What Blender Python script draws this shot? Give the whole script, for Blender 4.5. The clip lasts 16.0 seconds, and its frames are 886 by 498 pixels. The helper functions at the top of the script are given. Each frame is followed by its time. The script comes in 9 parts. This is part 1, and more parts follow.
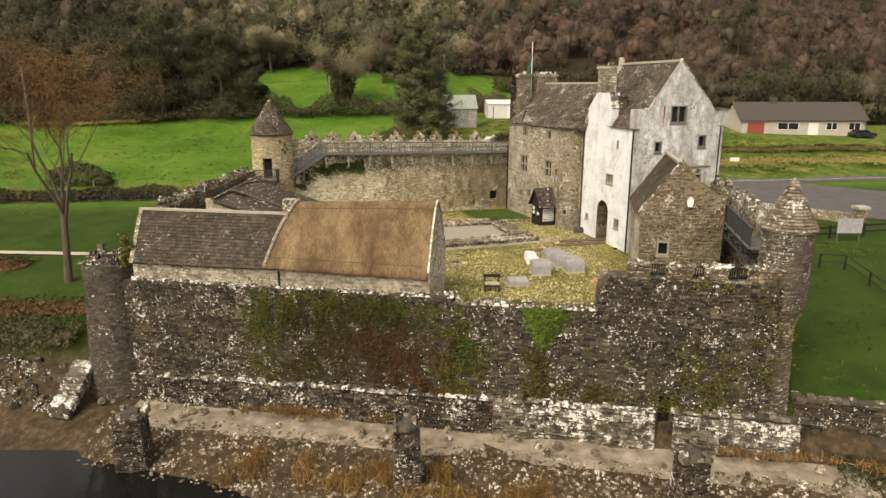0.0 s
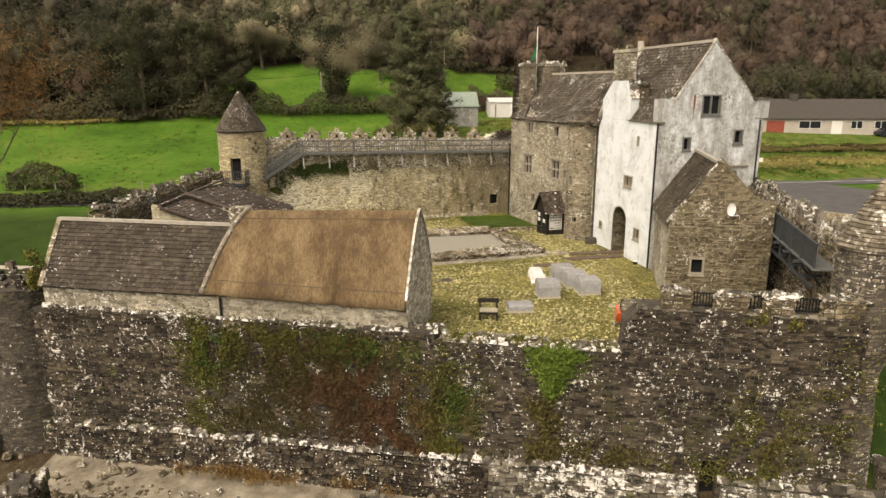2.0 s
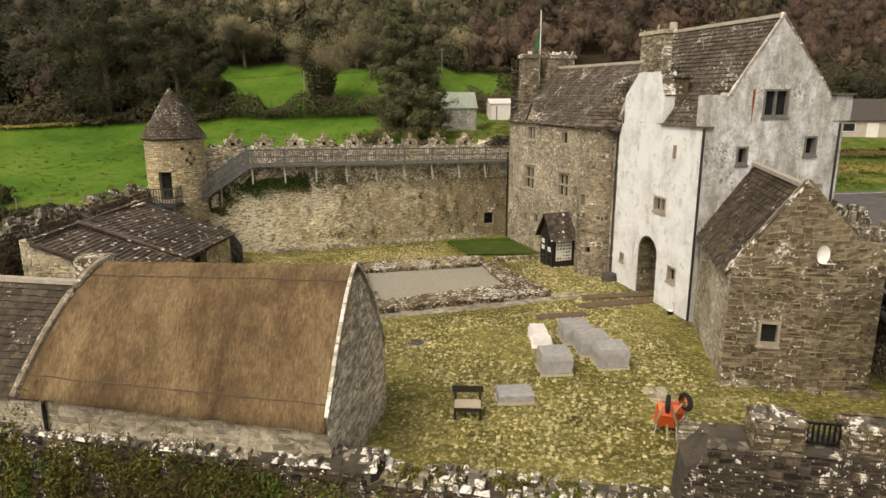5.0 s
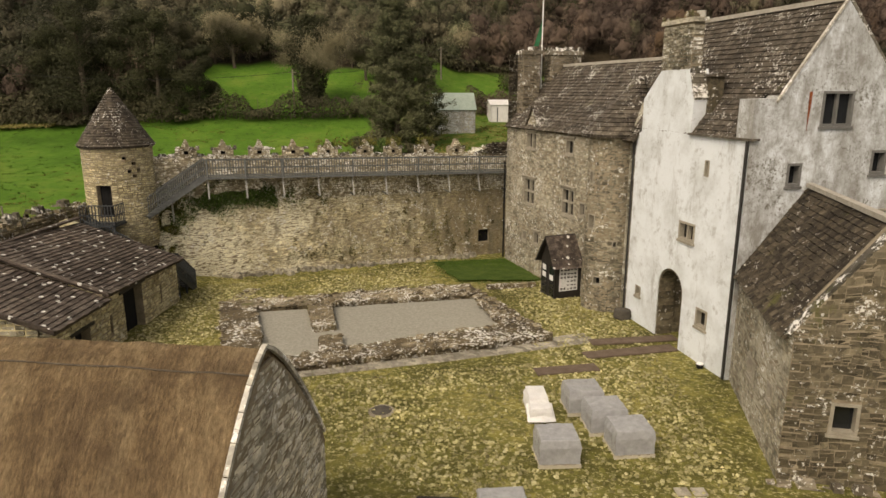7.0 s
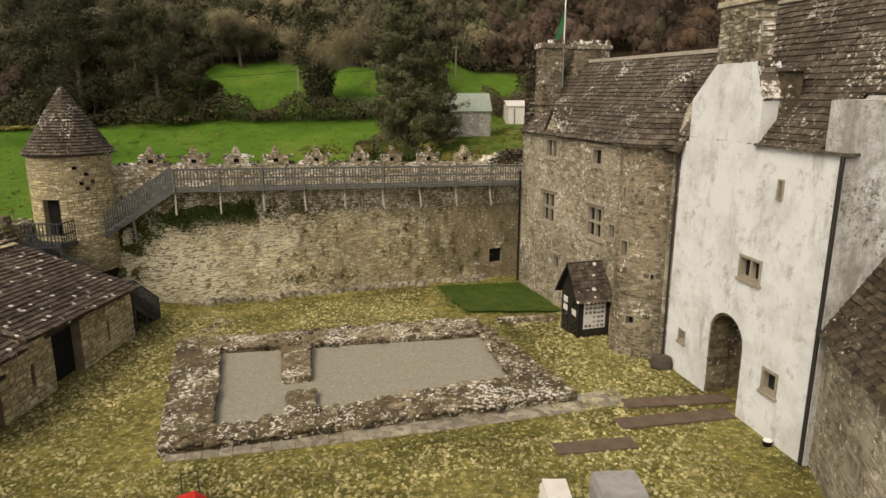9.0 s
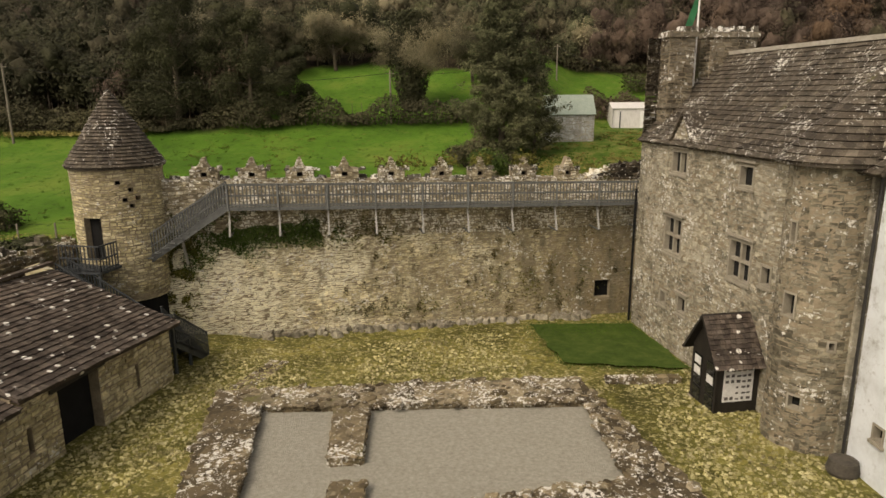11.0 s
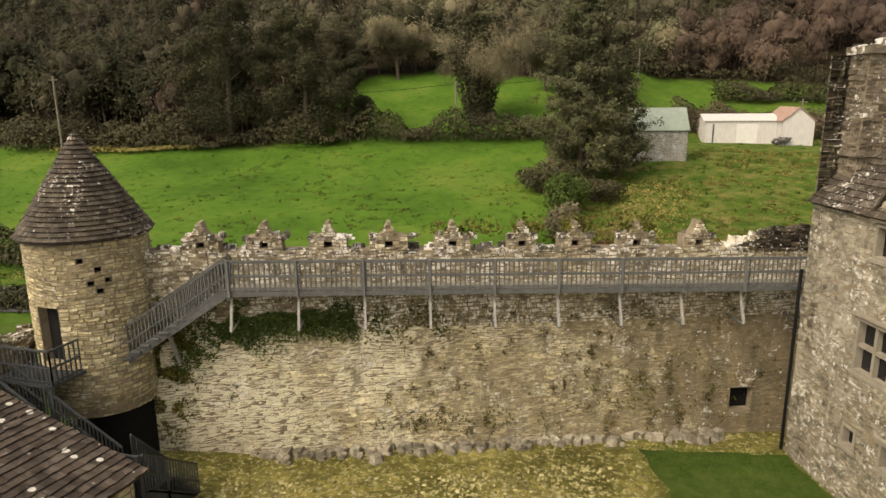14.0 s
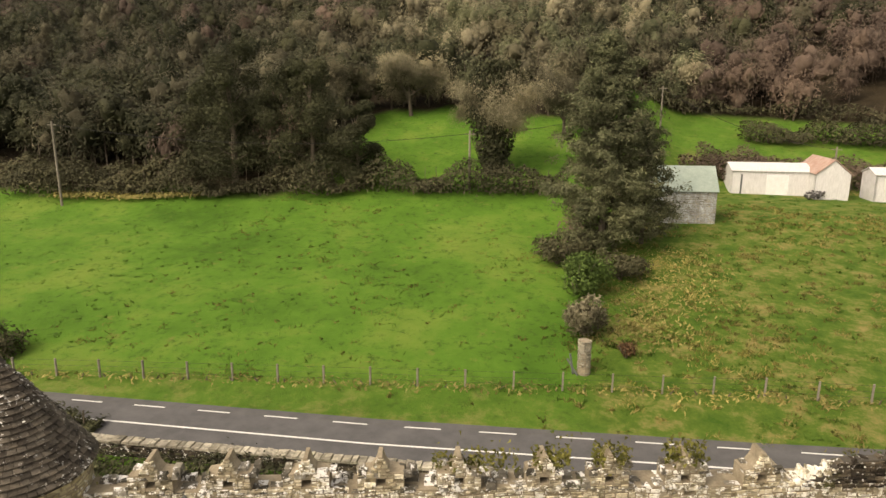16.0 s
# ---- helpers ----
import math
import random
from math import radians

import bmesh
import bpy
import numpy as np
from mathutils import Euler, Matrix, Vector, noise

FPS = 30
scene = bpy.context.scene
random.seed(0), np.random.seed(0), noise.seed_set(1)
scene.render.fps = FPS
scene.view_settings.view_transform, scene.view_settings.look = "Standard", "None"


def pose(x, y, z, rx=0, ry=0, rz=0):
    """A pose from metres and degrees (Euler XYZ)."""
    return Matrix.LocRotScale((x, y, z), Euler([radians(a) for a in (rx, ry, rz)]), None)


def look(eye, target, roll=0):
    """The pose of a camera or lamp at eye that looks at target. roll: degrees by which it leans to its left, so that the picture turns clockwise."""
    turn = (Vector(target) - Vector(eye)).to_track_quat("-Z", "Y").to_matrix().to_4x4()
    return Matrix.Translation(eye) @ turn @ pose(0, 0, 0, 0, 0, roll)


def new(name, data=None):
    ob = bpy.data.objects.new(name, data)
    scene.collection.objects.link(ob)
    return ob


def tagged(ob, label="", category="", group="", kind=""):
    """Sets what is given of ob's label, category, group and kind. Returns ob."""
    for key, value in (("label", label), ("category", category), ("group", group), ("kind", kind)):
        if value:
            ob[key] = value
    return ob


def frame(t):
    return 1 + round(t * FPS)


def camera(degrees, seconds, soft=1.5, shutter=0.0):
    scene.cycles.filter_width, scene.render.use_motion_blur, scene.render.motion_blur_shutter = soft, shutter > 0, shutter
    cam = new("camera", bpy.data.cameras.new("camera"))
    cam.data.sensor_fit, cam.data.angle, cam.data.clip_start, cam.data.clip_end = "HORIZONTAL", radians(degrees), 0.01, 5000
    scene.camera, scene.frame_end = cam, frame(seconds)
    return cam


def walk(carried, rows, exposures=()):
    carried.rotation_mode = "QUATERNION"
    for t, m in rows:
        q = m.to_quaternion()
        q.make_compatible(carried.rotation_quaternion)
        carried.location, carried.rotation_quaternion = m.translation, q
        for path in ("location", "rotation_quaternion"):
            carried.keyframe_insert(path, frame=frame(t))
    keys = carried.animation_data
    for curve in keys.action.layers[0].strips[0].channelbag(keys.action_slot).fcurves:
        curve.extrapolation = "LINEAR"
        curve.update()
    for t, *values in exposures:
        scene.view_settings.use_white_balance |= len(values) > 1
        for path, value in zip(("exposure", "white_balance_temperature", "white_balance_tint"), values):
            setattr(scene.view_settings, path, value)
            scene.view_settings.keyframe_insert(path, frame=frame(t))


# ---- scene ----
cam = camera(68.2, 16.0)
PATH = [
    (0, (-0.018, 3.449, 11.459), (-0.016, 5.390, 10.977), 0.1),
    (0.5, (0.216, 5.075, 11.239), (0.213, 7.016, 10.757), 0.1),
    (1, (0.431, 6.824, 10.956), (0.426, 8.765, 10.476), 0.0),
    (1.5, (0.652, 8.605, 10.684), (0.644, 10.547, 10.206), 0.0),
    (2, (0.869, 10.375, 10.546), (0.858, 12.318, 10.070), 0.0),
    (2.5, (1.094, 12.135, 10.463), (1.082, 14.077, 9.987), 0.1),
    (3, (1.337, 13.764, 10.354), (1.323, 15.707, 9.880), 0.1),
    (3.5, (1.588, 15.502, 10.281), (1.571, 17.445, 9.809), 0.1),
    (4, (1.873, 17.213, 10.211), (1.853, 19.157, 9.741), 0.1),
    (4.2, (1.960, 17.894, 10.186), (1.939, 19.838, 9.716), 0.0),
    (6.3, (2.957, 24.252, 10.154), (2.924, 26.197, 9.688), -0.1),
    (6.5, (3.033, 24.870, 10.191), (2.998, 26.814, 9.723), -0.0),
    (7, (3.244, 26.299, 10.206), (3.207, 28.243, 9.738), -0.0),
    (7.5, (3.454, 27.677, 10.190), (3.414, 29.622, 9.723), -0.0),
    (8, (3.665, 29.088, 10.165), (3.621, 31.033, 9.700), 0.0),
    (8.2, (3.777, 29.551, 10.151), (3.730, 31.495, 9.686), -0.0),
    (10.3, (3.752, 35.666, 10.129), (3.491, 37.595, 9.668), -0.1),
    (10.5, (3.675, 36.213, 10.108), (3.378, 38.137, 9.649), -0.2),
    (11, (3.446, 37.479, 10.093), (3.071, 39.390, 9.635), -0.4),
    (11.5, (3.111, 38.847, 10.042), (2.678, 40.745, 9.586), -0.5),
    (12, (2.741, 40.226, 10.000), (2.269, 42.115, 9.546), -0.6),
    (12.5, (2.398, 41.619, 9.954), (1.897, 43.501, 9.500), -0.7),
    (13, (2.053, 42.932, 9.891), (1.529, 44.809, 9.438), -0.7),
    (13.5, (1.699, 44.218, 10.091), (1.154, 46.088, 9.639), -0.7),
    (14, (1.298, 45.645, 11.300), (0.736, 47.511, 10.850), -0.6),
    (14.5, (1.026, 47.023, 12.553), (0.451, 48.886, 12.106), -0.5),
    (15, (0.791, 48.289, 13.880), (0.203, 50.148, 13.434), -0.4),
    (15.5, (0.523, 49.495, 15.186), (-0.075, 51.352, 14.743), -0.3),
    (16, (0.020, 50.603, 16.471), (-0.581, 52.459, 16.029), -0.0),
]
walk(cam, [(t, look(eye, target, roll)) for t, eye, target, roll in PATH], [(0.0, 0.58, 8050, 14), (4.0, 0.42, 8050, 14), (7.0, 0.19, 8050, 14), (10.5, 0.11, 8050, 14), (12.5, 0.37, 8050, 14), (14.0, 0.43, 8050, 14), (16.0, 0.71, 8050, 14)])

# ---- light ----
SUN_EL, SUN_AZ = 48.0, 215.0
world = bpy.data.worlds.new("sky")
scene.world = world
world.use_nodes = True
wn = world.node_tree.nodes
sky = wn.new("ShaderNodeTexSky")
sky.sky_type, sky.sun_disc = "NISHITA", False
sky.sun_elevation, sky.sun_rotation = radians(SUN_EL), radians(SUN_AZ)
sky.air_density, sky.dust_density, sky.ozone_density = 1.0, 4.0, 1.0
grey = wn.new("ShaderNodeHueSaturation")
grey.inputs["Saturation"].default_value = 0.25
world.node_tree.links.new(sky.outputs[0], grey.inputs["Color"])
world.node_tree.links.new(grey.outputs[0], wn["Background"].inputs[0])
wn["Background"].inputs[1].default_value = 0.15
sun_data = bpy.data.lights.new("sun", "SUN")
sun_data.energy, sun_data.angle, sun_data.color = 1.25, radians(28), (1.0, 0.95, 0.86)
sun = new("sun", sun_data)
sun.matrix_world = look((0, 0, 80), (0.574 * 72, 0.819 * 72, 0), 0)

# ---- materials ----
MATS = {}


def tree(name, rough=0.9, metal=0.0, spec=0.3):
    m = bpy.data.materials.new(name)
    m.use_nodes = True
    t = m.node_tree
    b = t.nodes["Principled BSDF"]
    b.inputs["Roughness"].default_value = rough
    b.inputs["Metallic"].default_value = metal
    b.inputs["Specular IOR Level"].default_value = spec
    MATS[name] = m
    return m, t, b


def nd(t, kind, **kw):
    n = t.nodes.new("ShaderNode" + kind)
    for k, v in kw.items():
        if k in n.inputs:
            n.inputs[k].default_value = v
    return n


def noise_at(t, scale, detail=4.0, rough=0.6, stretch=(1, 1, 1), vec=None):
    if vec is None:
        vec = t.nodes.new("ShaderNodeNewGeometry").outputs["Position"]
    mp = t.nodes.new("ShaderNodeMapping")
    mp.inputs["Scale"].default_value = stretch
    t.links.new(vec, mp.inputs["Vector"])
    n = nd(t, "TexNoise", Scale=scale, Detail=detail, Roughness=rough)
    t.links.new(mp.outputs[0], n.inputs["Vector"])
    return n.outputs["Fac"]


def ramp(t, fac, stops):
    r = t.nodes.new("ShaderNodeValToRGB")
    e = r.color_ramp.elements
    while len(e) < len(stops):
        e.new(0.5)
    for el, (p, c) in zip(e, stops):
        el.position = p
        el.color = (*c, 1) if len(c) == 3 else c
    t.links.new(fac, r.inputs[0])
    return r.outputs[0]


def mixc(t, fac, a, b, mode="MIX"):
    m = t.nodes.new("ShaderNodeMix")
    m.data_type, m.blend_type = "RGBA", mode
    for sock, v in ((m.inputs[0], fac), (m.inputs[6], a), (m.inputs[7], b)):
        if isinstance(v, (int, float)):
            sock.default_value = v
        elif isinstance(v, tuple):
            sock.default_value = (*v, 1)
        else:
            t.links.new(v, sock)
    return m.outputs[2]


def step(t, fac, lo, hi):
    m = nd(t, "MapRange")
    m.inputs["From Min"].default_value, m.inputs["From Max"].default_value = lo, hi
    t.links.new(fac, m.inputs["Value"])
    return m.outputs[0]


def bump(t, b, fac, strength=0.4, dist=0.02):
    n = nd(t, "Bump", Strength=strength, Distance=dist)
    t.links.new(fac, n.inputs["Height"])
    t.links.new(n.outputs[0], b.inputs["Normal"])


def pieces(t):
    """A random number for each joined piece and each single one."""
    g = t.nodes.new("ShaderNodeNewGeometry")
    o = t.nodes.new("ShaderNodeObjectInfo")
    a = t.nodes.new("ShaderNodeMath")
    a.operation = "ADD"
    t.links.new(g.outputs["Random Per Island"], a.inputs[0])
    t.links.new(o.outputs["Random"], a.inputs[1])
    f = t.nodes.new("ShaderNodeMath")
    f.operation = "FRACT"
    t.links.new(a.outputs[0], f.inputs[0])
    return f.outputs[0]


def scaled(t, fac, k, add=0.0):
    m = t.nodes.new("ShaderNodeMath")
    m.operation = "MULTIPLY_ADD"
    t.links.new(fac, m.inputs[0])
    m.inputs[1].default_value, m.inputs[2].default_value = k, add
    return m.outputs[0]


def joined(t, a, b, op="ADD"):
    m = t.nodes.new("ShaderNodeMath")
    m.operation = op
    t.links.new(a, m.inputs[0])
    t.links.new(b, m.inputs[1])
    return m.outputs[0]


def cells(t, scale, stretch=(1, 1, 1)):
    """A random number for each small patch of the surface."""
    mp = t.nodes.new("ShaderNodeMapping")
    mp.inputs["Scale"].default_value = stretch
    wob = nd(t, "TexNoise", Scale=2.5, Detail=2.0)
    ad = t.nodes.new("ShaderNodeVectorMath")
    ad.operation = "MULTIPLY_ADD"
    t.links.new(wob.outputs["Color"], ad.inputs[0])
    ad.inputs[1].default_value = (0.2, 0.2, 0.2)
    pos = t.nodes.new("ShaderNodeNewGeometry").outputs["Position"]
    t.links.new(pos, wob.inputs["Vector"])
    t.links.new(pos, ad.inputs[2])
    t.links.new(ad.outputs[0], mp.inputs["Vector"])
    vo = nd(t, "TexVoronoi", Scale=scale, Randomness=1.0)
    t.links.new(mp.outputs[0], vo.inputs["Vector"])
    sp = t.nodes.new("ShaderNodeSeparateColor")
    t.links.new(vo.outputs["Color"], sp.inputs[0])
    return sp.outputs[0]


def stone_mat(name, dark, mid, light, lichen=0.62, moss=0.0, soot=0.35, white=(0.66, 0.65, 0.6), rough=0.92, fleck=6.0, lime=None, cell=4.0, wide_amount=0.8, along=None, dots=None):
    """Rubble stone: a tone for each stone, patches, grain, dark runs, moss and white lichen."""
    m, t, b = tree(name, rough)
    c = ramp(t, pieces(t), [(0.0, dark), (0.45, mid), (0.8, tuple(0.5 * p + 0.5 * q for p, q in zip(mid, light))), (1.0, light)])
    c = mixc(t, 0.75, c, ramp(t, cells(t, cell, (1, 1, 1.7)), [(0.0, (0.5, 0.49, 0.47)), (0.5, (1, 1, 1)), (1.0, (1.4, 1.38, 1.33))]), "MULTIPLY")
    grain = noise_at(t, 9, 6, 0.7)
    c = mixc(t, 0.7, c, ramp(t, grain, [(0.25, (0.35, 0.35, 0.35)), (0.75, (1.05, 1.05, 1.05))]), "MULTIPLY")
    wide = noise_at(t, 0.3, 6, 0.7)
    c = mixc(t, wide_amount, c, ramp(t, wide, [(0.3, (0.45, 0.42, 0.38)), (0.5, (1.0, 1.0, 1.0)), (0.68, (1.45, 1.43, 1.38))]), "MULTIPLY")
    shift = None
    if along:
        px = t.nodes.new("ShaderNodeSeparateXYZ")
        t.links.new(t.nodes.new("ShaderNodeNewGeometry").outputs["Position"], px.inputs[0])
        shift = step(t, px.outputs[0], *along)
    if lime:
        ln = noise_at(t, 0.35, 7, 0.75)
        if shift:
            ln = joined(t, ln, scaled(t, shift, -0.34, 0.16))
            # Damp stain growing along x; the house corner's shade is put in too.
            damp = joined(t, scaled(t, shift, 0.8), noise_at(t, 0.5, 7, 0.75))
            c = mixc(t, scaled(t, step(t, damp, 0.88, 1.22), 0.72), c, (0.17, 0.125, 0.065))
        c = mixc(t, scaled(t, step(t, ln, lime[0], lime[0] + 0.12), 0.75), c, lime[1])
    runs = noise_at(t, 1.3, 6, 0.75, (1, 1, 0.4))
    if shift:
        runs = joined(t, runs, scaled(t, shift, 0.2, -0.1))
    c = mixc(t, scaled(t, step(t, runs, 0.6 - 0.1 * soot, 0.74 - 0.1 * soot), min(0.85, 0.4 + soot)), c, tuple(0.22 * q for q in mid))
    if moss:
        c = mixc(t, step(t, noise_at(t, 0.7, 6, 0.75, (1, 1, 0.5)), 0.68 - 0.25 * moss, 0.8 - 0.2 * moss), c, (0.10, 0.105, 0.025))
    spots = joined(t, noise_at(t, fleck, 5, 0.75), scaled(t, noise_at(t, 0.8, 4, 0.7), 0.55, -0.275))
    c = mixc(t, step(t, spots, lichen, lichen + 0.03), c, white)
    if dots:
        vo = nd(t, "TexVoronoi", Scale=dots[0], Randomness=1.0)
        t.links.new(t.nodes.new("ShaderNodeNewGeometry").outputs["Position"], vo.inputs["Vector"])
        sp = t.nodes.new("ShaderNodeSeparateColor")
        t.links.new(vo.outputs["Color"], sp.inputs[0])
        edge = joined(t, vo.outputs["Distance"], scaled(t, noise_at(t, 9, 3), 0.14, -0.07))
        near = joined(t, step(t, edge, dots[1] + 0.03, dots[1]), step(t, sp.outputs[0], dots[2], dots[2] + 0.02), "MULTIPLY")
        c = mixc(t, near, c, white)
    t.links.new(c, b.inputs["Base Color"])
    bump(t, b, grain, 0.6, 0.03)
    return m


def plain_mat(name, a, z, scale=3.0, rough=0.85, metal=0.0, stretch=(1, 1, 1), strength=0.3, dist=0.01, spec=0.3, fine=8.0):
    m, t, b = tree(name, rough, metal, spec)
    n = noise_at(t, scale, 6, 0.65, stretch)
    c = ramp(t, n, [(0.3, a), (0.7, z)])
    f = noise_at(t, scale * fine, 4, 0.7, stretch)
    c = mixc(t, 0.35, c, ramp(t, f, [(0.3, (0.55, 0.55, 0.55)), (0.7, (1.0, 1.0, 1.0))]), "MULTIPLY")
    t.links.new(c, b.inputs["Base Color"])
    bump(t, b, f, strength, dist)
    return m


stone_mat("stone_lake", (0.02, 0.016, 0.012), (0.062, 0.05, 0.035), (0.145, 0.12, 0.087), 0.6, 0.42, 0.4, fleck=6.0, dots=(6.5, 0.19, 0.66), cell=3.5)
stone_mat("stone_shade", (0.05, 0.042, 0.032), (0.09, 0.078, 0.06), (0.15, 0.13, 0.1), 0.63, 0.3, 0.4, fleck=6.0)
stone_mat("stone_plinth", (0.065, 0.06, 0.046), (0.15, 0.135, 0.105), (0.28, 0.26, 0.21), 0.575, 0.45, 0.3, fleck=3.0, white=(0.62, 0.61, 0.56))
stone_mat("stone_lichen", (0.07, 0.065, 0.05), (0.16, 0.145, 0.115), (0.3, 0.28, 0.23), 0.525, 0.42, 0.25, fleck=4.0, white=(0.72, 0.71, 0.67))
stone_mat("stone_coping", (0.36, 0.34, 0.28), (0.52, 0.5, 0.43), (0.68, 0.66, 0.6), 0.56, 0.15, 0.2, fleck=5.0, white=(0.78, 0.77, 0.73))
stone_mat("stone_stack", (0.12, 0.1, 0.072), (0.21, 0.182, 0.136), (0.32, 0.285, 0.222), 0.6, 0.2, 0.35)
stone_mat("stone_gable", (0.4, 0.37, 0.29), (0.58, 0.545, 0.445), (0.74, 0.705, 0.61), 0.58, 0.2, 0.35, white=(0.78, 0.77, 0.72))
stone_mat("stone_tan", (0.4, 0.345, 0.2), (0.57, 0.505, 0.31), (0.7, 0.64, 0.44), 0.64, 0.08, 0.25, lime=(0.56, (0.68, 0.62, 0.42)), cell=5.0)
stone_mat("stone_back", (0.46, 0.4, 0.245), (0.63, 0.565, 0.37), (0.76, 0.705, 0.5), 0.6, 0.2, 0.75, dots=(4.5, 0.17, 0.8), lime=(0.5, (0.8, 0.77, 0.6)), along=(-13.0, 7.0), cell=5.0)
stone_mat("stone_crest", (0.18, 0.15, 0.095), (0.43, 0.38, 0.265), (0.68, 0.63, 0.49), 0.53, 0.35, 0.5, fleck=5.0, white=(0.78, 0.76, 0.68), cell=6.0, dots=(6.0, 0.22, 0.62))
stone_mat("stone_grey", (0.18, 0.167, 0.125), (0.32, 0.298, 0.228), (0.46, 0.43, 0.34), 0.585, 0.16, 0.45, lime=(0.5, (0.46, 0.43, 0.345)), cell=5.5)
# Browner than stone_grey, and darker, with the turret's shading put into the colour.
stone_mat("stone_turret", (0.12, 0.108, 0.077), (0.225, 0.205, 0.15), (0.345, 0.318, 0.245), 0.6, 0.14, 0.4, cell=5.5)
stone_mat("stone_annex", (0.09, 0.076, 0.048), (0.15, 0.128, 0.084), (0.235, 0.203, 0.138), 0.62, 0.32, 0.45, cell=4.5)
stone_mat("stone_pale", (0.24, 0.22, 0.17), (0.34, 0.315, 0.245), (0.43, 0.4, 0.325), 0.7, 0.15, 0.25)
stone_mat("stone_ruin", (0.07, 0.054, 0.03), (0.165, 0.132, 0.08), (0.32, 0.275, 0.19), 0.568, 0.45, 0.45, fleck=7.5, white=(0.62, 0.61, 0.56))
stone_mat("slate_brown", (0.058, 0.047, 0.035), (0.092, 0.077, 0.058), (0.15, 0.13, 0.102), 0.61, 0.22, 0.2, rough=0.8, fleck=9.0, wide_amount=0.5)
stone_mat("slate_cottage", (0.05, 0.04, 0.029), (0.072, 0.059, 0.044), (0.1, 0.084, 0.065), 0.655, 0.15, 0.1, rough=0.85, fleck=8.0, wide_amount=0.35)
stone_mat("slate_shed", (0.06, 0.046, 0.037), (0.1, 0.08, 0.066), (0.16, 0.134, 0.112), 0.68, 0.05, 0.2, rough=0.85, fleck=4.0, dots=(2.4, 0.2, 0.4))
stone_mat("slate_annex", (0.036, 0.028, 0.019), (0.07, 0.056, 0.038), (0.12, 0.1, 0.07), 0.645, 0.25, 0.25, rough=0.85, fleck=9.0)
stone_mat("flag", (0.27, 0.245, 0.195), (0.35, 0.325, 0.262), (0.42, 0.39, 0.325), 0.72, 0.15, 0.15, wide_amount=0.4)
stone_mat("cobble", (0.19, 0.175, 0.066), (0.37, 0.34, 0.155), (0.62, 0.575, 0.34), 0.8, 0.0, 0.0)
plain_mat("mortar", (0.17, 0.14, 0.095), (0.36, 0.305, 0.215), 2.0, 0.95, strength=0.6)
plain_mat("mortar_dark", (0.04, 0.036, 0.03), (0.10, 0.088, 0.07), 2.0, 0.95, strength=0.6)
plain_mat("coping", (0.3, 0.28, 0.235), (0.5, 0.48, 0.42), 4.0, 0.9)
plain_mat("ashlar", (0.25, 0.225, 0.175), (0.36, 0.33, 0.265), 3.0, 0.85)
plain_mat("timber_dark", (0.014, 0.012, 0.010), (0.03, 0.026, 0.022), 4.0, 0.6, stretch=(1, 1, 0.2))
plain_mat("timber_grey", (0.085, 0.092, 0.09), (0.155, 0.163, 0.157), 5.0, 0.8)
plain_mat("timber_worn", (0.2, 0.19, 0.155), (0.32, 0.305, 0.25), 5.0, 0.85)
plain_mat("timber_frame", (0.12, 0.12, 0.112), (0.19, 0.187, 0.175), 5.0, 0.8)
plain_mat("timber_board", (0.10, 0.07, 0.05), (0.16, 0.12, 0.09), 3.0, 0.85)
plain_mat("timber_pale", (0.4, 0.36, 0.28), (0.52, 0.48, 0.38), 3.0, 0.85)
plain_mat("iron_pipe", (0.018, 0.017, 0.016), (0.04, 0.038, 0.035), 6.0, 0.6)
plain_mat("timber_silver", (0.25, 0.248, 0.235), (0.38, 0.372, 0.345), 6.0, 0.85)
plain_mat("iron_dark", (0.012, 0.013, 0.014), (0.03, 0.03, 0.03), 6.0, 0.5, 0.6)
plain_mat("paint_stair", (0.034, 0.04, 0.044), (0.062, 0.07, 0.076), 4.0, 0.55)
# Near-black for sheets set in openings: the unlit inside put into the colour.
plain_mat("opening_shade", (0.006, 0.006, 0.006), (0.012, 0.012, 0.012), 1.0, 1.0)
plain_mat("wrap", (0.29, 0.296, 0.3), (0.42, 0.426, 0.43), 5.0, 0.25, strength=0.6, dist=0.03, spec=0.5)
plain_mat("sack_white", (0.68, 0.68, 0.66), (0.82, 0.82, 0.8), 4.0, 0.6, strength=0.6, dist=0.04)
plain_mat("paper", (0.62, 0.62, 0.6), (0.78, 0.78, 0.76), 6.0, 0.7)
plain_mat("ink", (0.06, 0.06, 0.06), (0.16, 0.15, 0.14), 6.0, 0.7)
plain_mat("orange_paint", (0.75, 0.11, 0.02), (0.85, 0.16, 0.04), 3.0, 0.45)
plain_mat("red_paint", (0.5, 0.02, 0.015), (0.65, 0.035, 0.02), 3.0, 0.4)
plain_mat("yellow_paint", (0.7, 0.45, 0.1), (0.8, 0.55, 0.2), 3.0, 0.45)
plain_mat("rubber", (0.012, 0.012, 0.012), (0.022, 0.02, 0.02), 6.0, 0.8)
plain_mat("door_red", (0.24, 0.06, 0.04), (0.32, 0.085, 0.06), 3.0, 0.7)
plain_mat("rust", (0.1, 0.02, 0.008), (0.34, 0.1, 0.03), 5.0, 0.9)
plain_mat("white_paint", (0.7, 0.7, 0.67), (0.82, 0.82, 0.8), 2.0, 0.7)
plain_mat("render_house", (0.4, 0.37, 0.32), (0.5, 0.46, 0.41), 2.0, 0.9)
plain_mat("tin_white", (0.55, 0.54, 0.52), (0.72, 0.71, 0.69), 1.2, 0.6, stretch=(6, 1, 1))
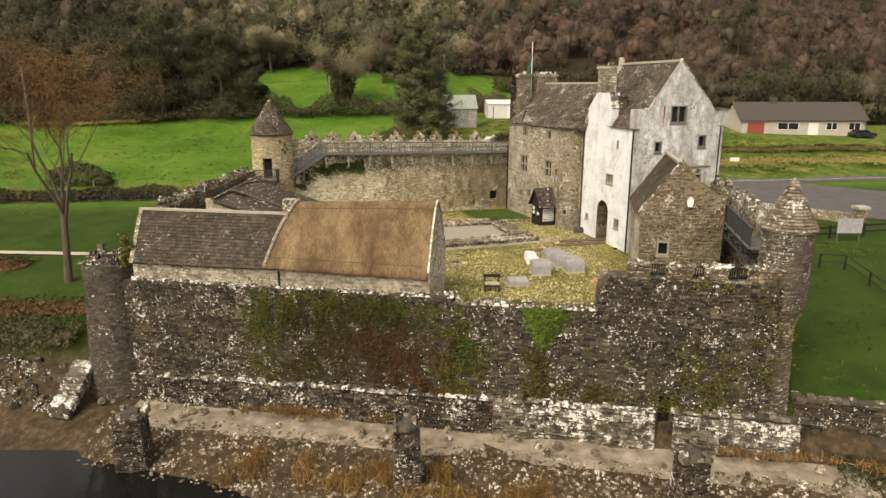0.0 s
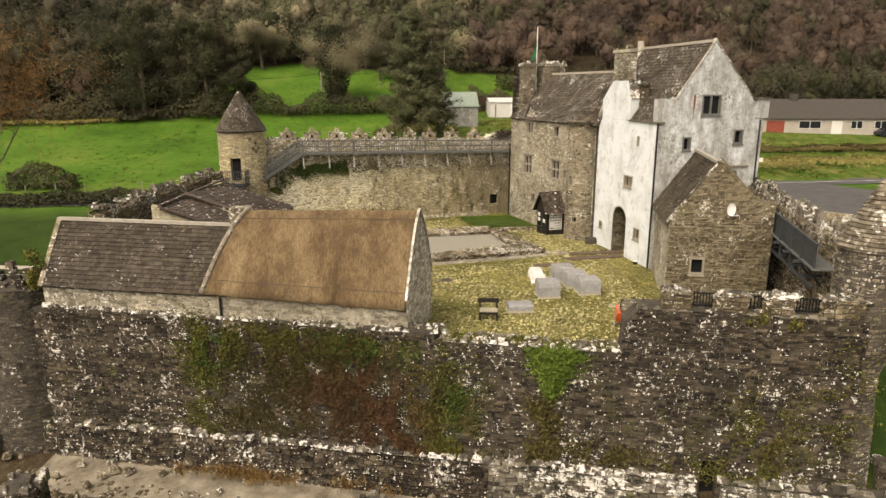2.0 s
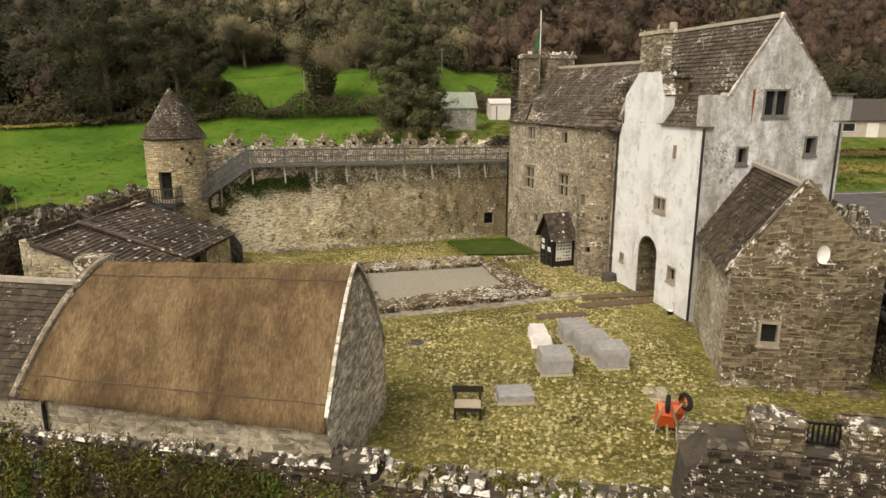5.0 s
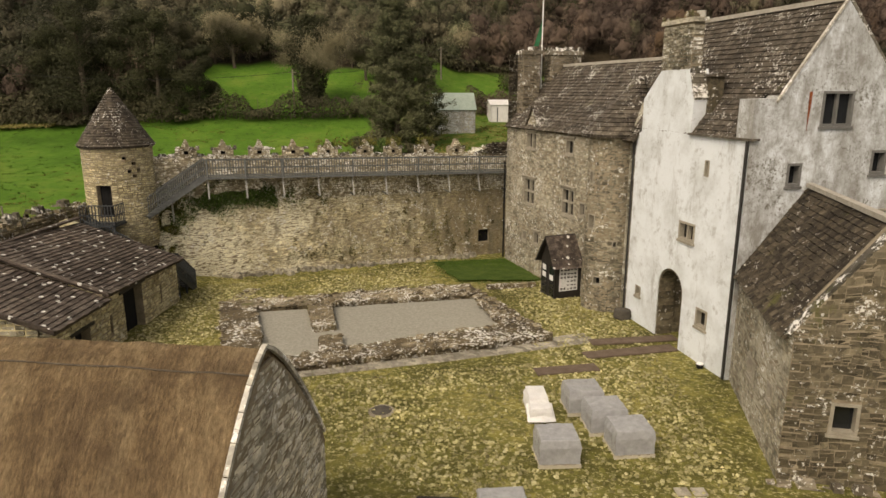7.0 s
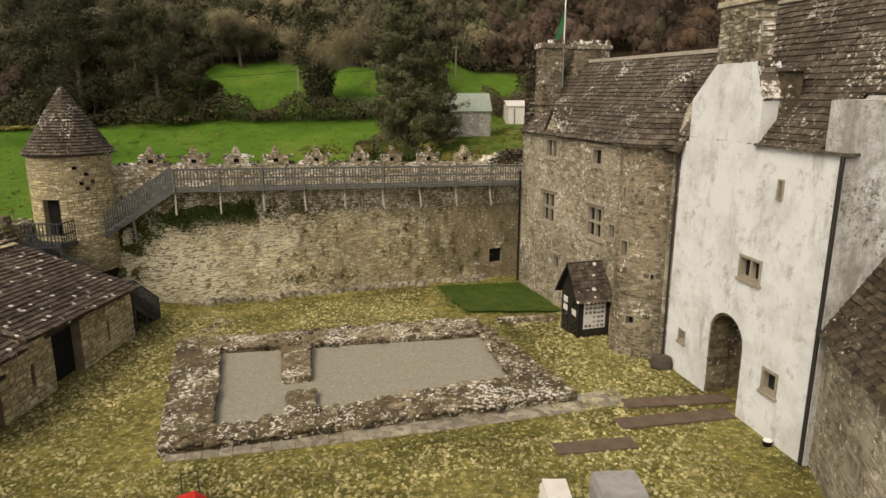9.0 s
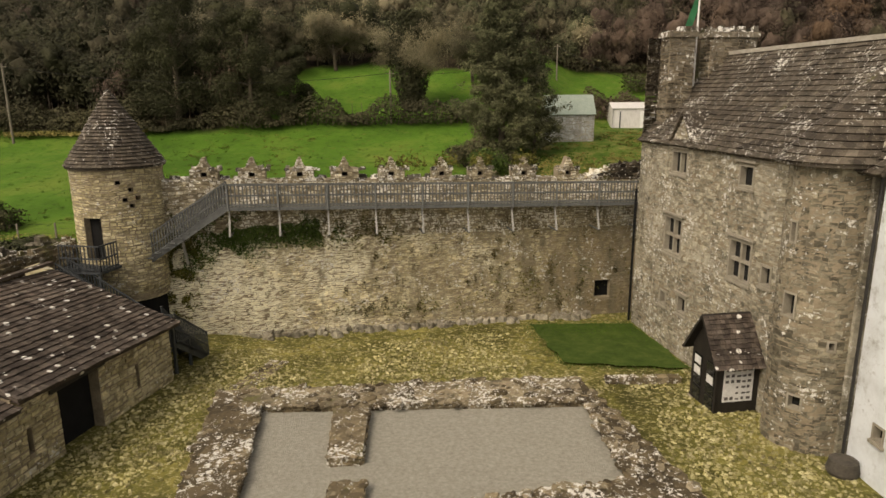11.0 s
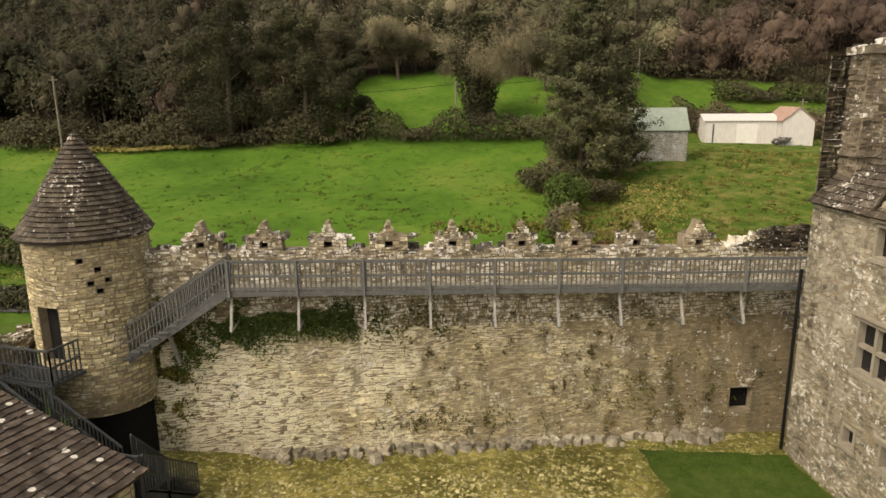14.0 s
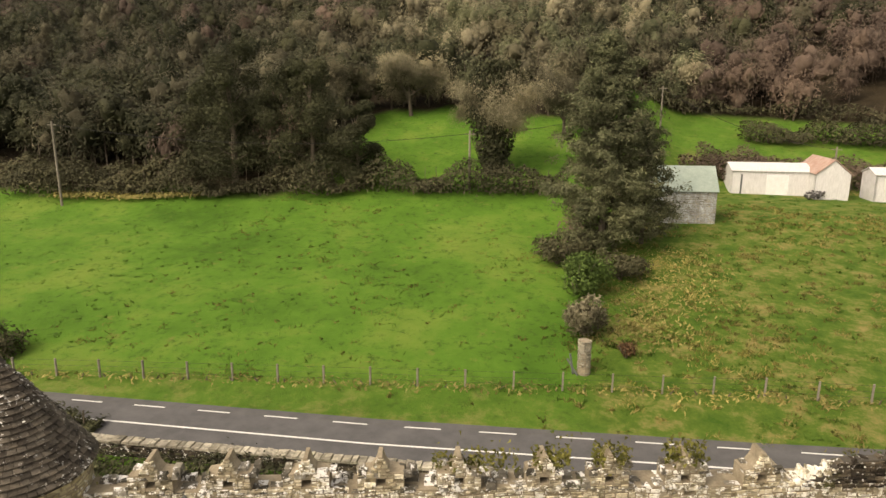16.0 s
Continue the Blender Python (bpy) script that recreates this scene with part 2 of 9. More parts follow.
plain_mat("tin_green", (0.25, 0.32, 0.27), (0.36, 0.42, 0.36), 1.5, 0.55)
plain_mat("tin_rust", (0.35, 0.2, 0.15), (0.5, 0.38, 0.32), 1.5, 0.7)
plain_mat("roof_tile", (0.05, 0.045, 0.04), (0.09, 0.08, 0.072), 4.0, 0.85)
plain_mat("car_paint", (0.01, 0.014, 0.022), (0.018, 0.022, 0.032), 2.0, 0.25, spec=0.6)
plain_mat("pole_wood", (0.16, 0.14, 0.11), (0.26, 0.23, 0.19), 3.0, 0.9)
plain_mat("bark", (0.07, 0.055, 0.04), (0.14, 0.115, 0.085), 4.0, 0.95, stretch=(1, 1, 0.3), strength=0.8, dist=0.03)
plain_mat("flag_cloth", (0.02, 0.12, 0.05), (0.03, 0.18, 0.08), 3.0, 0.8)
plain_mat("asphalt", (0.075, 0.074, 0.074), (0.115, 0.113, 0.112), 0.8, 0.9, fine=40.0)
plain_mat("road_line", (0.6, 0.6, 0.57), (0.75, 0.75, 0.72), 3.0, 0.8)
plain_mat("concrete", (0.1, 0.08, 0.053), (0.4, 0.36, 0.28), 1.1, 0.9, fine=9.0)
plain_mat("path_light", (0.42, 0.38, 0.31), (0.52, 0.48, 0.4), 1.0, 0.95)
plain_mat("gravel_bed", (0.24, 0.23, 0.19), (0.38, 0.368, 0.31), 9.0, 0.95, fine=3.0, strength=1.0, dist=0.03)
plain_mat("ridge_tile", (0.3, 0.28, 0.23), (0.46, 0.43, 0.37), 5.0, 0.9)


def leaf_mat(name, a, mid, z):
    """Leaves and twigs, with a tone of its own for each plant."""
    m, t, b = tree(name, 0.8, 0.0, 0.15)
    c = ramp(t, pieces(t), [(0.0, a), (0.55, mid), (1.0, z)])
    c = mixc(t, 1.0, c, ramp(t, noise_at(t, 0.09, 3), [(0.3, (0.62, 0.62, 0.62)), (0.5, (1.0, 1.0, 1.0)), (0.7, (1.4, 1.37, 1.3))]), "MULTIPLY")
    c = mixc(t, 0.4, c, ramp(t, noise_at(t, 2.2, 5, 0.7, (1, 1, 0.3)), [(0.3, (0.55, 0.55, 0.55)), (0.7, (1.3, 1.3, 1.3))]), "MULTIPLY")
    at = t.nodes.new("ShaderNodeAttribute")
    at.attribute_name = "tone"
    c = mixc(t, 1.0, c, ramp(t, scaled(t, at.outputs["Fac"], 1.0, 0.5), [(0.0, (0.5, 0.5, 0.52)), (0.5, (1, 1, 1)), (1.0, (1.6, 1.55, 1.45))]), "MULTIPLY")
    t.links.new(c, b.inputs["Base Color"])
    return m


leaf_mat("leaf_ivy", (0.032, 0.055, 0.012), (0.062, 0.1, 0.022), (0.10, 0.15, 0.036))
leaf_mat("leaf_moss", (0.055, 0.058, 0.012), (0.1, 0.1, 0.022), (0.18, 0.165, 0.045))
leaf_mat("leaf_conifer", (0.05, 0.056, 0.027), (0.088, 0.094, 0.048), (0.145, 0.148, 0.083))
leaf_mat("leaf_dark", (0.024, 0.027, 0.013), (0.042, 0.045, 0.021), (0.07, 0.07, 0.036))
leaf_mat("leaf_hedge", (0.04, 0.04, 0.02), (0.062, 0.06, 0.031), (0.09, 0.082, 0.045))
leaf_mat("twig_brown", (0.095, 0.068, 0.051), (0.112, 0.081, 0.061), (0.132, 0.098, 0.075))
leaf_mat("twig_olive", (0.06, 0.055, 0.032), (0.088, 0.08, 0.048), (0.13, 0.118, 0.075))
leaf_mat("twig_orange", (0.11, 0.072, 0.045), (0.135, 0.09, 0.057), (0.165, 0.112, 0.072))
leaf_mat("twig_grey", (0.13, 0.115, 0.07), (0.2, 0.178, 0.11), (0.28, 0.25, 0.16))
leaf_mat("twig_red", (0.075, 0.042, 0.022), (0.12, 0.068, 0.034), (0.17, 0.1, 0.05))
leaf_mat("reed", (0.12, 0.066, 0.022), (0.19, 0.115, 0.04), (0.27, 0.18, 0.075))
leaf_mat("leaf_field", (0.04, 0.085, 0.01), (0.06, 0.115, 0.016), (0.085, 0.145, 0.024))
leaf_mat("twig_rust", (0.13, 0.07, 0.022), (0.21, 0.115, 0.04), (0.3, 0.175, 0.07))
leaf_mat("twig_moss", (0.05, 0.043, 0.015), (0.085, 0.072, 0.026), (0.13, 0.11, 0.04))
leaf_mat("straw_grass", (0.12, 0.12, 0.03), (0.2, 0.175, 0.055), (0.28, 0.235, 0.09))
leaf_mat("leaf_bright", (0.06, 0.1, 0.016), (0.1, 0.15, 0.026), (0.15, 0.21, 0.042))


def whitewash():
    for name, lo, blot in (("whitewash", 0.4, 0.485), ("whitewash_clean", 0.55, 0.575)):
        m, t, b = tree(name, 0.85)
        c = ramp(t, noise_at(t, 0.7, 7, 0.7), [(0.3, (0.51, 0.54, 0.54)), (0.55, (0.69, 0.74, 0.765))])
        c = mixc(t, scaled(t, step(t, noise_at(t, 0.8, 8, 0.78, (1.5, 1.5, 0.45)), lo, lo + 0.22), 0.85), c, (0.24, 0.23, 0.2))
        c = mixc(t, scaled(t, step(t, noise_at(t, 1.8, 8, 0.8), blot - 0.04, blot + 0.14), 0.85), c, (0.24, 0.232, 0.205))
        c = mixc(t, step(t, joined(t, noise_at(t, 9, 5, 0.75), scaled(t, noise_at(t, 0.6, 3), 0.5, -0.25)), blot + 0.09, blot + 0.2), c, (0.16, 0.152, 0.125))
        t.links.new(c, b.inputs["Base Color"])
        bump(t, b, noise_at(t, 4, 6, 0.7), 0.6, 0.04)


def thatch_mat():
    """Weathered straw: fine straws down the slope, broad brown patches and darker damp ones."""
    m, t, b = tree("thatch", 0.95)
    fine = noise_at(t, 6.5, 6, 0.75, (3.4, 0.5, 0.5))
    big = noise_at(t, 0.55, 7, 0.72, (1.2, 0.5, 0.5))
    c = ramp(t, big, [(0.3, (0.1, 0.067, 0.036)), (0.47, (0.225, 0.16, 0.088)), (0.66, (0.37, 0.285, 0.168))])
    grit = noise_at(t, 9, 5, 0.85, (1.5, 0.7, 0.7))
    c = mixc(t, 0.75, c, ramp(t, grit, [(0.35, (0.5, 0.48, 0.46)), (0.65, (1.3, 1.28, 1.25))]), "MULTIPLY")
    c = mixc(t, 0.8, c, ramp(t, fine, [(0.3, (0.42, 0.4, 0.38)), (0.7, (1.2, 1.17, 1.12))]), "MULTIPLY")
    c = mixc(t, scaled(t, step(t, noise_at(t, 0.42, 5, 0.7), 0.5, 0.66), 0.75), c, (0.07, 0.044, 0.024))
    t.links.new(c, b.inputs["Base Color"])
    bump(t, b, joined(t, fine, grit), 1.0, 0.06)


def yard_mat():
    m, t, b = tree("yard_grass", 0.95, 0.0, 0.15)
    big = noise_at(t, 0.25, 6, 0.65)
    c = ramp(t, big, [(0.35, (0.068, 0.066, 0.017)), (0.5, (0.14, 0.133, 0.036)), (0.66, (0.245, 0.22, 0.07))])
    fl = noise_at(t, 6.0, 6, 0.8)
    stone = cells(t, 4.5)
    c = mixc(t, 0.5, c, ramp(t, stone, [(0.0, (0.5, 0.52, 0.5)), (0.55, (1, 1, 1)), (1.0, (1.9, 1.85, 1.75))]), "MULTIPLY")
    c = mixc(t, scaled(t, step(t, fl, 0.53, 0.59), 0.85), c, (0.5, 0.45, 0.235))
    c = mixc(t, scaled(t, step(t, noise_at(t, 1.6, 7, 0.8), 0.5, 0.66), 0.75), c, (0.055, 0.058, 0.015))
    t.links.new(c, b.inputs["Base Color"])
    bump(t, b, joined(t, fl, scaled(t, stone, 0.3)), 1.0, 0.06)
    m, t, b = tree("lawn_green", 0.9, 0.0, 0.15)
    c = ramp(t, noise_at(t, 1.6, 8, 0.75), [(0.3, (0.022, 0.042, 0.007)), (0.5, (0.045, 0.078, 0.014)), (0.72, (0.09, 0.115, 0.028))])
    t.links.new(c, b.inputs["Base Color"])
    bump(t, b, noise_at(t, 20, 3), 0.6, 0.04)


def land_mat():
    """Pasture, rough pasture, lawn, woodland floor and stony shore, as the land's own map of ground kinds says."""
    m, t, b = tree("land", 0.95, 0.0, 0.12)
    at = t.nodes.new("ShaderNodeAttribute")
    at.attribute_name = "ground_kind"
    sep = t.nodes.new("ShaderNodeSeparateColor")
    t.links.new(at.outputs["Color"], sep.inputs[0])
    pos = t.nodes.new("ShaderNodeSeparateXYZ")
    t.links.new(t.nodes.new("ShaderNodeNewGeometry").outputs["Position"], pos.inputs[0])
    c = ramp(t, noise_at(t, 0.09, 6, 0.7), [(0.3, (0.04, 0.1, 0.01)), (0.5, (0.072, 0.158, 0.018)), (0.68, (0.135, 0.2, 0.034))])
    tuft = noise_at(t, 1.3, 7, 0.8)
    c = mixc(t, scaled(t, step(t, tuft, 0.53, 0.66), 0.9), c, (0.026, 0.06, 0.009))
    c = mixc(t, step(t, noise_at(t, 0.5, 6, 0.75), 0.6, 0.75), c, (0.15, 0.15, 0.04))
    rough = ramp(t, noise_at(t, 0.4, 8, 0.8), [(0.36, (0.036, 0.085, 0.01)), (0.5, (0.075, 0.125, 0.018)), (0.66, (0.24, 0.19, 0.075))])
    c = mixc(t, sep.outputs[1], c, rough)
    lawn = ramp(t, noise_at(t, 0.35, 7, 0.7), [(0.3, (0.018, 0.038, 0.006)), (0.7, (0.042, 0.078, 0.013))])
    c = mixc(t, sep.outputs[2], c, lawn)
    floor = ramp(t, noise_at(t, 0.25, 7, 0.75), [(0.3, (0.014, 0.012, 0.007)), (0.7, (0.06, 0.045, 0.026))])
    c = mixc(t, sep.outputs[0], c, floor)
    shore = ramp(t, noise_at(t, 1.6, 8, 0.8), [(0.3, (0.026, 0.019, 0.011)), (0.5, (0.065, 0.048, 0.028)), (0.72, (0.16, 0.127, 0.083))])
    c = mixc(t, step(t, pos.outputs[2], -3.6, -4.4), c, shore)
    t.links.new(c, b.inputs["Base Color"])
    bump(t, b, tuft, 1.0, 0.15)


def water_mat():
    m, t, b = tree("lake_water", 0.06, 0.0, 0.25)
    b.inputs["Base Color"].default_value = (0.008, 0.009, 0.008, 1)
    bump(t, b, noise_at(t, 1.2, 4), 0.25, 0.03)
    m, t, b = tree("glass_dark", 0.08, 0.0, 0.5)
    b.inputs["Base Color"].default_value = (0.012, 0.014, 0.016, 1)


whitewash(), thatch_mat(), yard_mat(), land_mat(), water_mat()


# ---- building helpers ----
class Mesh:
    """Collects vertices and faces of one mesh."""

    def __init__(self):
        self.v, self.f = [], []

    def add(self, verts, faces):
        k = len(self.v)
        self.v += [tuple(p) for p in verts]
        self.f += [tuple(k + i for i in f) for f in faces]
        return self

    def box(self, o, a, b, c):
        """A box from a corner and three edge vectors."""
        o, a, b, c = (Vector(q) for q in (o, a, b, c))
        return self.add([o, o + a, o + a + b, o + b, o + c, o + a + c, o + a + b + c, o + b + c],
                        [(0, 3, 2, 1), (4, 5, 6, 7), (0, 1, 5, 4), (1, 2, 6, 5), (2, 3, 7, 6), (3, 0, 4, 7)])

    def slab(self, x0, x1, y0, y1, z0, z1):
        return self.box((x0, y0, z0), (x1 - x0, 0, 0), (0, y1 - y0, 0), (0, 0, z1 - z0))

    def beam(self, p, q, w, h=None):
        """A square bar from p to q."""
        p, q = Vector(p), Vector(q)
        h = h or w
        d = (q - p).normalized()
        r = d.cross(Vector((0, 0, 1)))
        r = Vector((1, 0, 0)) if r.length < 1e-4 else r.normalized()
        n = r.cross(d)
        return self.box(p - r * w / 2 - n * h / 2, r * w, n * h, q - p)

    def ring(self, rows, n=24, cap=True):
        """A round body from rows of centre and radius."""
        k = len(self.v)
        for c, r in rows:
            for i in range(n):
                a = 2 * math.pi * i / n
                self.v.append((c[0] + r * math.cos(a), c[1] + r * math.sin(a), c[2]))
        for j in range(len(rows) - 1):
            for i in range(n):
                a, b = k + j * n + i, k + j * n + (i + 1) % n
                self.f.append((a, b, b + n, a + n))
        if cap:
            self.f.append(tuple(k + i for i in range(n))[::-1])
            self.f.append(tuple(k + (len(rows) - 1) * n + i for i in range(n)))
        return self

    def tube(self, pts, radii, n=6):
        k = len(self.v)
        pts = [Vector(p) for p in pts]
        for j, p in enumerate(pts):
            d = (pts[min(j + 1, len(pts) - 1)] - pts[max(j - 1, 0)]).normalized()
            r = d.orthogonal().normalized()
            s = d.cross(r)
            for i in range(n):
                a = 2 * math.pi * i / n
                self.v.append(tuple(p + (r * math.cos(a) + s * math.sin(a)) * radii[j]))
        for j in range(len(pts) - 1):
            for i in range(n):
                a, b = k + j * n + i, k + j * n + (i + 1) % n
                self.f.append((a, b, b + n, a + n))
        return self

    def prism(self, poly, at, d0, d1):
        """An outline in (s, z) carried from depth d0 to d1 by at(s, d, z)."""
        n = len(poly)
        k = len(self.v)
        for d in (d0, d1):
            for s, z in poly:
                self.v.append(tuple(at(s, d, z)))
        self.f.append(tuple(k + i for i in range(n)))
        self.f.append(tuple(k + n + i for i in range(n))[::-1])
        for i in range(n):
            j = (i + 1) % n
            self.f.append((k + j, k + i, k + n + i, k + n + j))
        return self

    def data(self, name):
        me = bpy.data.meshes.new(name)
        me.from_pydata(self.v, [], self.f)
        me.update()
        return me


def part(name, mesh, material, parent=None, label="", fix=True, smooth=False):
    """Links a mesh as one object, under its thing if one is given."""
    me = mesh.data(name) if isinstance(mesh, Mesh) else mesh
    if fix:
        bm = bmesh.new()
        bm.from_mesh(me)
        bmesh.ops.recalc_face_normals(bm, faces=bm.faces)
        bm.to_mesh(me)
        bm.free()
    if not me.materials:
        me.materials.append(MATS[material])
    if smooth:
        me.polygons.foreach_set("use_smooth", [True] * len(me.polygons))
    ob = new(name, me)
    ob.parent = parent
    if label:
        ob["label"] = label
    return ob


def thing(name, label, category, group="", kind=""):
    return tagged(new(name), label, category, group, kind)


def flat(o, u, n):
    """Carries (along, outward, up) into the world from a straight wall."""
    def at(s, d, z):
        return Vector((o[0] + u[0] * s + n[0] * d, o[1] + u[1] * s + n[1] * d, z))
    return at


def curved(c, radius, start=0.0):
    """The same on a round wall; radius may depend on the height."""
    rad = radius if callable(radius) else (lambda z: radius)
    r0 = rad(0.0)

    def at(s, d, z):
        a = start + s / r0
        r = rad(z) + d
        return Vector((c[0] + r * math.cos(a), c[1] + r * math.sin(a), z))
    return at


def pitch(o, u, up, n):
    """The same on a roof slope: along the eave, off the slope, up the slope."""
    o, u, up, n = (Vector(q) for q in (o, u, up, n))

    def at(s, d, z):
        return o + u * s + up * z + n * d
    return at


def cut(ob, boxes):
    """Cuts openings through a wall."""
    if not boxes:
        return ob
    c = Mesh()
    for bx in boxes:
        c.add(*bx)
    cutter = part("cutter", c, "mortar")
    mod = ob.modifiers.new("openings", "BOOLEAN")
    mod.object, mod.operation, mod.solver = cutter, "DIFFERENCE", "EXACT"
    mod.use_self = True
    dg = bpy.context.evaluated_depsgraph_get()
    me = bpy.data.meshes.new_from_object(ob.evaluated_get(dg))
    ob.modifiers.clear()
    ob.data = me
    bpy.data.objects.remove(cutter)
    return ob


def hole(at, s0, s1, z0, z1, d0=-0.6, d1=0.6, arch=0.0):
    """A cutter for an opening, with a round head if arch is its rise."""
    m = Mesh()
    poly = [(s0, z0), (s1, z0), (s1, z1)]
    if arch:
        c, r = (s0 + s1) / 2, (s1 - s0) / 2
        poly += [(c + r * math.cos(a), z1 + arch * math.sin(a)) for a in [math.pi * k / 10 for k in range(1, 10)]]
    poly.append((s0, z1))
    m.prism(poly, at, d0, d1)
    return m.v, m.f


UNIT, FLUSH = [], []


def unit_stones():
    rng = random.Random(4)
    for k in range(6):
        j = lambda a: rng.uniform(-a, a)
        v = [(-0.5 + j(.03), -1, -0.5 + j(.05)), (0.5 + j(.03), -1, -0.5 + j(.05)), (0.5 + j(.03), -1, 0.5 + j(.05)), (-0.5 + j(.03), -1, 0.5 + j(.05)),
             (-0.45 + j(.05), 0 + j(.25), -0.40 + j(.1)), (0.45 + j(.05), 0 + j(.25), -0.40 + j(.1)), (0.45 + j(.05), 0 + j(.25), 0.40 + j(.1)), (-0.45 + j(.05), 0 + j(.25), 0.40 + j(.1))]
        f = [(4, 5, 6, 7), (0, 1, 5, 4), (1, 2, 6, 5), (2, 3, 7, 6), (3, 0, 4, 7)]
        UNIT.append((v, f))
        FLUSH.append(([(x * 1.09, y, z * 1.2) if i > 3 else (x, y, z) for i, (x, y, z) in enumerate(v)], f))
    UNIT.extend(FLUSH)


unit_stones()
UNIT_MESH = {}


def unit_mesh(name, k, material):
    key = (name, k, material)
    if key not in UNIT_MESH:
        me = bpy.data.meshes.new(name)
        v, f = UNIT[k]
        me.from_pydata(v, [], f)
        me.materials.append(MATS[material])
        UNIT_MESH[key] = me
    return UNIT_MESH[key]


def lay(at, spans, z0, z1, material, parent, size=(0.18, 0.5), course=(0.09, 0.2), holes=(), proud=0.035, gap=0.014, seed=1, singles=0, near=None, name="stone", flush=False):
    """Courses of stones on a wall. spans(z): the free stretches at a height; holes: s0, s1, z0, z1. The first singles inside near are single parts."""
    rng = random.Random(seed)
    m = Mesh()
    made = 0
    z = z0
    true_at = at

    def at(s, d, z):
        return true_at(s, d, z + 0.1 * noise.noise((s * 0.8, z * 0.7, seed)) * min(1.0, max(0.0, min(z - z0, z1 - z) * 4)))
    while z < z1:
        h = hc = min(rng.uniform(*course), z1 - z)
        if h < 0.04:
            break
        zc = z + h / 2
        for a, b in spans(zc):
            free = [(a, b)]
            for h0, h1, y0, y1 in holes:
                if y0 - h * 0.4 < zc < y1 + h * 0.4:
                    free = [q for p in free for q in ((p[0], min(p[1], h0)), (max(p[0], h1), p[1])) if q[1] - q[0] > 0.05]
            for p, q in free:
                s = p
                while s < q - 0.04:
                    w = rng.uniform(*size)
                    if q - s - w < size[0] * 0.6:
                        w = q - s
                    w = min(w, q - s)
                    k = rng.randrange(6) + (6 if flush else 0)
                    out = rng.uniform(0.3, 1.0) * proud
                    c = (s + w / 2, zc + rng.uniform(-0.12, 0.12) * hc)
                    h = hc * rng.uniform(0.78, 1.12)
                    if h > 0.1 and w < 0.4 and rng.random() < 0.3:
                        cut_z = rng.uniform(0.35, 0.65)
                        v, f = UNIT[k]
                        o2 = rng.uniform(0.3, 1.0) * proud
                        m.add([at(c[0] + x * (w - gap), o2 + y * (o2 + 0.05), c[1] + h * (0.5 - cut_z / 2) + t * (h * cut_z - gap)) for x, y, t in v], f)
                        c = (c[0], c[1] - h * cut_z / 2)
                        h *= 1 - cut_z
                        k = (k + 1) % 6 + (6 if flush else 0)
                    if made < singles and near and near[0] <= c[0] <= near[1] and near[2] <= c[1] <= near[3]:
                        base = at(c[0], out, c[1])
                        ex = (at(c[0] + 0.05, out, c[1]) - at(c[0] - 0.05, out, c[1])).normalized()
                        ez = (at(c[0], out, c[1] + 0.05) - at(c[0], out, c[1] - 0.05)).normalized()
                        ey = (at(c[0], out + 0.05, c[1]) - base).normalized()
                        ob = new(name, unit_mesh(name, k, material))
                        sx, sy, sz = w - gap, out + 0.05, h - gap
                        ob.matrix_world = Matrix(((ex.x * sx, ey.x * sy, ez.x * sz, base.x), (ex.y * sx, ey.y * sy, ez.y * sz, base.y), (ex.z * sx, ey.z * sy, ez.z * sz, base.z), (0, 0, 0, 1)))
                        ob.parent = parent
                        made += 1
                    else:
                        v, f = UNIT[k]
                        m.add([at(c[0] + x * (w - gap), out + y * (out + 0.05), c[1] + t * (h - gap)) for x, y, t in v], f)
                    s += w
        z += hc
    ob = part(name + "work", m, material, parent, fix=False)
    ob["kind"] = "stuff"
    return ob


def slates(at, length, run, material, parent, size=(0.2, 0.36), row=0.2, seed=1, singles=0, near=None, side=None, name="slate"):
    """Overlapping rows of slates on a slope; side(z) gives the free stretch up the slope."""
    rng = random.Random(seed)
    m = Mesh()
    made = 0
    n = max(1, int(run / row))
    row = run / n
    for r in range(n):
        a, b = side(r * row + row / 2) if side else (0, length)
        s = a
        while s < b - 0.03:
            w = min(rng.uniform(*size), b - s)
            lift = 0.034 + rng.uniform(0, 0.024)
            z0, z1 = r * row - 0.03 - rng.uniform(0, 0.03), (r + 1) * row
            e = rng.uniform(-0.018, 0.018)
            p = [(s + 0.006, 0.0, z1), (s + w - 0.006, 0.0, z1), (s + w - 0.006, lift, z0 + e), (s + 0.006, lift, z0 - e),
                 (s + 0.006, lift - 0.036, z0 - e), (s + w - 0.006, lift - 0.036, z0 + e)]
            if made < singles and near and near[0] <= s <= near[1] and near[2] <= z0 <= near[3]:
                one = Mesh().add([at(*q) for q in p], [(0, 3, 2, 1), (3, 4, 5, 2)])
                part(name, one, material, parent, fix=False)
                made += 1
            else:
                m.add([at(*q) for q in p], [(0, 3, 2, 1), (3, 4, 5, 2)])
            s += w
    ob = part("slating", m, material, parent, fix=False)
    ob["kind"] = "stuff"
    return ob


def leaves(m, rng, place, count, size, squash=1.0):
    """Small three-cornered leaves at places given by place()."""
    for _ in range(count):
        p = Vector(place())
        a = Vector((rng.gauss(0, 1), rng.gauss(0, 1), rng.gauss(0, 1) * squash)).normalized()
        b = a.orthogonal().normalized()
        b = (b * math.cos(k := rng.uniform(0, 6.28)) + a.cross(b) * math.sin(k))
        s = size * rng.uniform(0.6, 1.4)
        m.add([p - a * s * 0.5, p + b * s * 0.4, p + a * s * 0.6], [(0, 1, 2)])


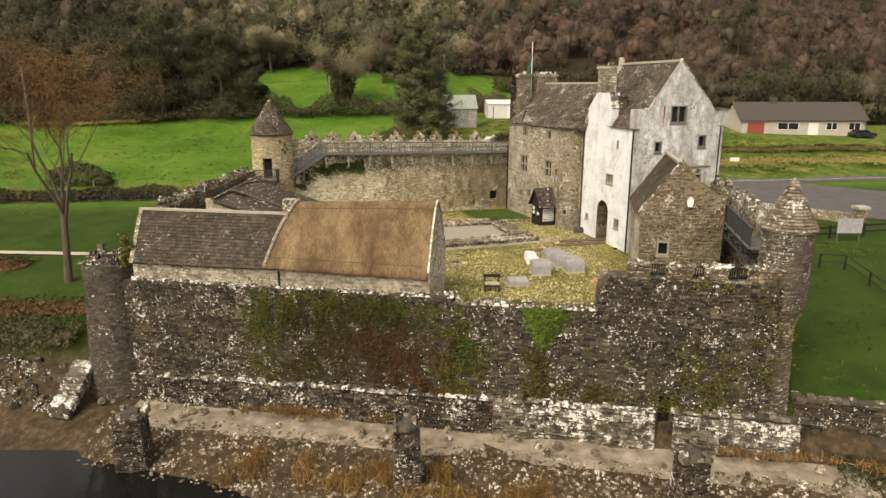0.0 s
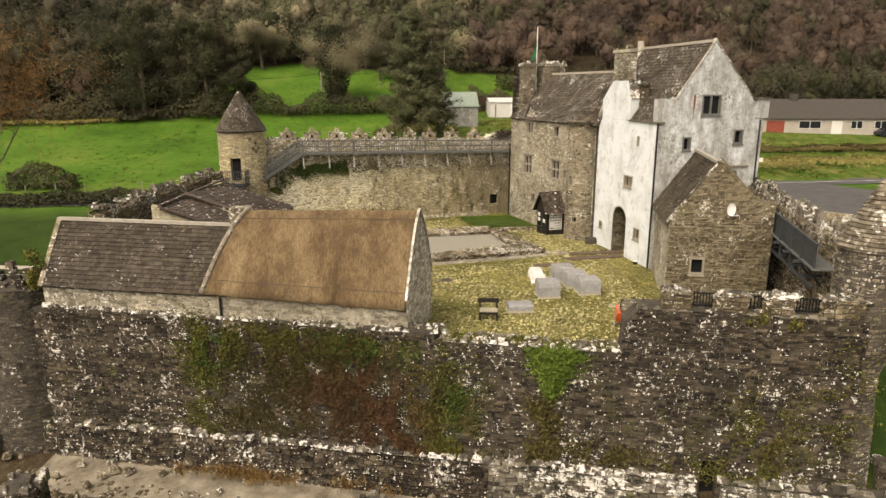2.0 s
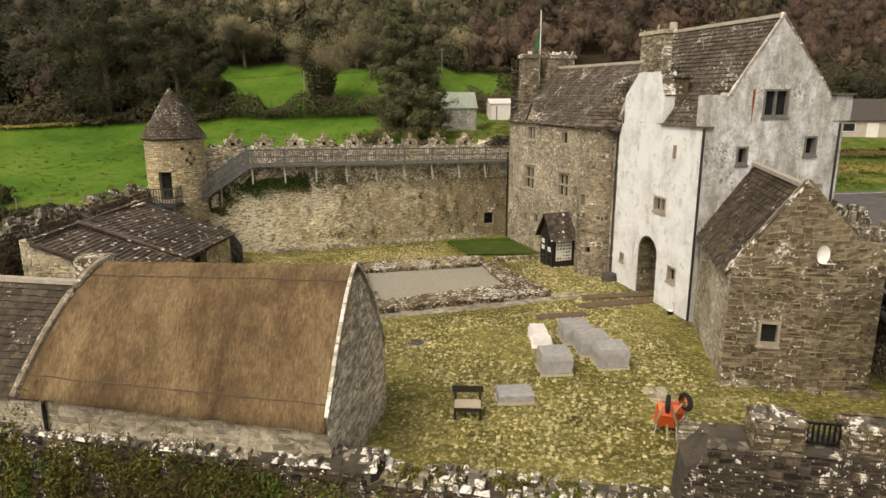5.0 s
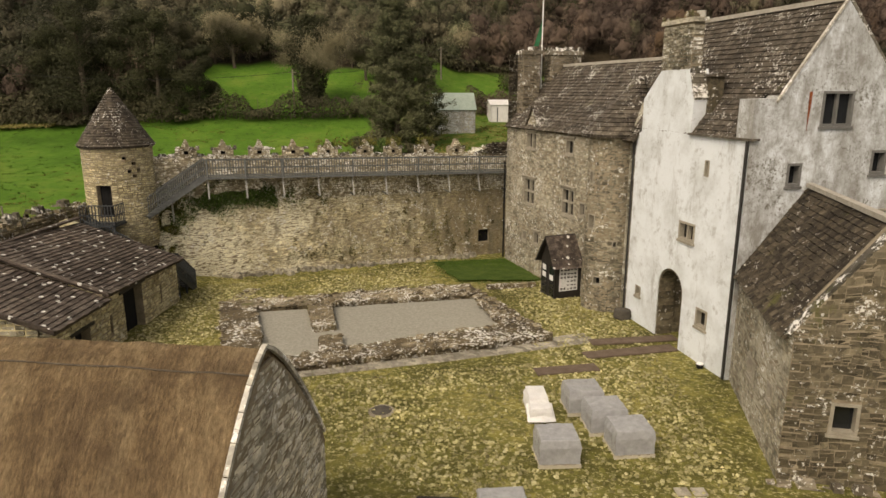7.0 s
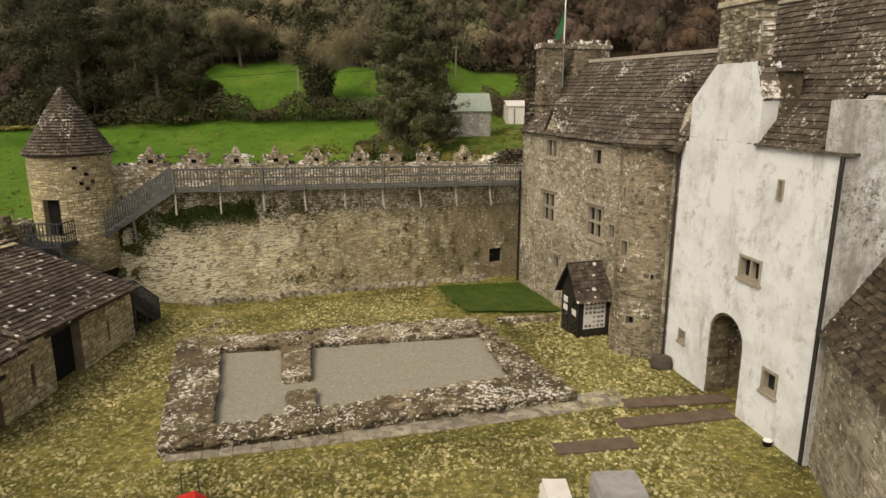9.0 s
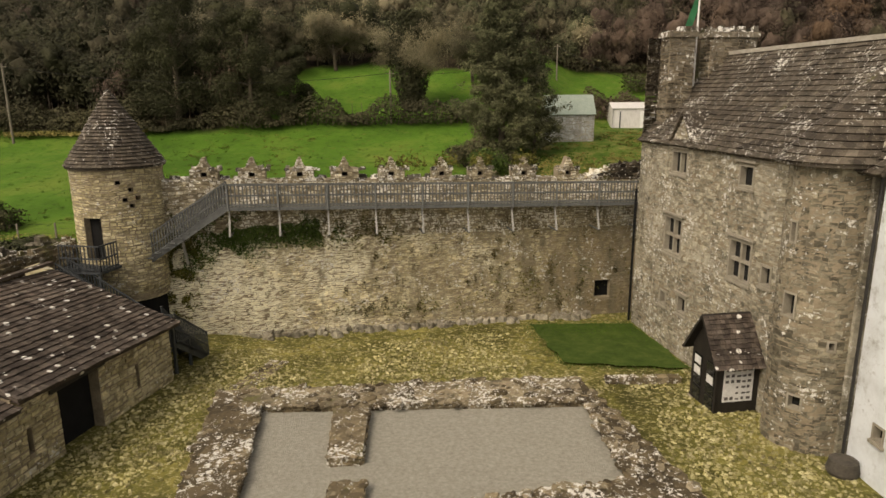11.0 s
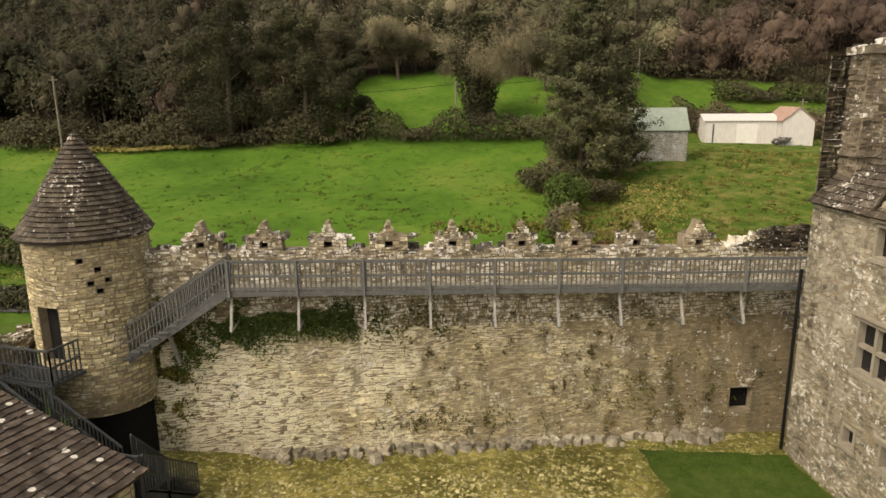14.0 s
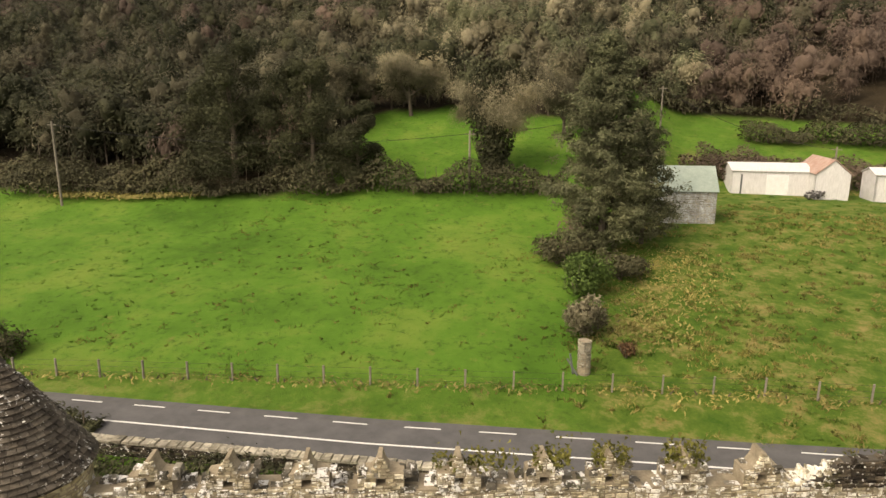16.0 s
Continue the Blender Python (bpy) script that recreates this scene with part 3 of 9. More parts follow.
# ---- land ----
def sm(a, b, x):
    k = min(1.0, max(0.0, (x - a) / (b - a)))
    return k * k * (3 - 2 * k)


def front_y(x):
    """The outer face of the lake wall."""
    return 33.76 - 0.1873 * (x - 4.03)


def land(x, y):
    """The height of the ground outside the castle."""
    q = y - 0.17 * x
    w = front_y(x)
    shore = -5.75 - 0.9 * sm(w - 3.5, w - 12.0, y) - 3.0 * sm(w - 10.0, w - 22.0, y)
    shore -= 0.42 * sm(0.0, -14.0, x) * sm(w - 3.0, w - 6.0, y) + 0.5 * sm(-17.0, -20.0, x) * sm(w - 2.0, w - 4.5, y)
    left = -4.6 + 2.9 * sm(36, 50, y) + 1.2 * sm(50, 74, y)
    right = -2.9 + 1.5 * sm(31, 44, y) + 0.9 * sm(44, 60, y)
    mix = sm(-19.0, 17.0, x)
    z = left * (1 - mix) + right * mix
    low = sm(w - 0.4 + 1.0 * sm(16.5, 17.5, x) - 3.0 * sm(-20.5, -25, x), w + 1.2, y)
    z = shore * (1 - low) + z * low
    z += (-0.5 - z) * sm(58, 74, q)
    z += 0.125 * max(0.0, min(q - 84, 36)) + 0.2 * sm(83.2, 86, q)
    rise = 118 + 22 * sm(-8, 4, x)
    z += max(0.0, min(q - rise, 208 - rise)) * (0.27 + 0.06 * sm(-8, 4, x))
    z += max(0.0, min(q - 208, 330)) * 0.20
    z += 1.5 * noise.noise((x * 0.012, y * 0.012, 0.0)) * sm(100, 180, q) * 3
    z += 0.12 * noise.noise((x * 0.22, y * 0.22, 3.0)) * (1 - low) + 0.08 * noise.noise((x * 0.3, y * 0.3, 5.0)) * sm(84, 92, q)
    return z


def inside(x, y):
    """1 within the castle's walls."""
    return -18.5 < x < 20 and y > front_y(x) + 0.8 and y < 62.4 + 0.387 * (x + 10.75) and (x < 17 + (y - 33) * 0.15)


def in_clearing(x, y):
    """Where no wood grows."""
    q = y - 0.17 * x
    if q < 124:
        return True
    if -41 < x + 0.15 * (y - 126) < -6 and y < 152 - 0.35 * abs(x + 27):
        return True
    if -9 < x < 46 + 4 * noise.noise((y * 0.05, 0, 1)) and 120 < y < 172 + 0.05 * x + 5 * noise.noise((x * 0.06, 0, 2)):
        return True
    if 40 < x < 110 and 120 < y < 139:
        return True
    return False


def ground_sheet():
    xs = sorted(set([-900, -600, -400, -300, -240] + list(range(-200, -60, 5)) + [i * 2.0 for i in range(-30, -12)] + [i * 1.0 for i in range(-24, 24)] + [i * 2.0 for i in range(12, 40)] + list(range(80, 210, 10)) + [240, 300, 400, 600, 900]))
    ys = sorted(set([-600, -300, -150, -80, -40, -20, 0, 10] + [i * 0.8 for i in range(18, 52)] + [i * 1.5 for i in range(28, 60)] + list(range(90, 215, 3)) + list(range(220, 560, 20)) + [600, 700, 900]))
    v, f = [], []
    for y in ys:
        for x in xs:
            z = land(x, y)
            if inside(x, y):
                z = min(z, -1.6)
            v.append((x, y, z))
    n = len(xs)
    for j in range(len(ys) - 1):
        for i in range(n - 1):
            a = j * n + i
            f.append((a, a + 1, a + n + 1, a + n))
    m = Mesh()
    m.v, m.f = v, f
    ob = part("ground", m, "land", smooth=True, fix=False)
    kinds = ob.data.color_attributes.new("ground_kind", "FLOAT_COLOR", "POINT")
    for p, c in zip(v, kinds.data):
        x, y = p[0], p[1]
        q = y - 0.17 * x
        woods = 0.0 if in_clearing(x, y) else 1.0
        wild = sm(-4.5, -2.5, x + 1.5 * noise.noise((x * 0.2, y * 0.2, 8))) * sm(81, 84, q) * (1 - 0.8 * sm(150, 156, y))
        verge = 0.55 * sm(80.5, 82, q) * sm(88, 85, q)
        c.color = (woods, max(wild, verge), 1 - sm(70, 82, q), 1)
    tagged(ob, "green pasture, wooded hillside and stony lake shore", "ground", kind="structure")


ground_sheet()
lake = part("water", Mesh().add([(-900, -900, -6.35), (900, -900, -6.35), (900, 33, -6.35), (-900, 33, -6.35)], [(0, 1, 2, 3)]), "lake_water")
tagged(lake, "dark still lake water at the shore", "water", kind="structure")


def strip(name, pts, width, lift, material, label, category, tick=3.0):
    """A flat band laid on the land along a line."""
    m = Mesh()
    line = []
    for (x0, y0), (x1, y1) in zip(pts, pts[1:]):
        k = max(1, int(math.hypot(x1 - x0, y1 - y0) / tick))
        line += [(x0 + (x1 - x0) * i / k, y0 + (y1 - y0) * i / k) for i in range(k)]
    line.append(pts[-1])
    for i, (x, y) in enumerate(line):
        a, b = line[max(0, i - 1)], line[min(len(line) - 1, i + 1)]
        d = Vector((b[0] - a[0], b[1] - a[1], 0)).normalized()
        nrm = Vector((-d.y, d.x, 0)) * width / 2
        z = land(x, y) + lift
        for sgn in (1, -1):
            m.v.append((x + nrm.x * sgn, y + nrm.y * sgn, z))
        if i:
            k = 2 * i
            m.f.append((k - 2, k - 1, k + 1, k))
    ob = part(name, m, material)
    return tagged(ob, label, category, kind="structure")


ROAD = [(-160, 55), (-33.0, 75.0), (-13.0, 77.9), (6.0, 81.4), (40, 88.5), (90, 97), (200, 112)]
strip("road", [(x, y + 0.3) for x, y in ROAD], 4.9, 0.075, "asphalt", "grey tarmac country road behind the castle", "road")
strip("forecourt_road", [(34, 88), (40, 78), (50, 68), (80, 60)], 20.0, 0.05, "asphalt", "tarmac entrance drive beside the castle", "road")
strip("footpath", [(-18.6, 53.6), (-26, 54.0), (-34, 54.3), (-70, 54.8)], 0.9, 0.06, "path_light", "pale gravel footpath over the lawn", "path")
line = strip("road_marking", [(x, y + 0.1) for x, y in ROAD], 0.14, 0.09, "road_line", "solid white centre line", "marking")


def dashes():
    m = Mesh()
    rng = random.Random(2)
    for i in range(-22, 14):
        x = i * 3.9
        if x > 40:
            break
        y0 = (lambda t: 75.0 + (t + 33.0) * 0.145 if t < -13 else 77.9 + (t + 13) * 0.184)
        a, b = (x, y0(x) + 2.05), (x + 1.9, y0(x + 1.9) + 2.05)
        za, zb = land(a[0], a[1]) + 0.095, land(b[0], b[1]) + 0.095
        m.add([(a[0], a[1] - .06, za), (b[0], b[1] - .06, zb), (b[0], b[1] + .06, zb), (a[0], a[1] + .06, za)], [(0, 1, 2, 3)])
    tagged(part("edge_marking", m, "road_line"), "broken white edge line", "marking", kind="structure")


dashes()


def yard():
    """The courtyard's own floor, falling a little to the back wall."""
    m = Mesh()
    n = 46
    for j in range(n):
        for i in range(n):
            x = -18.2 + (min(19.3, 16.4 + 0.18 * 40 * j / (n - 1)) + 18.2) * i / (n - 1)
            w = front_y(x) + 0.5
            top = 62.6 + 0.387 * (x + 10.75) + 0.2
            y = w + (top - w) * j / (n - 1)
            z = yard_z(x, y) + 0.025 * noise.noise((x * 0.9, y * 0.9, 0))
            m.v.append((x, y, z))
    for j in range(n - 1):
        for i in range(n - 1):
            a = j * n + i
            m.f.append((a, a + 1, a + n + 1, a + n))
    ob = part("courtyard_ground", m, "yard_grass", smooth=True)
    tagged(ob, "mossy cobbled courtyard with yellowed grass", "ground", kind="structure")
    return ob


def yard_z(x, y):
    return -0.42 * sm(54, 64, y) * sm(-14, -9, x)


YARD = yard()

# ---- lake wall ----
WU, WN = (0.983, -0.1841), (-0.1841, -0.983)
W0 = (-20.0, front_y(-20.0))
wall_at = flat(W0, WU, WN)
WX = lambda x: (x + 20.0) / 0.983
BASE = lambda s: -5.75 + 0.02 * s


def wall_top(s):
    x = -20.0 + s * 0.983
    if x < -17.2:
        return 0.9
    if x < 0.4:
        return 1.28 + 0.06 * noise.noise((x * 1.3, 0, 0))
    if x < 7.35:
        return 0.92 + 0.006 * (x + 17) + 0.06 * noise.noise((x * 1.3, 0, 0))
    if x < 8.65:
        return 2.75
    return 2.85


lake_wall = thing("wall_lake", "dark weathered rubble stone bawn wall with lichen", "wall", kind="structure")
poly = [(0, -6.4)] + [(WX(15.4), -6.4), (WX(15.4), 2.85), (WX(7.95), 2.82), (WX(7.4), 2.2), (WX(7.3), 0.95), (WX(0.4), 0.95), (WX(0.4), 1.28), (WX(-17.2), 1.2), (0, 0.9)]
core = part("core", Mesh().prism(poly, wall_at, -1.05, 0.0), "mortar_dark", lake_wall)
SLUICE = (WX(10.52), WX(11.08), -5.6, -3.1)
cut(core, [hole(wall_at, *SLUICE, d0=-0.9, d1=0.5)])
# Near-black sheet in the sluice, in place of the shade inside it.
part("sluice_back", Mesh().prism([(SLUICE[0], -5.6), (SLUICE[1], -5.6), (SLUICE[1], -3.1), (SLUICE[0], -3.1)], wall_at, -0.4, -0.3), "opening_shade", lake_wall)


def wall_spans(z):
    if z < 0.88:
        return [(0.0, WX(15.4))]
    if z < 1.2:
        return [(WX(-17.0), WX(0.4)), (WX(7.35), WX(15.4))]
    return [(WX(7.35 + 0.6 * max(0.0, z - 1.9)), WX(15.4))]


lay(wall_at, wall_spans, -5.9, 2.8, "stone_lake", lake_wall, (0.15, 0.42), (0.09, 0.2), [SLUICE], 0.06, seed=3, singles=300, near=(WX(-1), WX(9), -0.6, 1.0))
in_at = flat(tuple(wall_at(0, -1.05, 0))[:2], WU, (-WN[0], -WN[1]))
lay(in_at, lambda z: [(WX(0.6), WX(7.3))] if z < 0.9 else [(WX(7.35), WX(15))], 0.0, 2.8, "stone_grey", lake_wall, (0.2, 0.5), (0.12, 0.2), seed=4)


def top_stones(at, s0, s1, z, d0, d1, material, parent, seed, rise=0.1, step_s=0.3, name="capstone"):
    """A row of uneven stones along a wall's top."""
    rng = random.Random(seed)
    m = Mesh()
    s = s0
    while s < s1:
        w = rng.uniform(0.6, 1.4) * step_s
        d = d0
        while d < d1 - 0.05:
            dw = min(rng.uniform(0.2, 0.45), d1 - d)
            h = rng.uniform(0.0, 1.0) ** 1.6 * rise * 1.25
            if rng.random() < 0.12:
                d += dw
                continue
            zz = z(s) if callable(z) else z
            sj = s + rng.uniform(-0.4, 0.4) * step_s
            k = rng.uniform(-0.03, 0.03)
            pts = [at(sj + a * w * 0.94, d + b * dw * 0.94, zz + c) for c in (-0.06, h) for a, b in ((0.03, 0.03), (1, 0.03), (1, 1), (0.03, 1))]
            for q in range(4, 8):
                c = sum((pts[i] for i in range(4, 8)), Vector()) / 4
                pts[q] = pts[q] + (c - pts[q]) * rng.uniform(0.08, 0.4) + Vector((rng.uniform(-0.04, 0.04), rng.uniform(-0.04, 0.04), rng.uniform(-0.03, 0.03)))
            m.add(pts, [(4, 5, 6, 7), (0, 1, 5, 4), (1, 2, 6, 5), (2, 3, 7, 6), (3, 0, 4, 7)])
            d += dw
        s += w
    ob = part(name, m, material, parent)
    ob["kind"] = "stuff"
    return ob


top_stones(wall_at, WX(-17.5), WX(7.3), wall_top, -1.0, 0.07, "stone_lichen", lake_wall, 5, 0.075, 0.24)
top_stones(wall_at, WX(7.9), WX(15.0), 2.82, -1.0, 0.05, "stone_plinth", lake_wall, 6, 0.08, 0.35)


def merlon(s0, s1, z0, z1, at, depth, material, seed, parent):
    ob = part("merlon", Mesh().prism([(s0, z0), (s1, z0), (s1, z1 - 0.05), (s0, z1 - 0.05)], at, -depth, 0.0), "mortar_dark", parent)
    lay(at, lambda z: [(s0, s1)], z0, z1, material, ob, (0.15, 0.4), (0.1, 0.18), proud=0.06, seed=seed)
    back = flat(tuple(at(s1, -depth, 0))[:2], tuple((at(0, 0, 0) - at(1, 0, 0)))[:2], tuple((at(0, 0, 0) - at(0, 1, 0)))[:2])
    lay(back, lambda z: [(0, s1 - s0)], z0, z1, material, ob, (0.15, 0.4), (0.1, 0.18), proud=0.06, seed=seed + 50)
    e0 = flat(tuple(at(s0, -depth, 0))[:2], tuple((at(0, 1, 0) - at(0, 0, 0)))[:2], tuple((at(0, 0, 0) - at(1, 0, 0)))[:2])
    lay(e0, lambda z: [(0, depth)], z0, z1, material, ob, (0.15, 0.4), (0.1, 0.18), proud=0.05, seed=seed + 60)
    e1 = flat(tuple(at(s1, 0, 0))[:2], tuple((at(0, 0, 0) - at(0, 1, 0)))[:2], tuple((at(1, 0, 0) - at(0, 0, 0)))[:2])
    lay(e1, lambda z: [(0, depth)], z0, z1, material, ob, (0.15, 0.4), (0.1, 0.18), proud=0.05, seed=seed + 70)
    top_stones(at, s0, s1, z1 - 0.04, -depth, 0.04, "stone_lichen", ob, seed + 9, 0.1, 0.35)
    return ob


for k, (a, b) in enumerate([(8.68, 9.62), (10.42, 11.5), (12.05, 13.0), (13.9, 15.2)]):
    merlon(WX(a), WX(b), 2.84, 3.5, wall_at, 0.7, "stone_ruin", 20 + k, lake_wall)


def railing(name, p, q, h, parent, material, label="", bars=0.12, up=None, rails=(1.0, 0.5, 0.08)):
    """Upright bars between rails, from p to q."""
    ob = parent
    p, q = Vector(p), Vector(q)
    z = Vector((0, 0, 1))
    for r in rails:
        part("rail", Mesh().beam(p + z * h * r, q + z * h * r, 0.06, 0.05), material, ob)
    n = max(1, int((q - p).length / bars))
    for i in range(n + 1):
        c = p + (q - p) * i / n
        part("baluster", Mesh().beam(c, c + z * h * 0.98, 0.035), material, ob)
    return ob


for a, b in ((9.66, 10.38), (11.54, 12.0), (13.05, 13.85)):
    g = thing("crenel_railing", "dark painted guard rail between merlons", "railing", "crenel railings")
    railing("guard", wall_at(WX(a), -0.3, 2.9), wall_at(WX(b), -0.3, 2.9), 0.5, g, "iron_dark", rails=(1.0, 0.1), bars=0.1)

# the battered foot of the wall
plinth = thing("wall_plinth", "battered stone foot of the wall with white lichen", "wall", kind="structure")


def plinth_at(s, d, z):
    return wall_at(s, d + 0.75 * min(1.0, max(0.0, (-3.9 + 0.012 * s - z) / 1.4)), z)


PT = lambda s: -4.25 + 0.016 * s + 0.15 * noise.noise((s * 0.5, 2, 0))
m = Mesh()
for x0, x1 in ((-18.2, 10.4), (11.2, 16.8)):
    for i in range(41):
        s = WX(x0) + (WX(x1) - WX(x0)) * i / 40
        for d, z in ((0.0, PT(s) + 0.1), (0.1, PT(s) - 0.1), (0.26, -5.0), (0.48, -6.2)):
            m.v.append(tuple(wall_at(s, d, z)))
        if i:
            for k in range(3):
                a = len(m.v) - 8 + k
                m.f.append((a, a + 1, a + 5, a + 4))
part("core", m, "mortar_dark", plinth)
cut_s = (WX(10.4), WX(11.2), -6, -3)


def foot_at(s, d, z):
    t = PT(s)
    k = min(1.0, max(0.0, (t - z) / (t + 6.2)))
    return wall_at(s, 0.2 + 0.52 * k + d, z)


lay(foot_at, lambda z: [(WX(-18.2), WX(2.6))], -6.2, -4.12, "stone_lake", plinth, (0.18, 0.5), (0.1, 0.2), [], 0.08, seed=7)
lay(foot_at, lambda z: [(WX(2.6), WX(16.8))], -6.2, -4.5, "stone_plinth", plinth, (0.2, 0.5), (0.1, 0.2), [cut_s], 0.09, seed=8, singles=150, near=(WX(3), WX(16), -5.6, -4.4))
lay(foot_at, lambda z: [(WX(2.6), WX(16.8))], -4.5, -3.9, "stone_lichen", plinth, (0.2, 0.5), (0.1, 0.2), [cut_s], 0.09, seed=9, singles=150, near=(WX(3), WX(16), -4.6, -3.8))
top_stones(wall_at, WX(-18.0), WX(10.3), PT, 0.0, 0.4, "stone_lichen", plinth, 11, 0.14, 0.4)
top_stones(wall_at, WX(11.2), WX(16.8), PT, 0.0, 0.4, "stone_plinth", plinth, 12, 0.2, 0.45)

# paved slip along the foot of the wall
m = Mesh()
for i in range(49):
    x = -17.0 + 36.0 * i / 48
    for j, k in enumerate((0.5, 1.2, 2.0, 2.9, 3.4)):
        wob = 0.5 * noise.noise((x * 0.4, j * 2.0, 1.0)) if j > 2 else 0
        m.v.append((x, front_y(x) - k - wob, -5.64 - 0.03 * k + 0.05 * noise.noise((x, k, 0)) - (0.25 if j == 4 else 0)))
    if i:
        for j in range(4):
            a = 5 * (i - 1) + j
            m.f.append((a, a + 5, a + 6, a + 1))
tagged(part("slipway", m, "concrete"), "worn concrete slip along the shore", "pavement", kind="structure")


def pier(c, w, top, seed):
    ob = thing("stone_pier", "ruined stone mooring pier spotted with lichen", "pier", "shore piers")
    base = -6.6
    taper = lambda z: w / 2 * (1 - 0.13 * (z - base) / (top - base))
    m = Mesh()
    m.ring([((c[0], c[1], base), w / 2 * 1.02), ((c[0], c[1], top - 0.35), taper(top - 0.35) * 0.98), ((c[0], c[1], top), taper(top) * 0.6)], 12)
    part("core", m, "mortar_dark", ob)
    for k in range(4):
        a = k * math.pi / 2 + 0.15
        ux, uy = math.cos(a), math.sin(a)
        at = lambda s, d, z: Vector((c[0] + uy * (taper(z) + d) - ux * 0 + ux * s * taper(z) / (w / 2), c[1] - ux * (taper(z) + d) + uy * s * taper(z) / (w / 2), z))
        lay(at, lambda z: [(-w / 2, w / 2)], base + 0.3, top - 0.25, "stone_lake", ob, (0.16, 0.4), (0.1, 0.18), proud=0.035, seed=seed + k)
    at = flat((c[0] - w * 0.4, c[1]), (1, 0), (0, -1))
    top_stones(at, 0, w * 0.8, top - 0.28, -w * 0.4, w * 0.4, "stone_plinth", ob, seed + 8, 0.4, 0.35)


pier((-14.85, 31.7), 1.4, -3.4, 31)
pier((-1.6, 29.5), 1.2, -2.75, 41)
pier((10.5, 28.0), 1.2, -3.35, 51)


# ---- round towers ----
def round_tower(name, label, c, radius, z0, z1, tip, material, roof, start, seed, holes=(), eave=0.22, roof_r=None):
    ob = thing(name, label, "tower")
    rad = radius if callable(radius) else (lambda z: radius)
    rows, z = [], z0
    while z < z1:
        rows.append(((c[0], c[1], z), rad(z)))
        z += 0.35
    rows.append(((c[0], c[1], z1), rad(z1)))
    wall = part("wall", Mesh().ring(rows, 40), "mortar" if material == "stone_tan" else "mortar_dark", ob)
    at = curved(c, rad, start)
    r0 = rad(0.0)
    if holes:
        cut(wall, [hole(at, h[0], h[1], h[2], h[3], -0.7, 0.5) for h in holes])
    lay(at, lambda z: [(0, 2 * math.pi * r0)], z0, z1, material, wall, (0.15, 0.42), (0.08, 0.17), holes, 0.022, seed=seed, singles=150, near=(0, 9, (z0 + z1) / 2, z1))
    rr = (roof_r or rad(z1)) + eave
    cone = part("roof", Mesh().ring([((c[0], c[1], z1 - 0.1), rr), ((c[0], c[1], z1 + 0.02), rr), ((c[0], c[1], tip - 0.05), 0.03)], 40), roof or "slate_brown", ob)
    m = Mesh()
    rng = random.Random(seed)
    slope = math.hypot(rr, tip - z1)
    n = int(slope / 0.15)
    for r in range(n):
        for k in range(max(7, int(2 * math.pi * rr * (1 - r / n) / 0.2))):
            nk = max(7, int(2 * math.pi * rr * (1 - r / n) / 0.2))
            a0, a1 = (k + 0.03 + 0.5 * (r % 2)) / nk * 6.2832, (k + 0.97 + 0.5 * (r % 2)) / nk * 6.2832
            f0, f1 = (r - 0.2) / n, (r + 1.0) / n
            p = []
            for f, lift in ((f1, 0.0), (f0, 0.035 + rng.uniform(0, 0.03)), (f0, 0.01)):
                q = rr * (1 - f)
                zz = z1 + (tip - z1) * f + lift * 0.7
                for a in (a0, a1):
                    p.append((c[0] + (q + lift) * math.cos(a), c[1] + (q + lift) * math.sin(a), zz))
            m.add(p, [(0, 1, 3, 2), (2, 3, 5, 4)])
    s = part("slating", m, roof or "slate_brown", cone, fix=False)
    s["kind"] = "stuff"
    return ob, wall, at


def turret_r(z):
    return 1.1 if z > 2.1 else 0.74 + 0.36 * sm(0.35, 2.1, z) + 0.05 * max(0.0, 0.3 - z)


round_tower("corner_turret", "corbelled round stone turret with a conical stone roof", (15.83, 32.72), turret_r, -5.5, 5.25, 7.55, "stone_stack", "stone_stack", 2.6, 71, eave=0.1)


def stub_r(z):
    return 1.55 + 0.05 * max(0.0, -z)


stub, _, _ = round_tower("corner_stub", "broken round corner tower of rubble stone", (-18.55, 38.9), stub_r, -5.8, 2.0, 2.3, "stone_shade", None, 3.0, 81, eave=-0.3)
for o in list(stub.children):
    if o.name.startswith("roof"):
        for k in list(o.children):
            bpy.data.objects.remove(k)
        o.data.materials[0] = MATS["mortar_dark"]
top_stones(lambda s, d, z: Vector((-18.55 + s, 38.9 + d, z)), -1.2, 1.2, lambda s: 1.95 + 0.5 * noise.noise((s * 2, 0, 4)), -1.2, 1.2, "stone_lake", stub, 83, 0.5, 0.4)

TC = (-15.0, 61.5)
TR = 1.75


def tower_r(z):
    return TR - 0.12 * sm(2.5, 2.0, z)


ang = lambda dx, dy: math.atan2(dy, dx)
T_START = 3.0
door_a = (ang(-0.25, -1.7) - T_START) % (2 * math.pi) * TR
TD = (door_a - 0.36, door_a + 0.36, 3.75, 5.45)
SQ = [(door_a + 1.0 + a, door_a + 1.0 + a + 0.17, z, z + 0.16) for a, z in ((0.0, 6.75), (0.42, 6.45), (0.2, 6.05), (0.42, 5.8), (0.65, 6.1))]
tower, tower_wall, tower_at = round_tower("round_tower", "round tan stone corner tower with a conical slate roof", TC, tower_r, 1.9, 7.45, 10.45, "stone_tan", None, T_START, 91, [TD] + SQ, eave=0.14)
# Near-black drum within the tower gives its openings their darkness.
part("interior", Mesh().ring([((TC[0], TC[1], 2.6), 1.5), ((TC[0], TC[1], 7.2), 1.5)], 24), "opening_shade", tower)
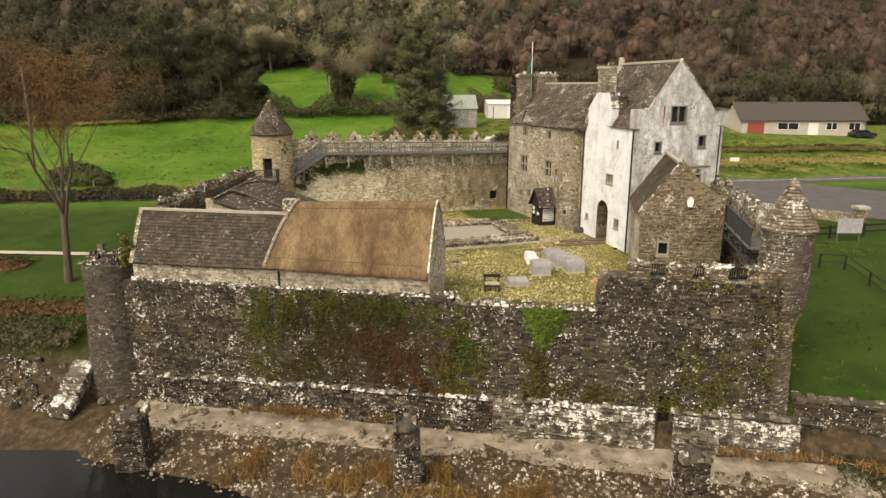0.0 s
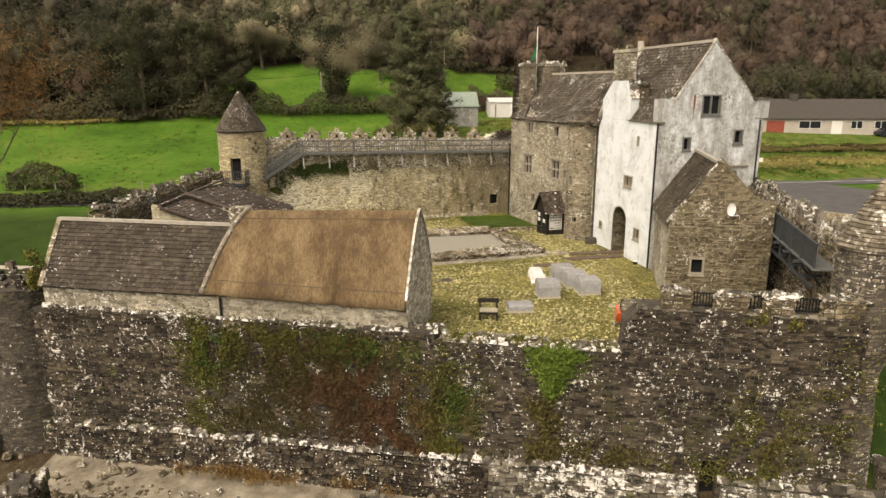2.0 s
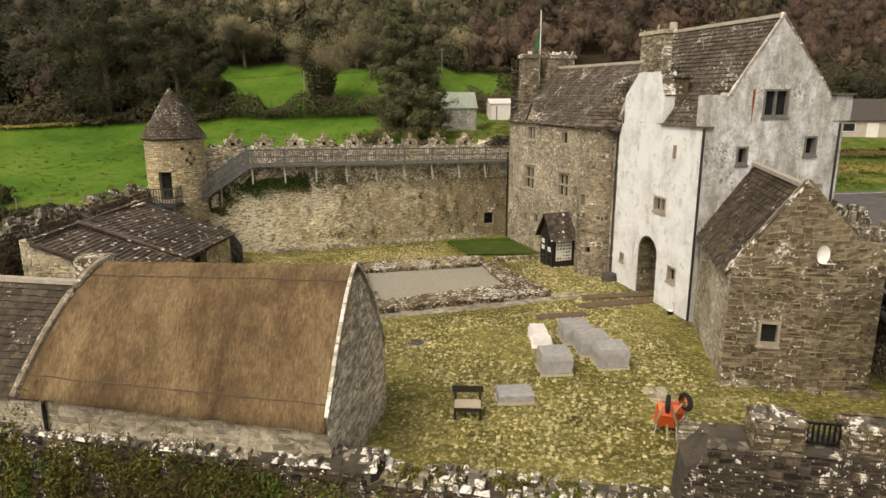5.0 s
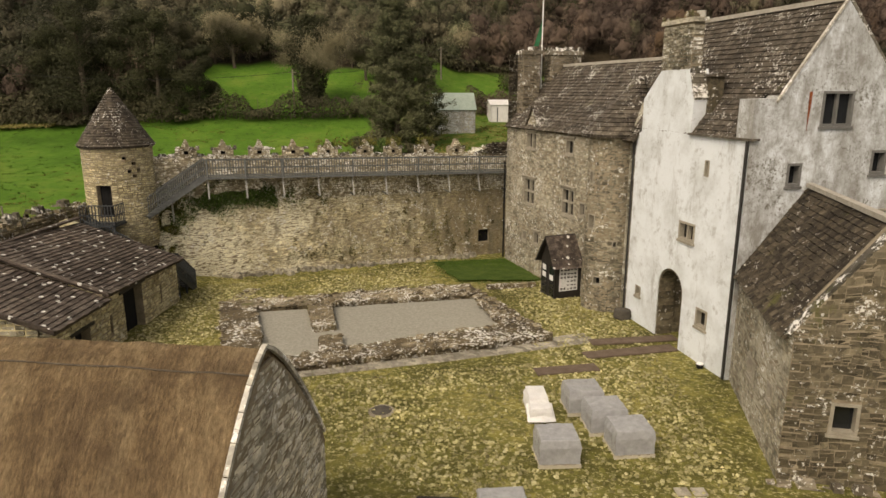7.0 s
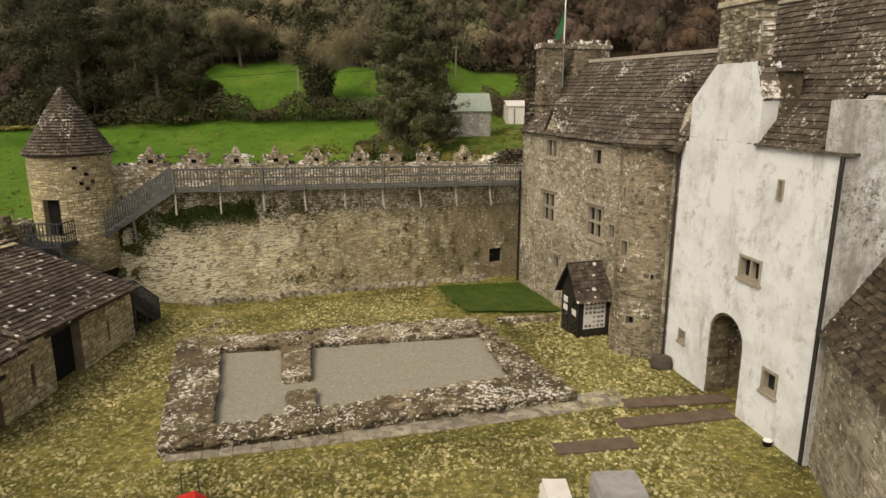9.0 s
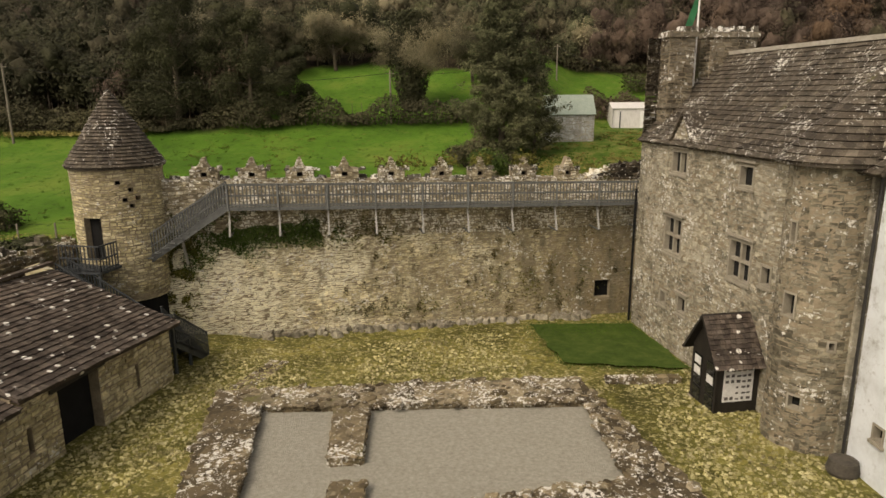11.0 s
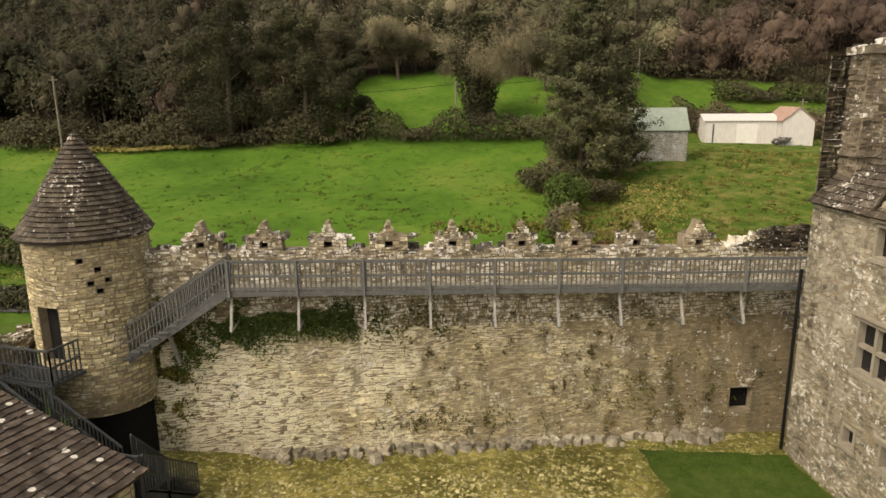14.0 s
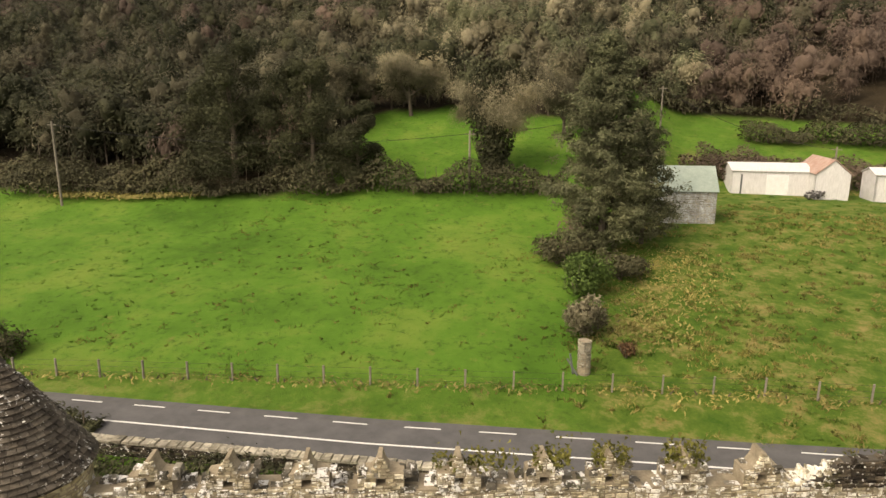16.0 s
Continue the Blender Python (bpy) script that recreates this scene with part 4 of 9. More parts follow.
base = part("tower_base", Mesh().ring([((TC[0], TC[1] + 0.3, -1.0), 1.25), ((TC[0], TC[1] + 0.3, 1.95), 1.25)], 24), "stone_ruin", tower)
# Near-black ring added round the base, standing for shade under the overhang.
part("undercroft", Mesh().ring([((TC[0] + 0.25, TC[1] + 0.15, -0.6), 1.28), ((TC[0] + 0.25, TC[1] + 0.15, 2.05), 1.28)], 20, cap=False), "opening_shade", tower)
lay(curved((TC[0], TC[1] + 0.3), 1.25, 3.0), lambda z: [(0, 7.8)], -0.6, 1.95, "stone_ruin", base, (0.2, 0.4), (0.1, 0.18), seed=95)

# ---- back wall ----
BU = Vector((0.9328, 0.3604, 0))
BN = (0.3604, -0.9328)
B0 = (-14.2, 61.57)
back_at = flat(B0, BU, BN)
BL = 22.4
btop = lambda s: 6.72 - 0.021 * s
wall_back = thing("wall_back", "tan rubble bawn wall with crenellations", "wall", kind="structure")
bcore = part("core", Mesh().prism([(0, -1.2), (26.5, -1.2), (26.5, btop(26.5)), (0, btop(0))], back_at, -0.8, 0.0), "mortar", wall_back)
BH = (20.35, 21.15, 0.42, 1.28)
cut(bcore, [hole(back_at, *BH, d0=-0.55, d1=0.5)])
# Near-black sheet at the back of the hole, painted as its shade.
part("recess", Mesh().prism([(BH[0], BH[2]), (BH[1], BH[2]), (BH[1], BH[3]), (BH[0], BH[3])], back_at, -0.5, -0.3), "opening_shade", wall_back)
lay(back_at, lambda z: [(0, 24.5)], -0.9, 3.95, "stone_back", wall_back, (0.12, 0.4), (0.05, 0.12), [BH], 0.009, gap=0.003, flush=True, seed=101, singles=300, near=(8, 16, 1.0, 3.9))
lay(back_at, lambda z: [(0, 24.5)] if z < btop(24.5) - 0.1 else [(0, min(24.5, (6.72 - z) / 0.021))], 3.95, 6.7, "stone_crest", wall_back, (0.12, 0.38), (0.07, 0.17), [BH], 0.035, gap=0.012, seed=102)
out_at = flat(tuple(back_at(0, -0.8, 0))[:2], tuple(BU)[:2], (-BN[0], -BN[1]))
lay(out_at, lambda z: [(0, BL)], 3.0, 6.2, "stone_grey", wall_back, (0.2, 0.5), (0.12, 0.2), seed=103)
top_stones(back_at, 0.5, BL, btop, -0.78, 0.04, "stone_lichen", wall_back, 104, 0.13, 0.4)
MER = [(-12.23, -11.17), (-10.41, -9.35), (-8.58, -7.46), (-6.8, -5.66), (-4.86, -3.78), (-2.64, -1.78), (-1.06, -0.08), (0.82, 1.88), (2.84, 3.81)]
for k, (a, b) in enumerate(MER):
    s0, s1 = (a + 14.2) / 0.9328, (b + 14.2) / 0.9328
    z0 = btop(s0) - 0.05
    c = (s0 + s1) / 2
    ob = part("merlon", Mesh().prism([(s0, z0), (s1, z0), (s1, z0 + 0.5), (c + 0.24, z0 + 0.55), (c + 0.12, z0 + 0.72), (c + 0.05, z0 + 0.98), (c - 0.05, z0 + 0.98), (c - 0.12, z0 + 0.72), (c - 0.24, z0 + 0.55), (s0, z0 + 0.5)], back_at, -0.55, 0.0), "mortar", wall_back)
    cut(ob, [hole(back_at, c - 0.12, c + 0.12, z0 + 0.17, z0 + 0.36, -0.4, 0.4)])
    # The merlon's hole gets the same near-black sheet for shade.
    part("recess", Mesh().prism([(c - 0.12, z0 + 0.17), (c + 0.12, z0 + 0.17), (c + 0.12, z0 + 0.36), (c - 0.12, z0 + 0.36)], back_at, -0.396, -0.3), "opening_shade", ob)
    lay(back_at, lambda z: [(s0, s1)] if z < z0 + 0.5 else [(c - 0.3 + (z - z0 - 0.5) * 0.5, c + 0.3 - (z - z0 - 0.5) * 0.5)], z0, z0 + 0.95, "stone_crest", ob, (0.12, 0.3), (0.08, 0.14), [(c - 0.12, c + 0.12, z0 + 0.17, z0 + 0.36)], 0.05, seed=110 + k)
    top_stones(back_at, s0, c - 0.25, z0 + 0.48, -0.55, 0.05, "stone_lichen", ob, 130 + k, 0.12, 0.25)
    top_stones(back_at, c + 0.25, s1, z0 + 0.48, -0.55, 0.05, "stone_lichen", ob, 150 + k, 0.12, 0.25)
# Dark lake stone on this end puts the house's shadow into its colour.
raised = part("raised_end", Mesh().prism([(20.3, 6.1), (22.6, 6.1), (22.6, 6.98), (21.1, 6.92), (20.7, 6.6), (20.3, 6.35)], back_at, -0.3, -0.02), "mortar_dark", wall_back)
lay(back_at, lambda z: [(20.3 + max(0.0, z - 6.3) * 1.2, 22.6)], 6.15, 6.95, "stone_lake", raised, (0.15, 0.4), (0.09, 0.17), proud=0.05, seed=172)
top_stones(back_at, 19.4, 20.9, lambda s: btop(s) + 0.3 * (s - 19.4), -0.45, 0.03, "stone_crest", wall_back, 170, 0.22, 0.2)
top_stones(back_at, 20.9, 22.5, 6.9, -0.32, 0.03, "stone_lake", wall_back, 174, 0.12, 0.2)
rgb = random.Random(171)
rub = Mesh()
for _ in range(150):
    s = rgb.uniform(3.6, BL - 2.5)
    c = back_at(s, abs(rgb.gauss(0.1, 0.25)), -0.45)
    r = rgb.uniform(0.1, 0.3)
    a0 = rgb.uniform(0, 3)
    lo = [(c.x + r * rgb.uniform(.8, 1.2) * math.cos(a0 + k * 1.047), c.y + r * rgb.uniform(.8, 1.2) * math.sin(a0 + k * 1.047), c.z - 0.1) for k in range(6)]
    hi = [(c.x + (p[0] - c.x) * 0.7, c.y + (p[1] - c.y) * 0.7, c.z + r * rgb.uniform(0.5, 1.2)) for p in lo]
    rub.add(lo + hi, [(6, 7, 8, 9, 10, 11)] + [(k, (k + 1) % 6, 6 + (k + 1) % 6, 6 + k) for k in range(6)])
part("rubble_foot", rub, "stone_pale", wall_back)["kind"] = "stuff"

# ---- wall walk ----
walkway = thing("wall_walk", "grey timber wall walk with balustrade on brackets", "walkway")
wz = lambda s: 5.7 - 0.022 * s
WS0, WS1 = 3.55, 21.9
part("deck", Mesh().prism([(WS0, wz(WS0) - 0.12), (WS1, wz(WS1) - 0.12), (WS1, wz(WS1)), (WS0, wz(WS0))], back_at, 0.05, 0.95), "timber_worn", walkway)
part("fascia", Mesh().prism([(WS0, wz(WS0) - 0.13), (WS1, wz(WS1) - 0.13), (WS1, wz(WS1) + 0.02), (WS0, wz(WS0) + 0.02)], back_at, 0.952, 1.0), "timber_grey", walkway)
for r, hh in ((0.95, 0.09), (0.5, 0.07), (0.1, 0.07)):
    part("rail", Mesh().beam(back_at(WS0, 0.97, wz(WS0) + r), back_at(WS1, 0.97, wz(WS1) + r), 0.06, hh), "timber_grey", walkway)
n = 120
for i in range(n):
    s = WS0 + (WS1 - WS0) * i / n
    part("baluster", Mesh().beam(back_at(s, 0.97, wz(s)), back_at(s, 0.97, wz(s) + 0.93), 0.042, 0.042), "timber_grey", walkway)
for i in range(10):
    s = WS0 + 0.15 + i * 2.03
    part("post", Mesh().beam(back_at(s, 1.0, wz(s) - 0.15), back_at(s, 1.0, wz(s) + 0.99), 0.09), "timber_grey", walkway)
    part("bracket", Mesh().beam(back_at(s, 0.72, wz(s) - 0.13), back_at(s, 1.14, wz(s) - 1.2), 0.08), "timber_silver", walkway)
    part("bracket_foot", Mesh().beam(back_at(s, 0.0, wz(s) - 1.22), back_at(s, 1.14, wz(s) - 1.22), 0.06, 0.05), "timber_grey", walkway)
st = thing("walk_stair", "grey timber stair up to the wall walk", "stair")
p0, p1 = back_at(WS0, 0.5, wz(WS0)), back_at(0.35, 0.75, 3.55)
for k in range(11):
    c = p1 + (p0 - p1) * (k + 0.5) / 11
    part("tread", Mesh().box(c - BU * 0.14 - Vector((BN[0], BN[1], 0)) * 0.4, BU * 0.28, Vector((BN[0], BN[1], 0)) * 0.8, (0, 0, 0.05)), "timber_grey", st)
for side in (0.06, 0.95):
    a, b = back_at(0.35, side, 3.5), back_at(WS0, side, wz(WS0) - 0.05)
    part("stringer", Mesh().beam(a, b, 0.06, 0.28), "timber_grey", st)
    railing("guard", a, b, 1.02, st, "timber_grey", bars=0.13)
part("post", Mesh().beam(back_at(1.75, 0.9, 4.4), back_at(1.75, 0.15, 3.1), 0.1), "timber_silver", st)


# ---- windows ----
def window(parent, at, s0, s1, z0, z1, lights=2, transom=False, d=-0.16, casing="ashlar", hood=False, sill=True, seam=0.05):
    """A stone-framed window set back in its opening."""
    w = 0.085 if s1 - s0 > 0.5 else 0.055
    m = Mesh()
    for a, b, c, e in ((s0, s0 + w, z0, z1), (s1 - w, s1, z0, z1), (s0 + w, s1 - w, z1 - w, z1), (s0 + w, s1 - w, z0, z0 + w)):
        m.prism([(a, c), (b, c), (b, e), (a, e)], at, d - 0.06, 0.035)
    win = part("window", m, casing, parent)
    part("pane", Mesh().prism([(s0 + w, z0 + w), (s1 - w, z0 + w), (s1 - w, z1 - w), (s0 + w, z1 - w)], at, d - 0.05, d - 0.03), "glass_dark", win)
    for i in range(1, lights):
        c = s0 + (s1 - s0) * i / lights
        part("mullion", Mesh().prism([(c - seam, z0 + w), (c + seam, z0 + w), (c + seam, z1 - w), (c - seam, z1 - w)], at, d - 0.02, -0.02), casing, win)
    if transom:
        c = (z0 + z1) / 2
        part("transom", Mesh().prism([(s0 + w, c - 0.05), (s1 - w, c - 0.05), (s1 - w, c + 0.05), (s0 + w, c + 0.05)], at, d - 0.025, -0.025), casing, win)
    if hood:
        part("hood_mould", Mesh().prism([(s0 - 0.15, z1 + 0.06), (s1 + 0.15, z1 + 0.06), (s1 + 0.15, z1 + 0.14), (s0 - 0.15, z1 + 0.14)], at, 0.0, 0.13), casing, win)
    if sill:
        part("sill", Mesh().prism([(s0 - 0.05, z0 - 0.09), (s1 + 0.05, z0 - 0.09), (s1 + 0.05, z0 - 0.003), (s0 - 0.05, z0 - 0.003)], at, d, 0.07), casing, win)
    return win


# ---- gatehouse: the white block ----
A = Vector((13.05, 48.5, 0))
GU, GV = Vector((0.97, 0.245, 0)), Vector((-0.245, 0.97, 0))
front_at = flat(A, GV, -GU)
gable_at = flat(A, GU, -GV)
gate = thing("gatehouse", "limewashed stone gatehouse with steep slate roof", "house")
arch = (3.02, 4.82, -0.4, 2.25)
front_open = [(2.56, 3.61, 4.5, 5.25), (1.33, 2.02, 1.4, 2.15), (6.15, 6.58, 1.25, 1.72), (2.05, 2.3, 7.15, 7.75)]
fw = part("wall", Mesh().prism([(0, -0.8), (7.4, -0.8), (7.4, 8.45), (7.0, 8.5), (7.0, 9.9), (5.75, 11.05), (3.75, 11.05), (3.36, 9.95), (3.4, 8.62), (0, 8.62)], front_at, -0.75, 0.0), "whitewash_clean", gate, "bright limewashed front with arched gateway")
cut(fw, [hole(front_at, *arch, d0=-1.0, d1=0.5, arch=0.9)] + [hole(front_at, *h, d0=-0.4, d1=0.5) for h in front_open])
for k, h in enumerate(front_open[:3]):
    window(gate, front_at, *h, lights=2 if k == 0 else 1, casing="ashlar")
window(gate, front_at, *front_open[3], lights=1, casing="ashlar", sill=False)
# Jambs, arch and passage walls use darker stone, with the gateway's shade in it.
for s in (3.02, 4.82 - 0.1):
    for k in range(8):
        part("jamb_stone", Mesh().prism([(s, -0.3 + k * 0.32), (s + 0.1, -0.3 + k * 0.32), (s + 0.1, -0.0 + k * 0.32), (s, 0.0 + k * 0.32)], front_at, -0.78, -0.05), "stone_annex", gate)
for i in range(12):
    a0, a1 = math.pi * (i + 0.03) / 12, math.pi * (i + 0.97) / 12
    part("arch_stone", Mesh().prism([(3.92 + r * math.cos(a), 2.25 + r * math.sin(a)) for r, a in ((0.8, a0), (0.9, a0), (0.9, a1), (0.8, a1))], front_at, -0.78, -0.05), "stone_annex", gate)
for k in range(6):
    s = 3.06 + k * 0.29
    part("gate_board", Mesh().prism([(s, -0.3), (s + 0.28, -0.3), (s + 0.28, 3.1), (s, 3.1)], front_at, -2.6, -2.52), "timber_dark", gate)
for a, b, c, e in ((2.84, 3.02, -0.6, 3.3), (4.82, 5.0, -0.6, 3.3), (3.02, 4.82, 3.12, 3.3)):
    part("passage_wall", Mesh().prism([(a, c), (b, c), (b, e), (a, e)], front_at, -2.7, -0.76), "stone_annex", gate)
part("open_leaf", Mesh().prism([(3.06, -0.2), (3.13, -0.2), (3.13, 2.2), (3.06, 2.2)], front_at, -1.6, -0.8), "timber_dark", gate)
# Near-black sheet behind the gate boards stands for the unlit passage.
part("passage_end", Mesh().prism([(2.84, -0.6), (5.0, -0.6), (5.0, 3.3), (2.84, 3.3)], front_at, -2.9, -2.75), "opening_shade", gate)
for k in range(6):
    a, b = k / 6, (k + 0.95) / 6
    part("weathering_stone", Mesh().prism([(3.75 - 0.4 * a - 0.05, 11.08 - 1.1 * a), (3.75 - 0.4 * b - 0.08, 11.08 - 1.1 * b), (3.75 - 0.4 * b, 11.0 - 1.1 * b), (3.75 - 0.4 * a, 11.0 - 1.1 * a)], front_at, -0.6, 0.03), "stone_lichen", gate)
gw_holes = [(2.63, 3.89, 9.05, 10.22), (1.56, 2.13, 7.03, 7.82), (4.95, 5.6, 7.35, 8.2), (4.85, 5.5, 4.4, 5.5)]
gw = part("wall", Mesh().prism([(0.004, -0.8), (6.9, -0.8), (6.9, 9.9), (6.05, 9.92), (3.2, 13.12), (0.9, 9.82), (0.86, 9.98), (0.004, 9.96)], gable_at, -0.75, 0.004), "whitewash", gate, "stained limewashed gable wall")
cut(gw, [hole(gable_at, *h, d0=-0.4, d1=0.5) for h in gw_holes[:3]] + [hole(gable_at, *gw_holes[3], d0=-0.4, d1=0.5, arch=0.3)])
window(gate, gable_at, *gw_holes[0], lights=2, casing="timber_frame", d=-0.1)
window(gate, gable_at, *gw_holes[1], lights=1, casing="timber_frame", d=-0.2)
window(gate, gable_at, *gw_holes[2], lights=1, casing="timber_frame", d=-0.2)
window(gate, gable_at, *gw_holes[3], lights=1, casing="ashlar", d=-0.2)
part("lintel_band", Mesh().prism([(4.2, 6.02), (6.1, 6.02), (6.1, 6.1), (4.2, 6.1)], gable_at, 0.0, 0.12), "ashlar", gate)
part("rust_stain", Mesh().prism([(2.08, 10.2), (2.2, 10.2), (2.19, 9.7), (2.15, 9.2), (2.13, 8.8), (2.11, 9.2), (2.09, 9.7)], gable_at, 0.0, 0.012), "rust", gate)
side_at = flat(A + GU * 6.9, GV, GU)
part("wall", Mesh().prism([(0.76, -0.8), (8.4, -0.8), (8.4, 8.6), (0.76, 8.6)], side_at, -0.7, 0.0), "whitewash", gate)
far_at = flat(A + GV * 8.4, GU, GV)
part("wall", Mesh().prism([(0.0, -0.8), (6.9, -0.8), (6.9, 8.6), (3.2, 13.2), (0.0, 8.6)], far_at, -0.6, 0.0), "stone_grey", gate)
# steep slate roof
for o, sgn in ((A + GU * 0.06 + GV * 0.03 + Vector((0, 0, 8.66)), 1), (A + GU * 6.75 + GV * 0.78 + Vector((0, 0, 8.4)), -1)):
    tgt = A + GU * 3.2 + GV * (0.03 if sgn == 1 else 0.78) + Vector((0, 0, 13.15))
    up = (tgt - o)
    run = up.length
    up.normalize()
    nrm = GV.cross(up) * sgn * -1
    if nrm.z < 0:
        nrm = -nrm
    at = pitch(o, GV, up, nrm)
    rf = part("roof", Mesh().prism([(0.9, 0), (7.7, 0), (7.7, run), (0, run), (0, 1.75), (0.9, 1.75)] if sgn == 1 else [(0, 0), (7.7, 0), (7.7, run), (0, run)], at, -0.12, 0.0), "slate_brown", gate)
    slates(at, 7.7, run, "slate_brown", rf, side=(lambda z: (0.92 if z < 1.75 else 0.0, 7.7)) if sgn == 1 else None, seed=201 + sgn, singles=200 if sgn == 1 else 0, near=(0, 4, 1, 5), row=0.22, size=(0.14, 0.34))
part("ridge", Mesh().beam(A + GU * 3.2 + GV * 0.05 + Vector((0, 0, 13.2)), A + GU * 3.2 + GV * 8.3 + Vector((0, 0, 13.2)), 0.26, 0.16), "ridge_tile", gate)
part("coping", Mesh().beam(gable_at(0.84, 0.0, 9.86), gable_at(3.2, 0.0, 13.26), 0.09, 0.08), "stone_coping", gate)
part("coping", Mesh().beam(gable_at(3.2, -0.2, 13.3), gable_at(6.12, -0.2, 9.95), 0.3, 0.1), "stone_lichen", gate)
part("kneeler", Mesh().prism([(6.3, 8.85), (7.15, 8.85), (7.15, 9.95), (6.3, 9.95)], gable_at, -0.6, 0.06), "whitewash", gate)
part("kneeler_cap", Mesh().prism([(6.0, 9.95), (7.25, 9.95), (7.25, 10.03), (6.0, 10.03)], gable_at, -0.7, 0.16), "slate_brown", gate)
part("drainpipe", Mesh().tube([gable_at(6.62, 0.1, 8.75), gable_at(6.62, 0.1, 3.5)], [0.05, 0.05], 8), "iron_pipe", gate)
part("ridge_stop", Mesh().ring([((*(A + GU * 3.2 + GV * 8.2)[:2], 13.1), 0.25), ((*(A + GU * 3.2 + GV * 8.2)[:2], 13.7), 0.2)], 10), "coping", gate)
# the chimney on the breast
ch = part("chimney", Mesh().prism([(3.8, 10.6), (5.85, 10.6), (5.8, 12.75), (3.85, 12.75)], front_at, -0.5, -0.03), "mortar", gate, "weathered stone chimney stack")
lay(front_at, lambda z: [(3.82, 5.82)], 11.0, 12.72, "stone_grey", ch, (0.16, 0.4), (0.09, 0.17), proud=0.02, seed=211)
chs = flat(A + GV * 3.82, GU, -GV)
lay(chs, lambda z: [(0.04, 0.5)], 11.0, 12.72, "stone_grey", ch, (0.25, 0.6), (0.14, 0.24), proud=0.04, seed=212)
part("chimney_cap", Mesh().prism([(3.72, 12.75), (5.94, 12.75), (5.94, 12.92), (3.72, 12.92)], front_at, -0.6, 0.06), "stone_grey", ch)
top_stones(front_at, 3.85, 5.8, 12.94, -0.5, 0.0, "stone_ruin", ch, 213, 0.3, 0.3)
# shoulder roof and stair-head beside the breast
part("stair_head", Mesh().prism([(3.05, 9.4), (3.5, 9.4), (3.5, 10.75), (3.05, 10.75)], front_at, -1.0, -0.55), "stone_annex", gate)
part("stair_head_cap", Mesh().prism([(2.95, 10.75), (3.55, 10.75), (3.55, 10.84), (2.95, 10.84)], front_at, -1.1, -0.45), "slate_brown", gate)
for q, top_z, w in ((0.02, 8.6, 0.06), (7.42, 8.4, 0.045)):
    part("drainpipe", Mesh().tube([front_at(q, 0.09, top_z), front_at(q, 0.09, 0.05)], [w, w], 8), "iron_pipe", gate)
part("eave_slate", Mesh().prism([(-0.1, 8.6), (3.4, 8.6), (3.4, 8.68), (-0.1, 8.68)], front_at, -0.3, 0.12), "slate_brown", gate)

# ---- gatehouse: the stone range ----
C0 = Vector((6.5, 68.0, 0))
HU, HV = Vector((0.939, 0.345, 0)), Vector((0.345, -0.939, 0))
rng_at = flat(C0, HV, -HU)
house = thing("stone_range", "grey rubble stone house with mullioned windows", "house")
HL = 11.6
rh = [(2.8, 4.03, 6.96, 7.92), (2.6, 4.0, 3.66, 5.24), (7.38, 8.22, 7.0, 7.8), (7.2, 8.5, 3.78, 5.25), (2.53, 3.12, 1.34, 2.02), (4.02, 4.72, 1.42, 2.2), (9.0, 9.58, 4.0, 4.74)]
hw = part("wall", Mesh().prism([(0, -1), (HL, -1), (HL, 8.2), (4.25, 8.2), (3.5, 9.25), (2.7, 8.2), (0, 8.2)], rng_at, -0.8, 0.0), "mortar", house)
cut(hw, [hole(rng_at, *h, d0=-0.45, d1=0.5) for h in rh])
lay(rng_at, lambda z: [(0.0, HL)] if z < 8.2 else [(2.7 + (z - 8.2) * 0.76, 4.25 - (z - 8.2) * 0.7)], -0.8, 9.15, "stone_grey", hw, (0.12, 0.42), (0.08, 0.2), rh, 0.01, gap=0.004, flush=True, seed=221, singles=300, near=(1, 9, 2.2, 6.5))
for k, h in enumerate(rh):
    window(house, rng_at, *h, lights=2 if k in (0, 1, 3) else 1, transom=k in (1, 3), hood=k in (0, 1, 2, 3, 5), casing="ashlar")
end_at = flat(C0, HU, -HV)
part("wall", Mesh().prism([(0, -1), (6.8, -1), (6.8, 8.2), (3.4, 11.7), (0, 8.2)], end_at, -0.8, -0.002), "stone_grey", house)
lay(end_at, lambda z: [(0, 6.8)] if z < 8.2 else [((z - 8.2) * 0.97, 6.8 - (z - 8.2) * 0.97)], 4.0, 11.5, "stone_grey", house, (0.2, 0.5), (0.12, 0.2), seed=222)
part("wall", Mesh().prism([(0, -1), (HL, -1), (HL, 8.2), (0, 8.2)], flat(C0 + HU * 6.8, HV, HU), -0.7, 0.0), "stone_grey", house)
tgt = C0 + HU * 3.4 + Vector((0, 0, 11.7))
for o, sgn in ((C0 - HU * 0.2 + Vector((0, 0, 8.12)), 1), (C0 + HU * 7.0 + Vector((0, 0, 8.12)), -1)):
    up = tgt - o
    run = up.length
    up.normalize()
    nrm = HV.cross(up)
    nrm = nrm if nrm.z > 0 else -nrm
    at = pitch(o, HV, up, nrm)
    rf = part("roof", Mesh().prism([(0.05, 0), (13.4, 0), (13.4, run), (0.05, run)], at, -0.14, 0.0), "slate_brown", house)
    slates(at, 13.4, run, "slate_brown", rf, seed=231 + sgn, row=0.24, singles=250 if sgn == 1 else 0, near=(3, 9, 0.5, 4), size=(0.15, 0.36))
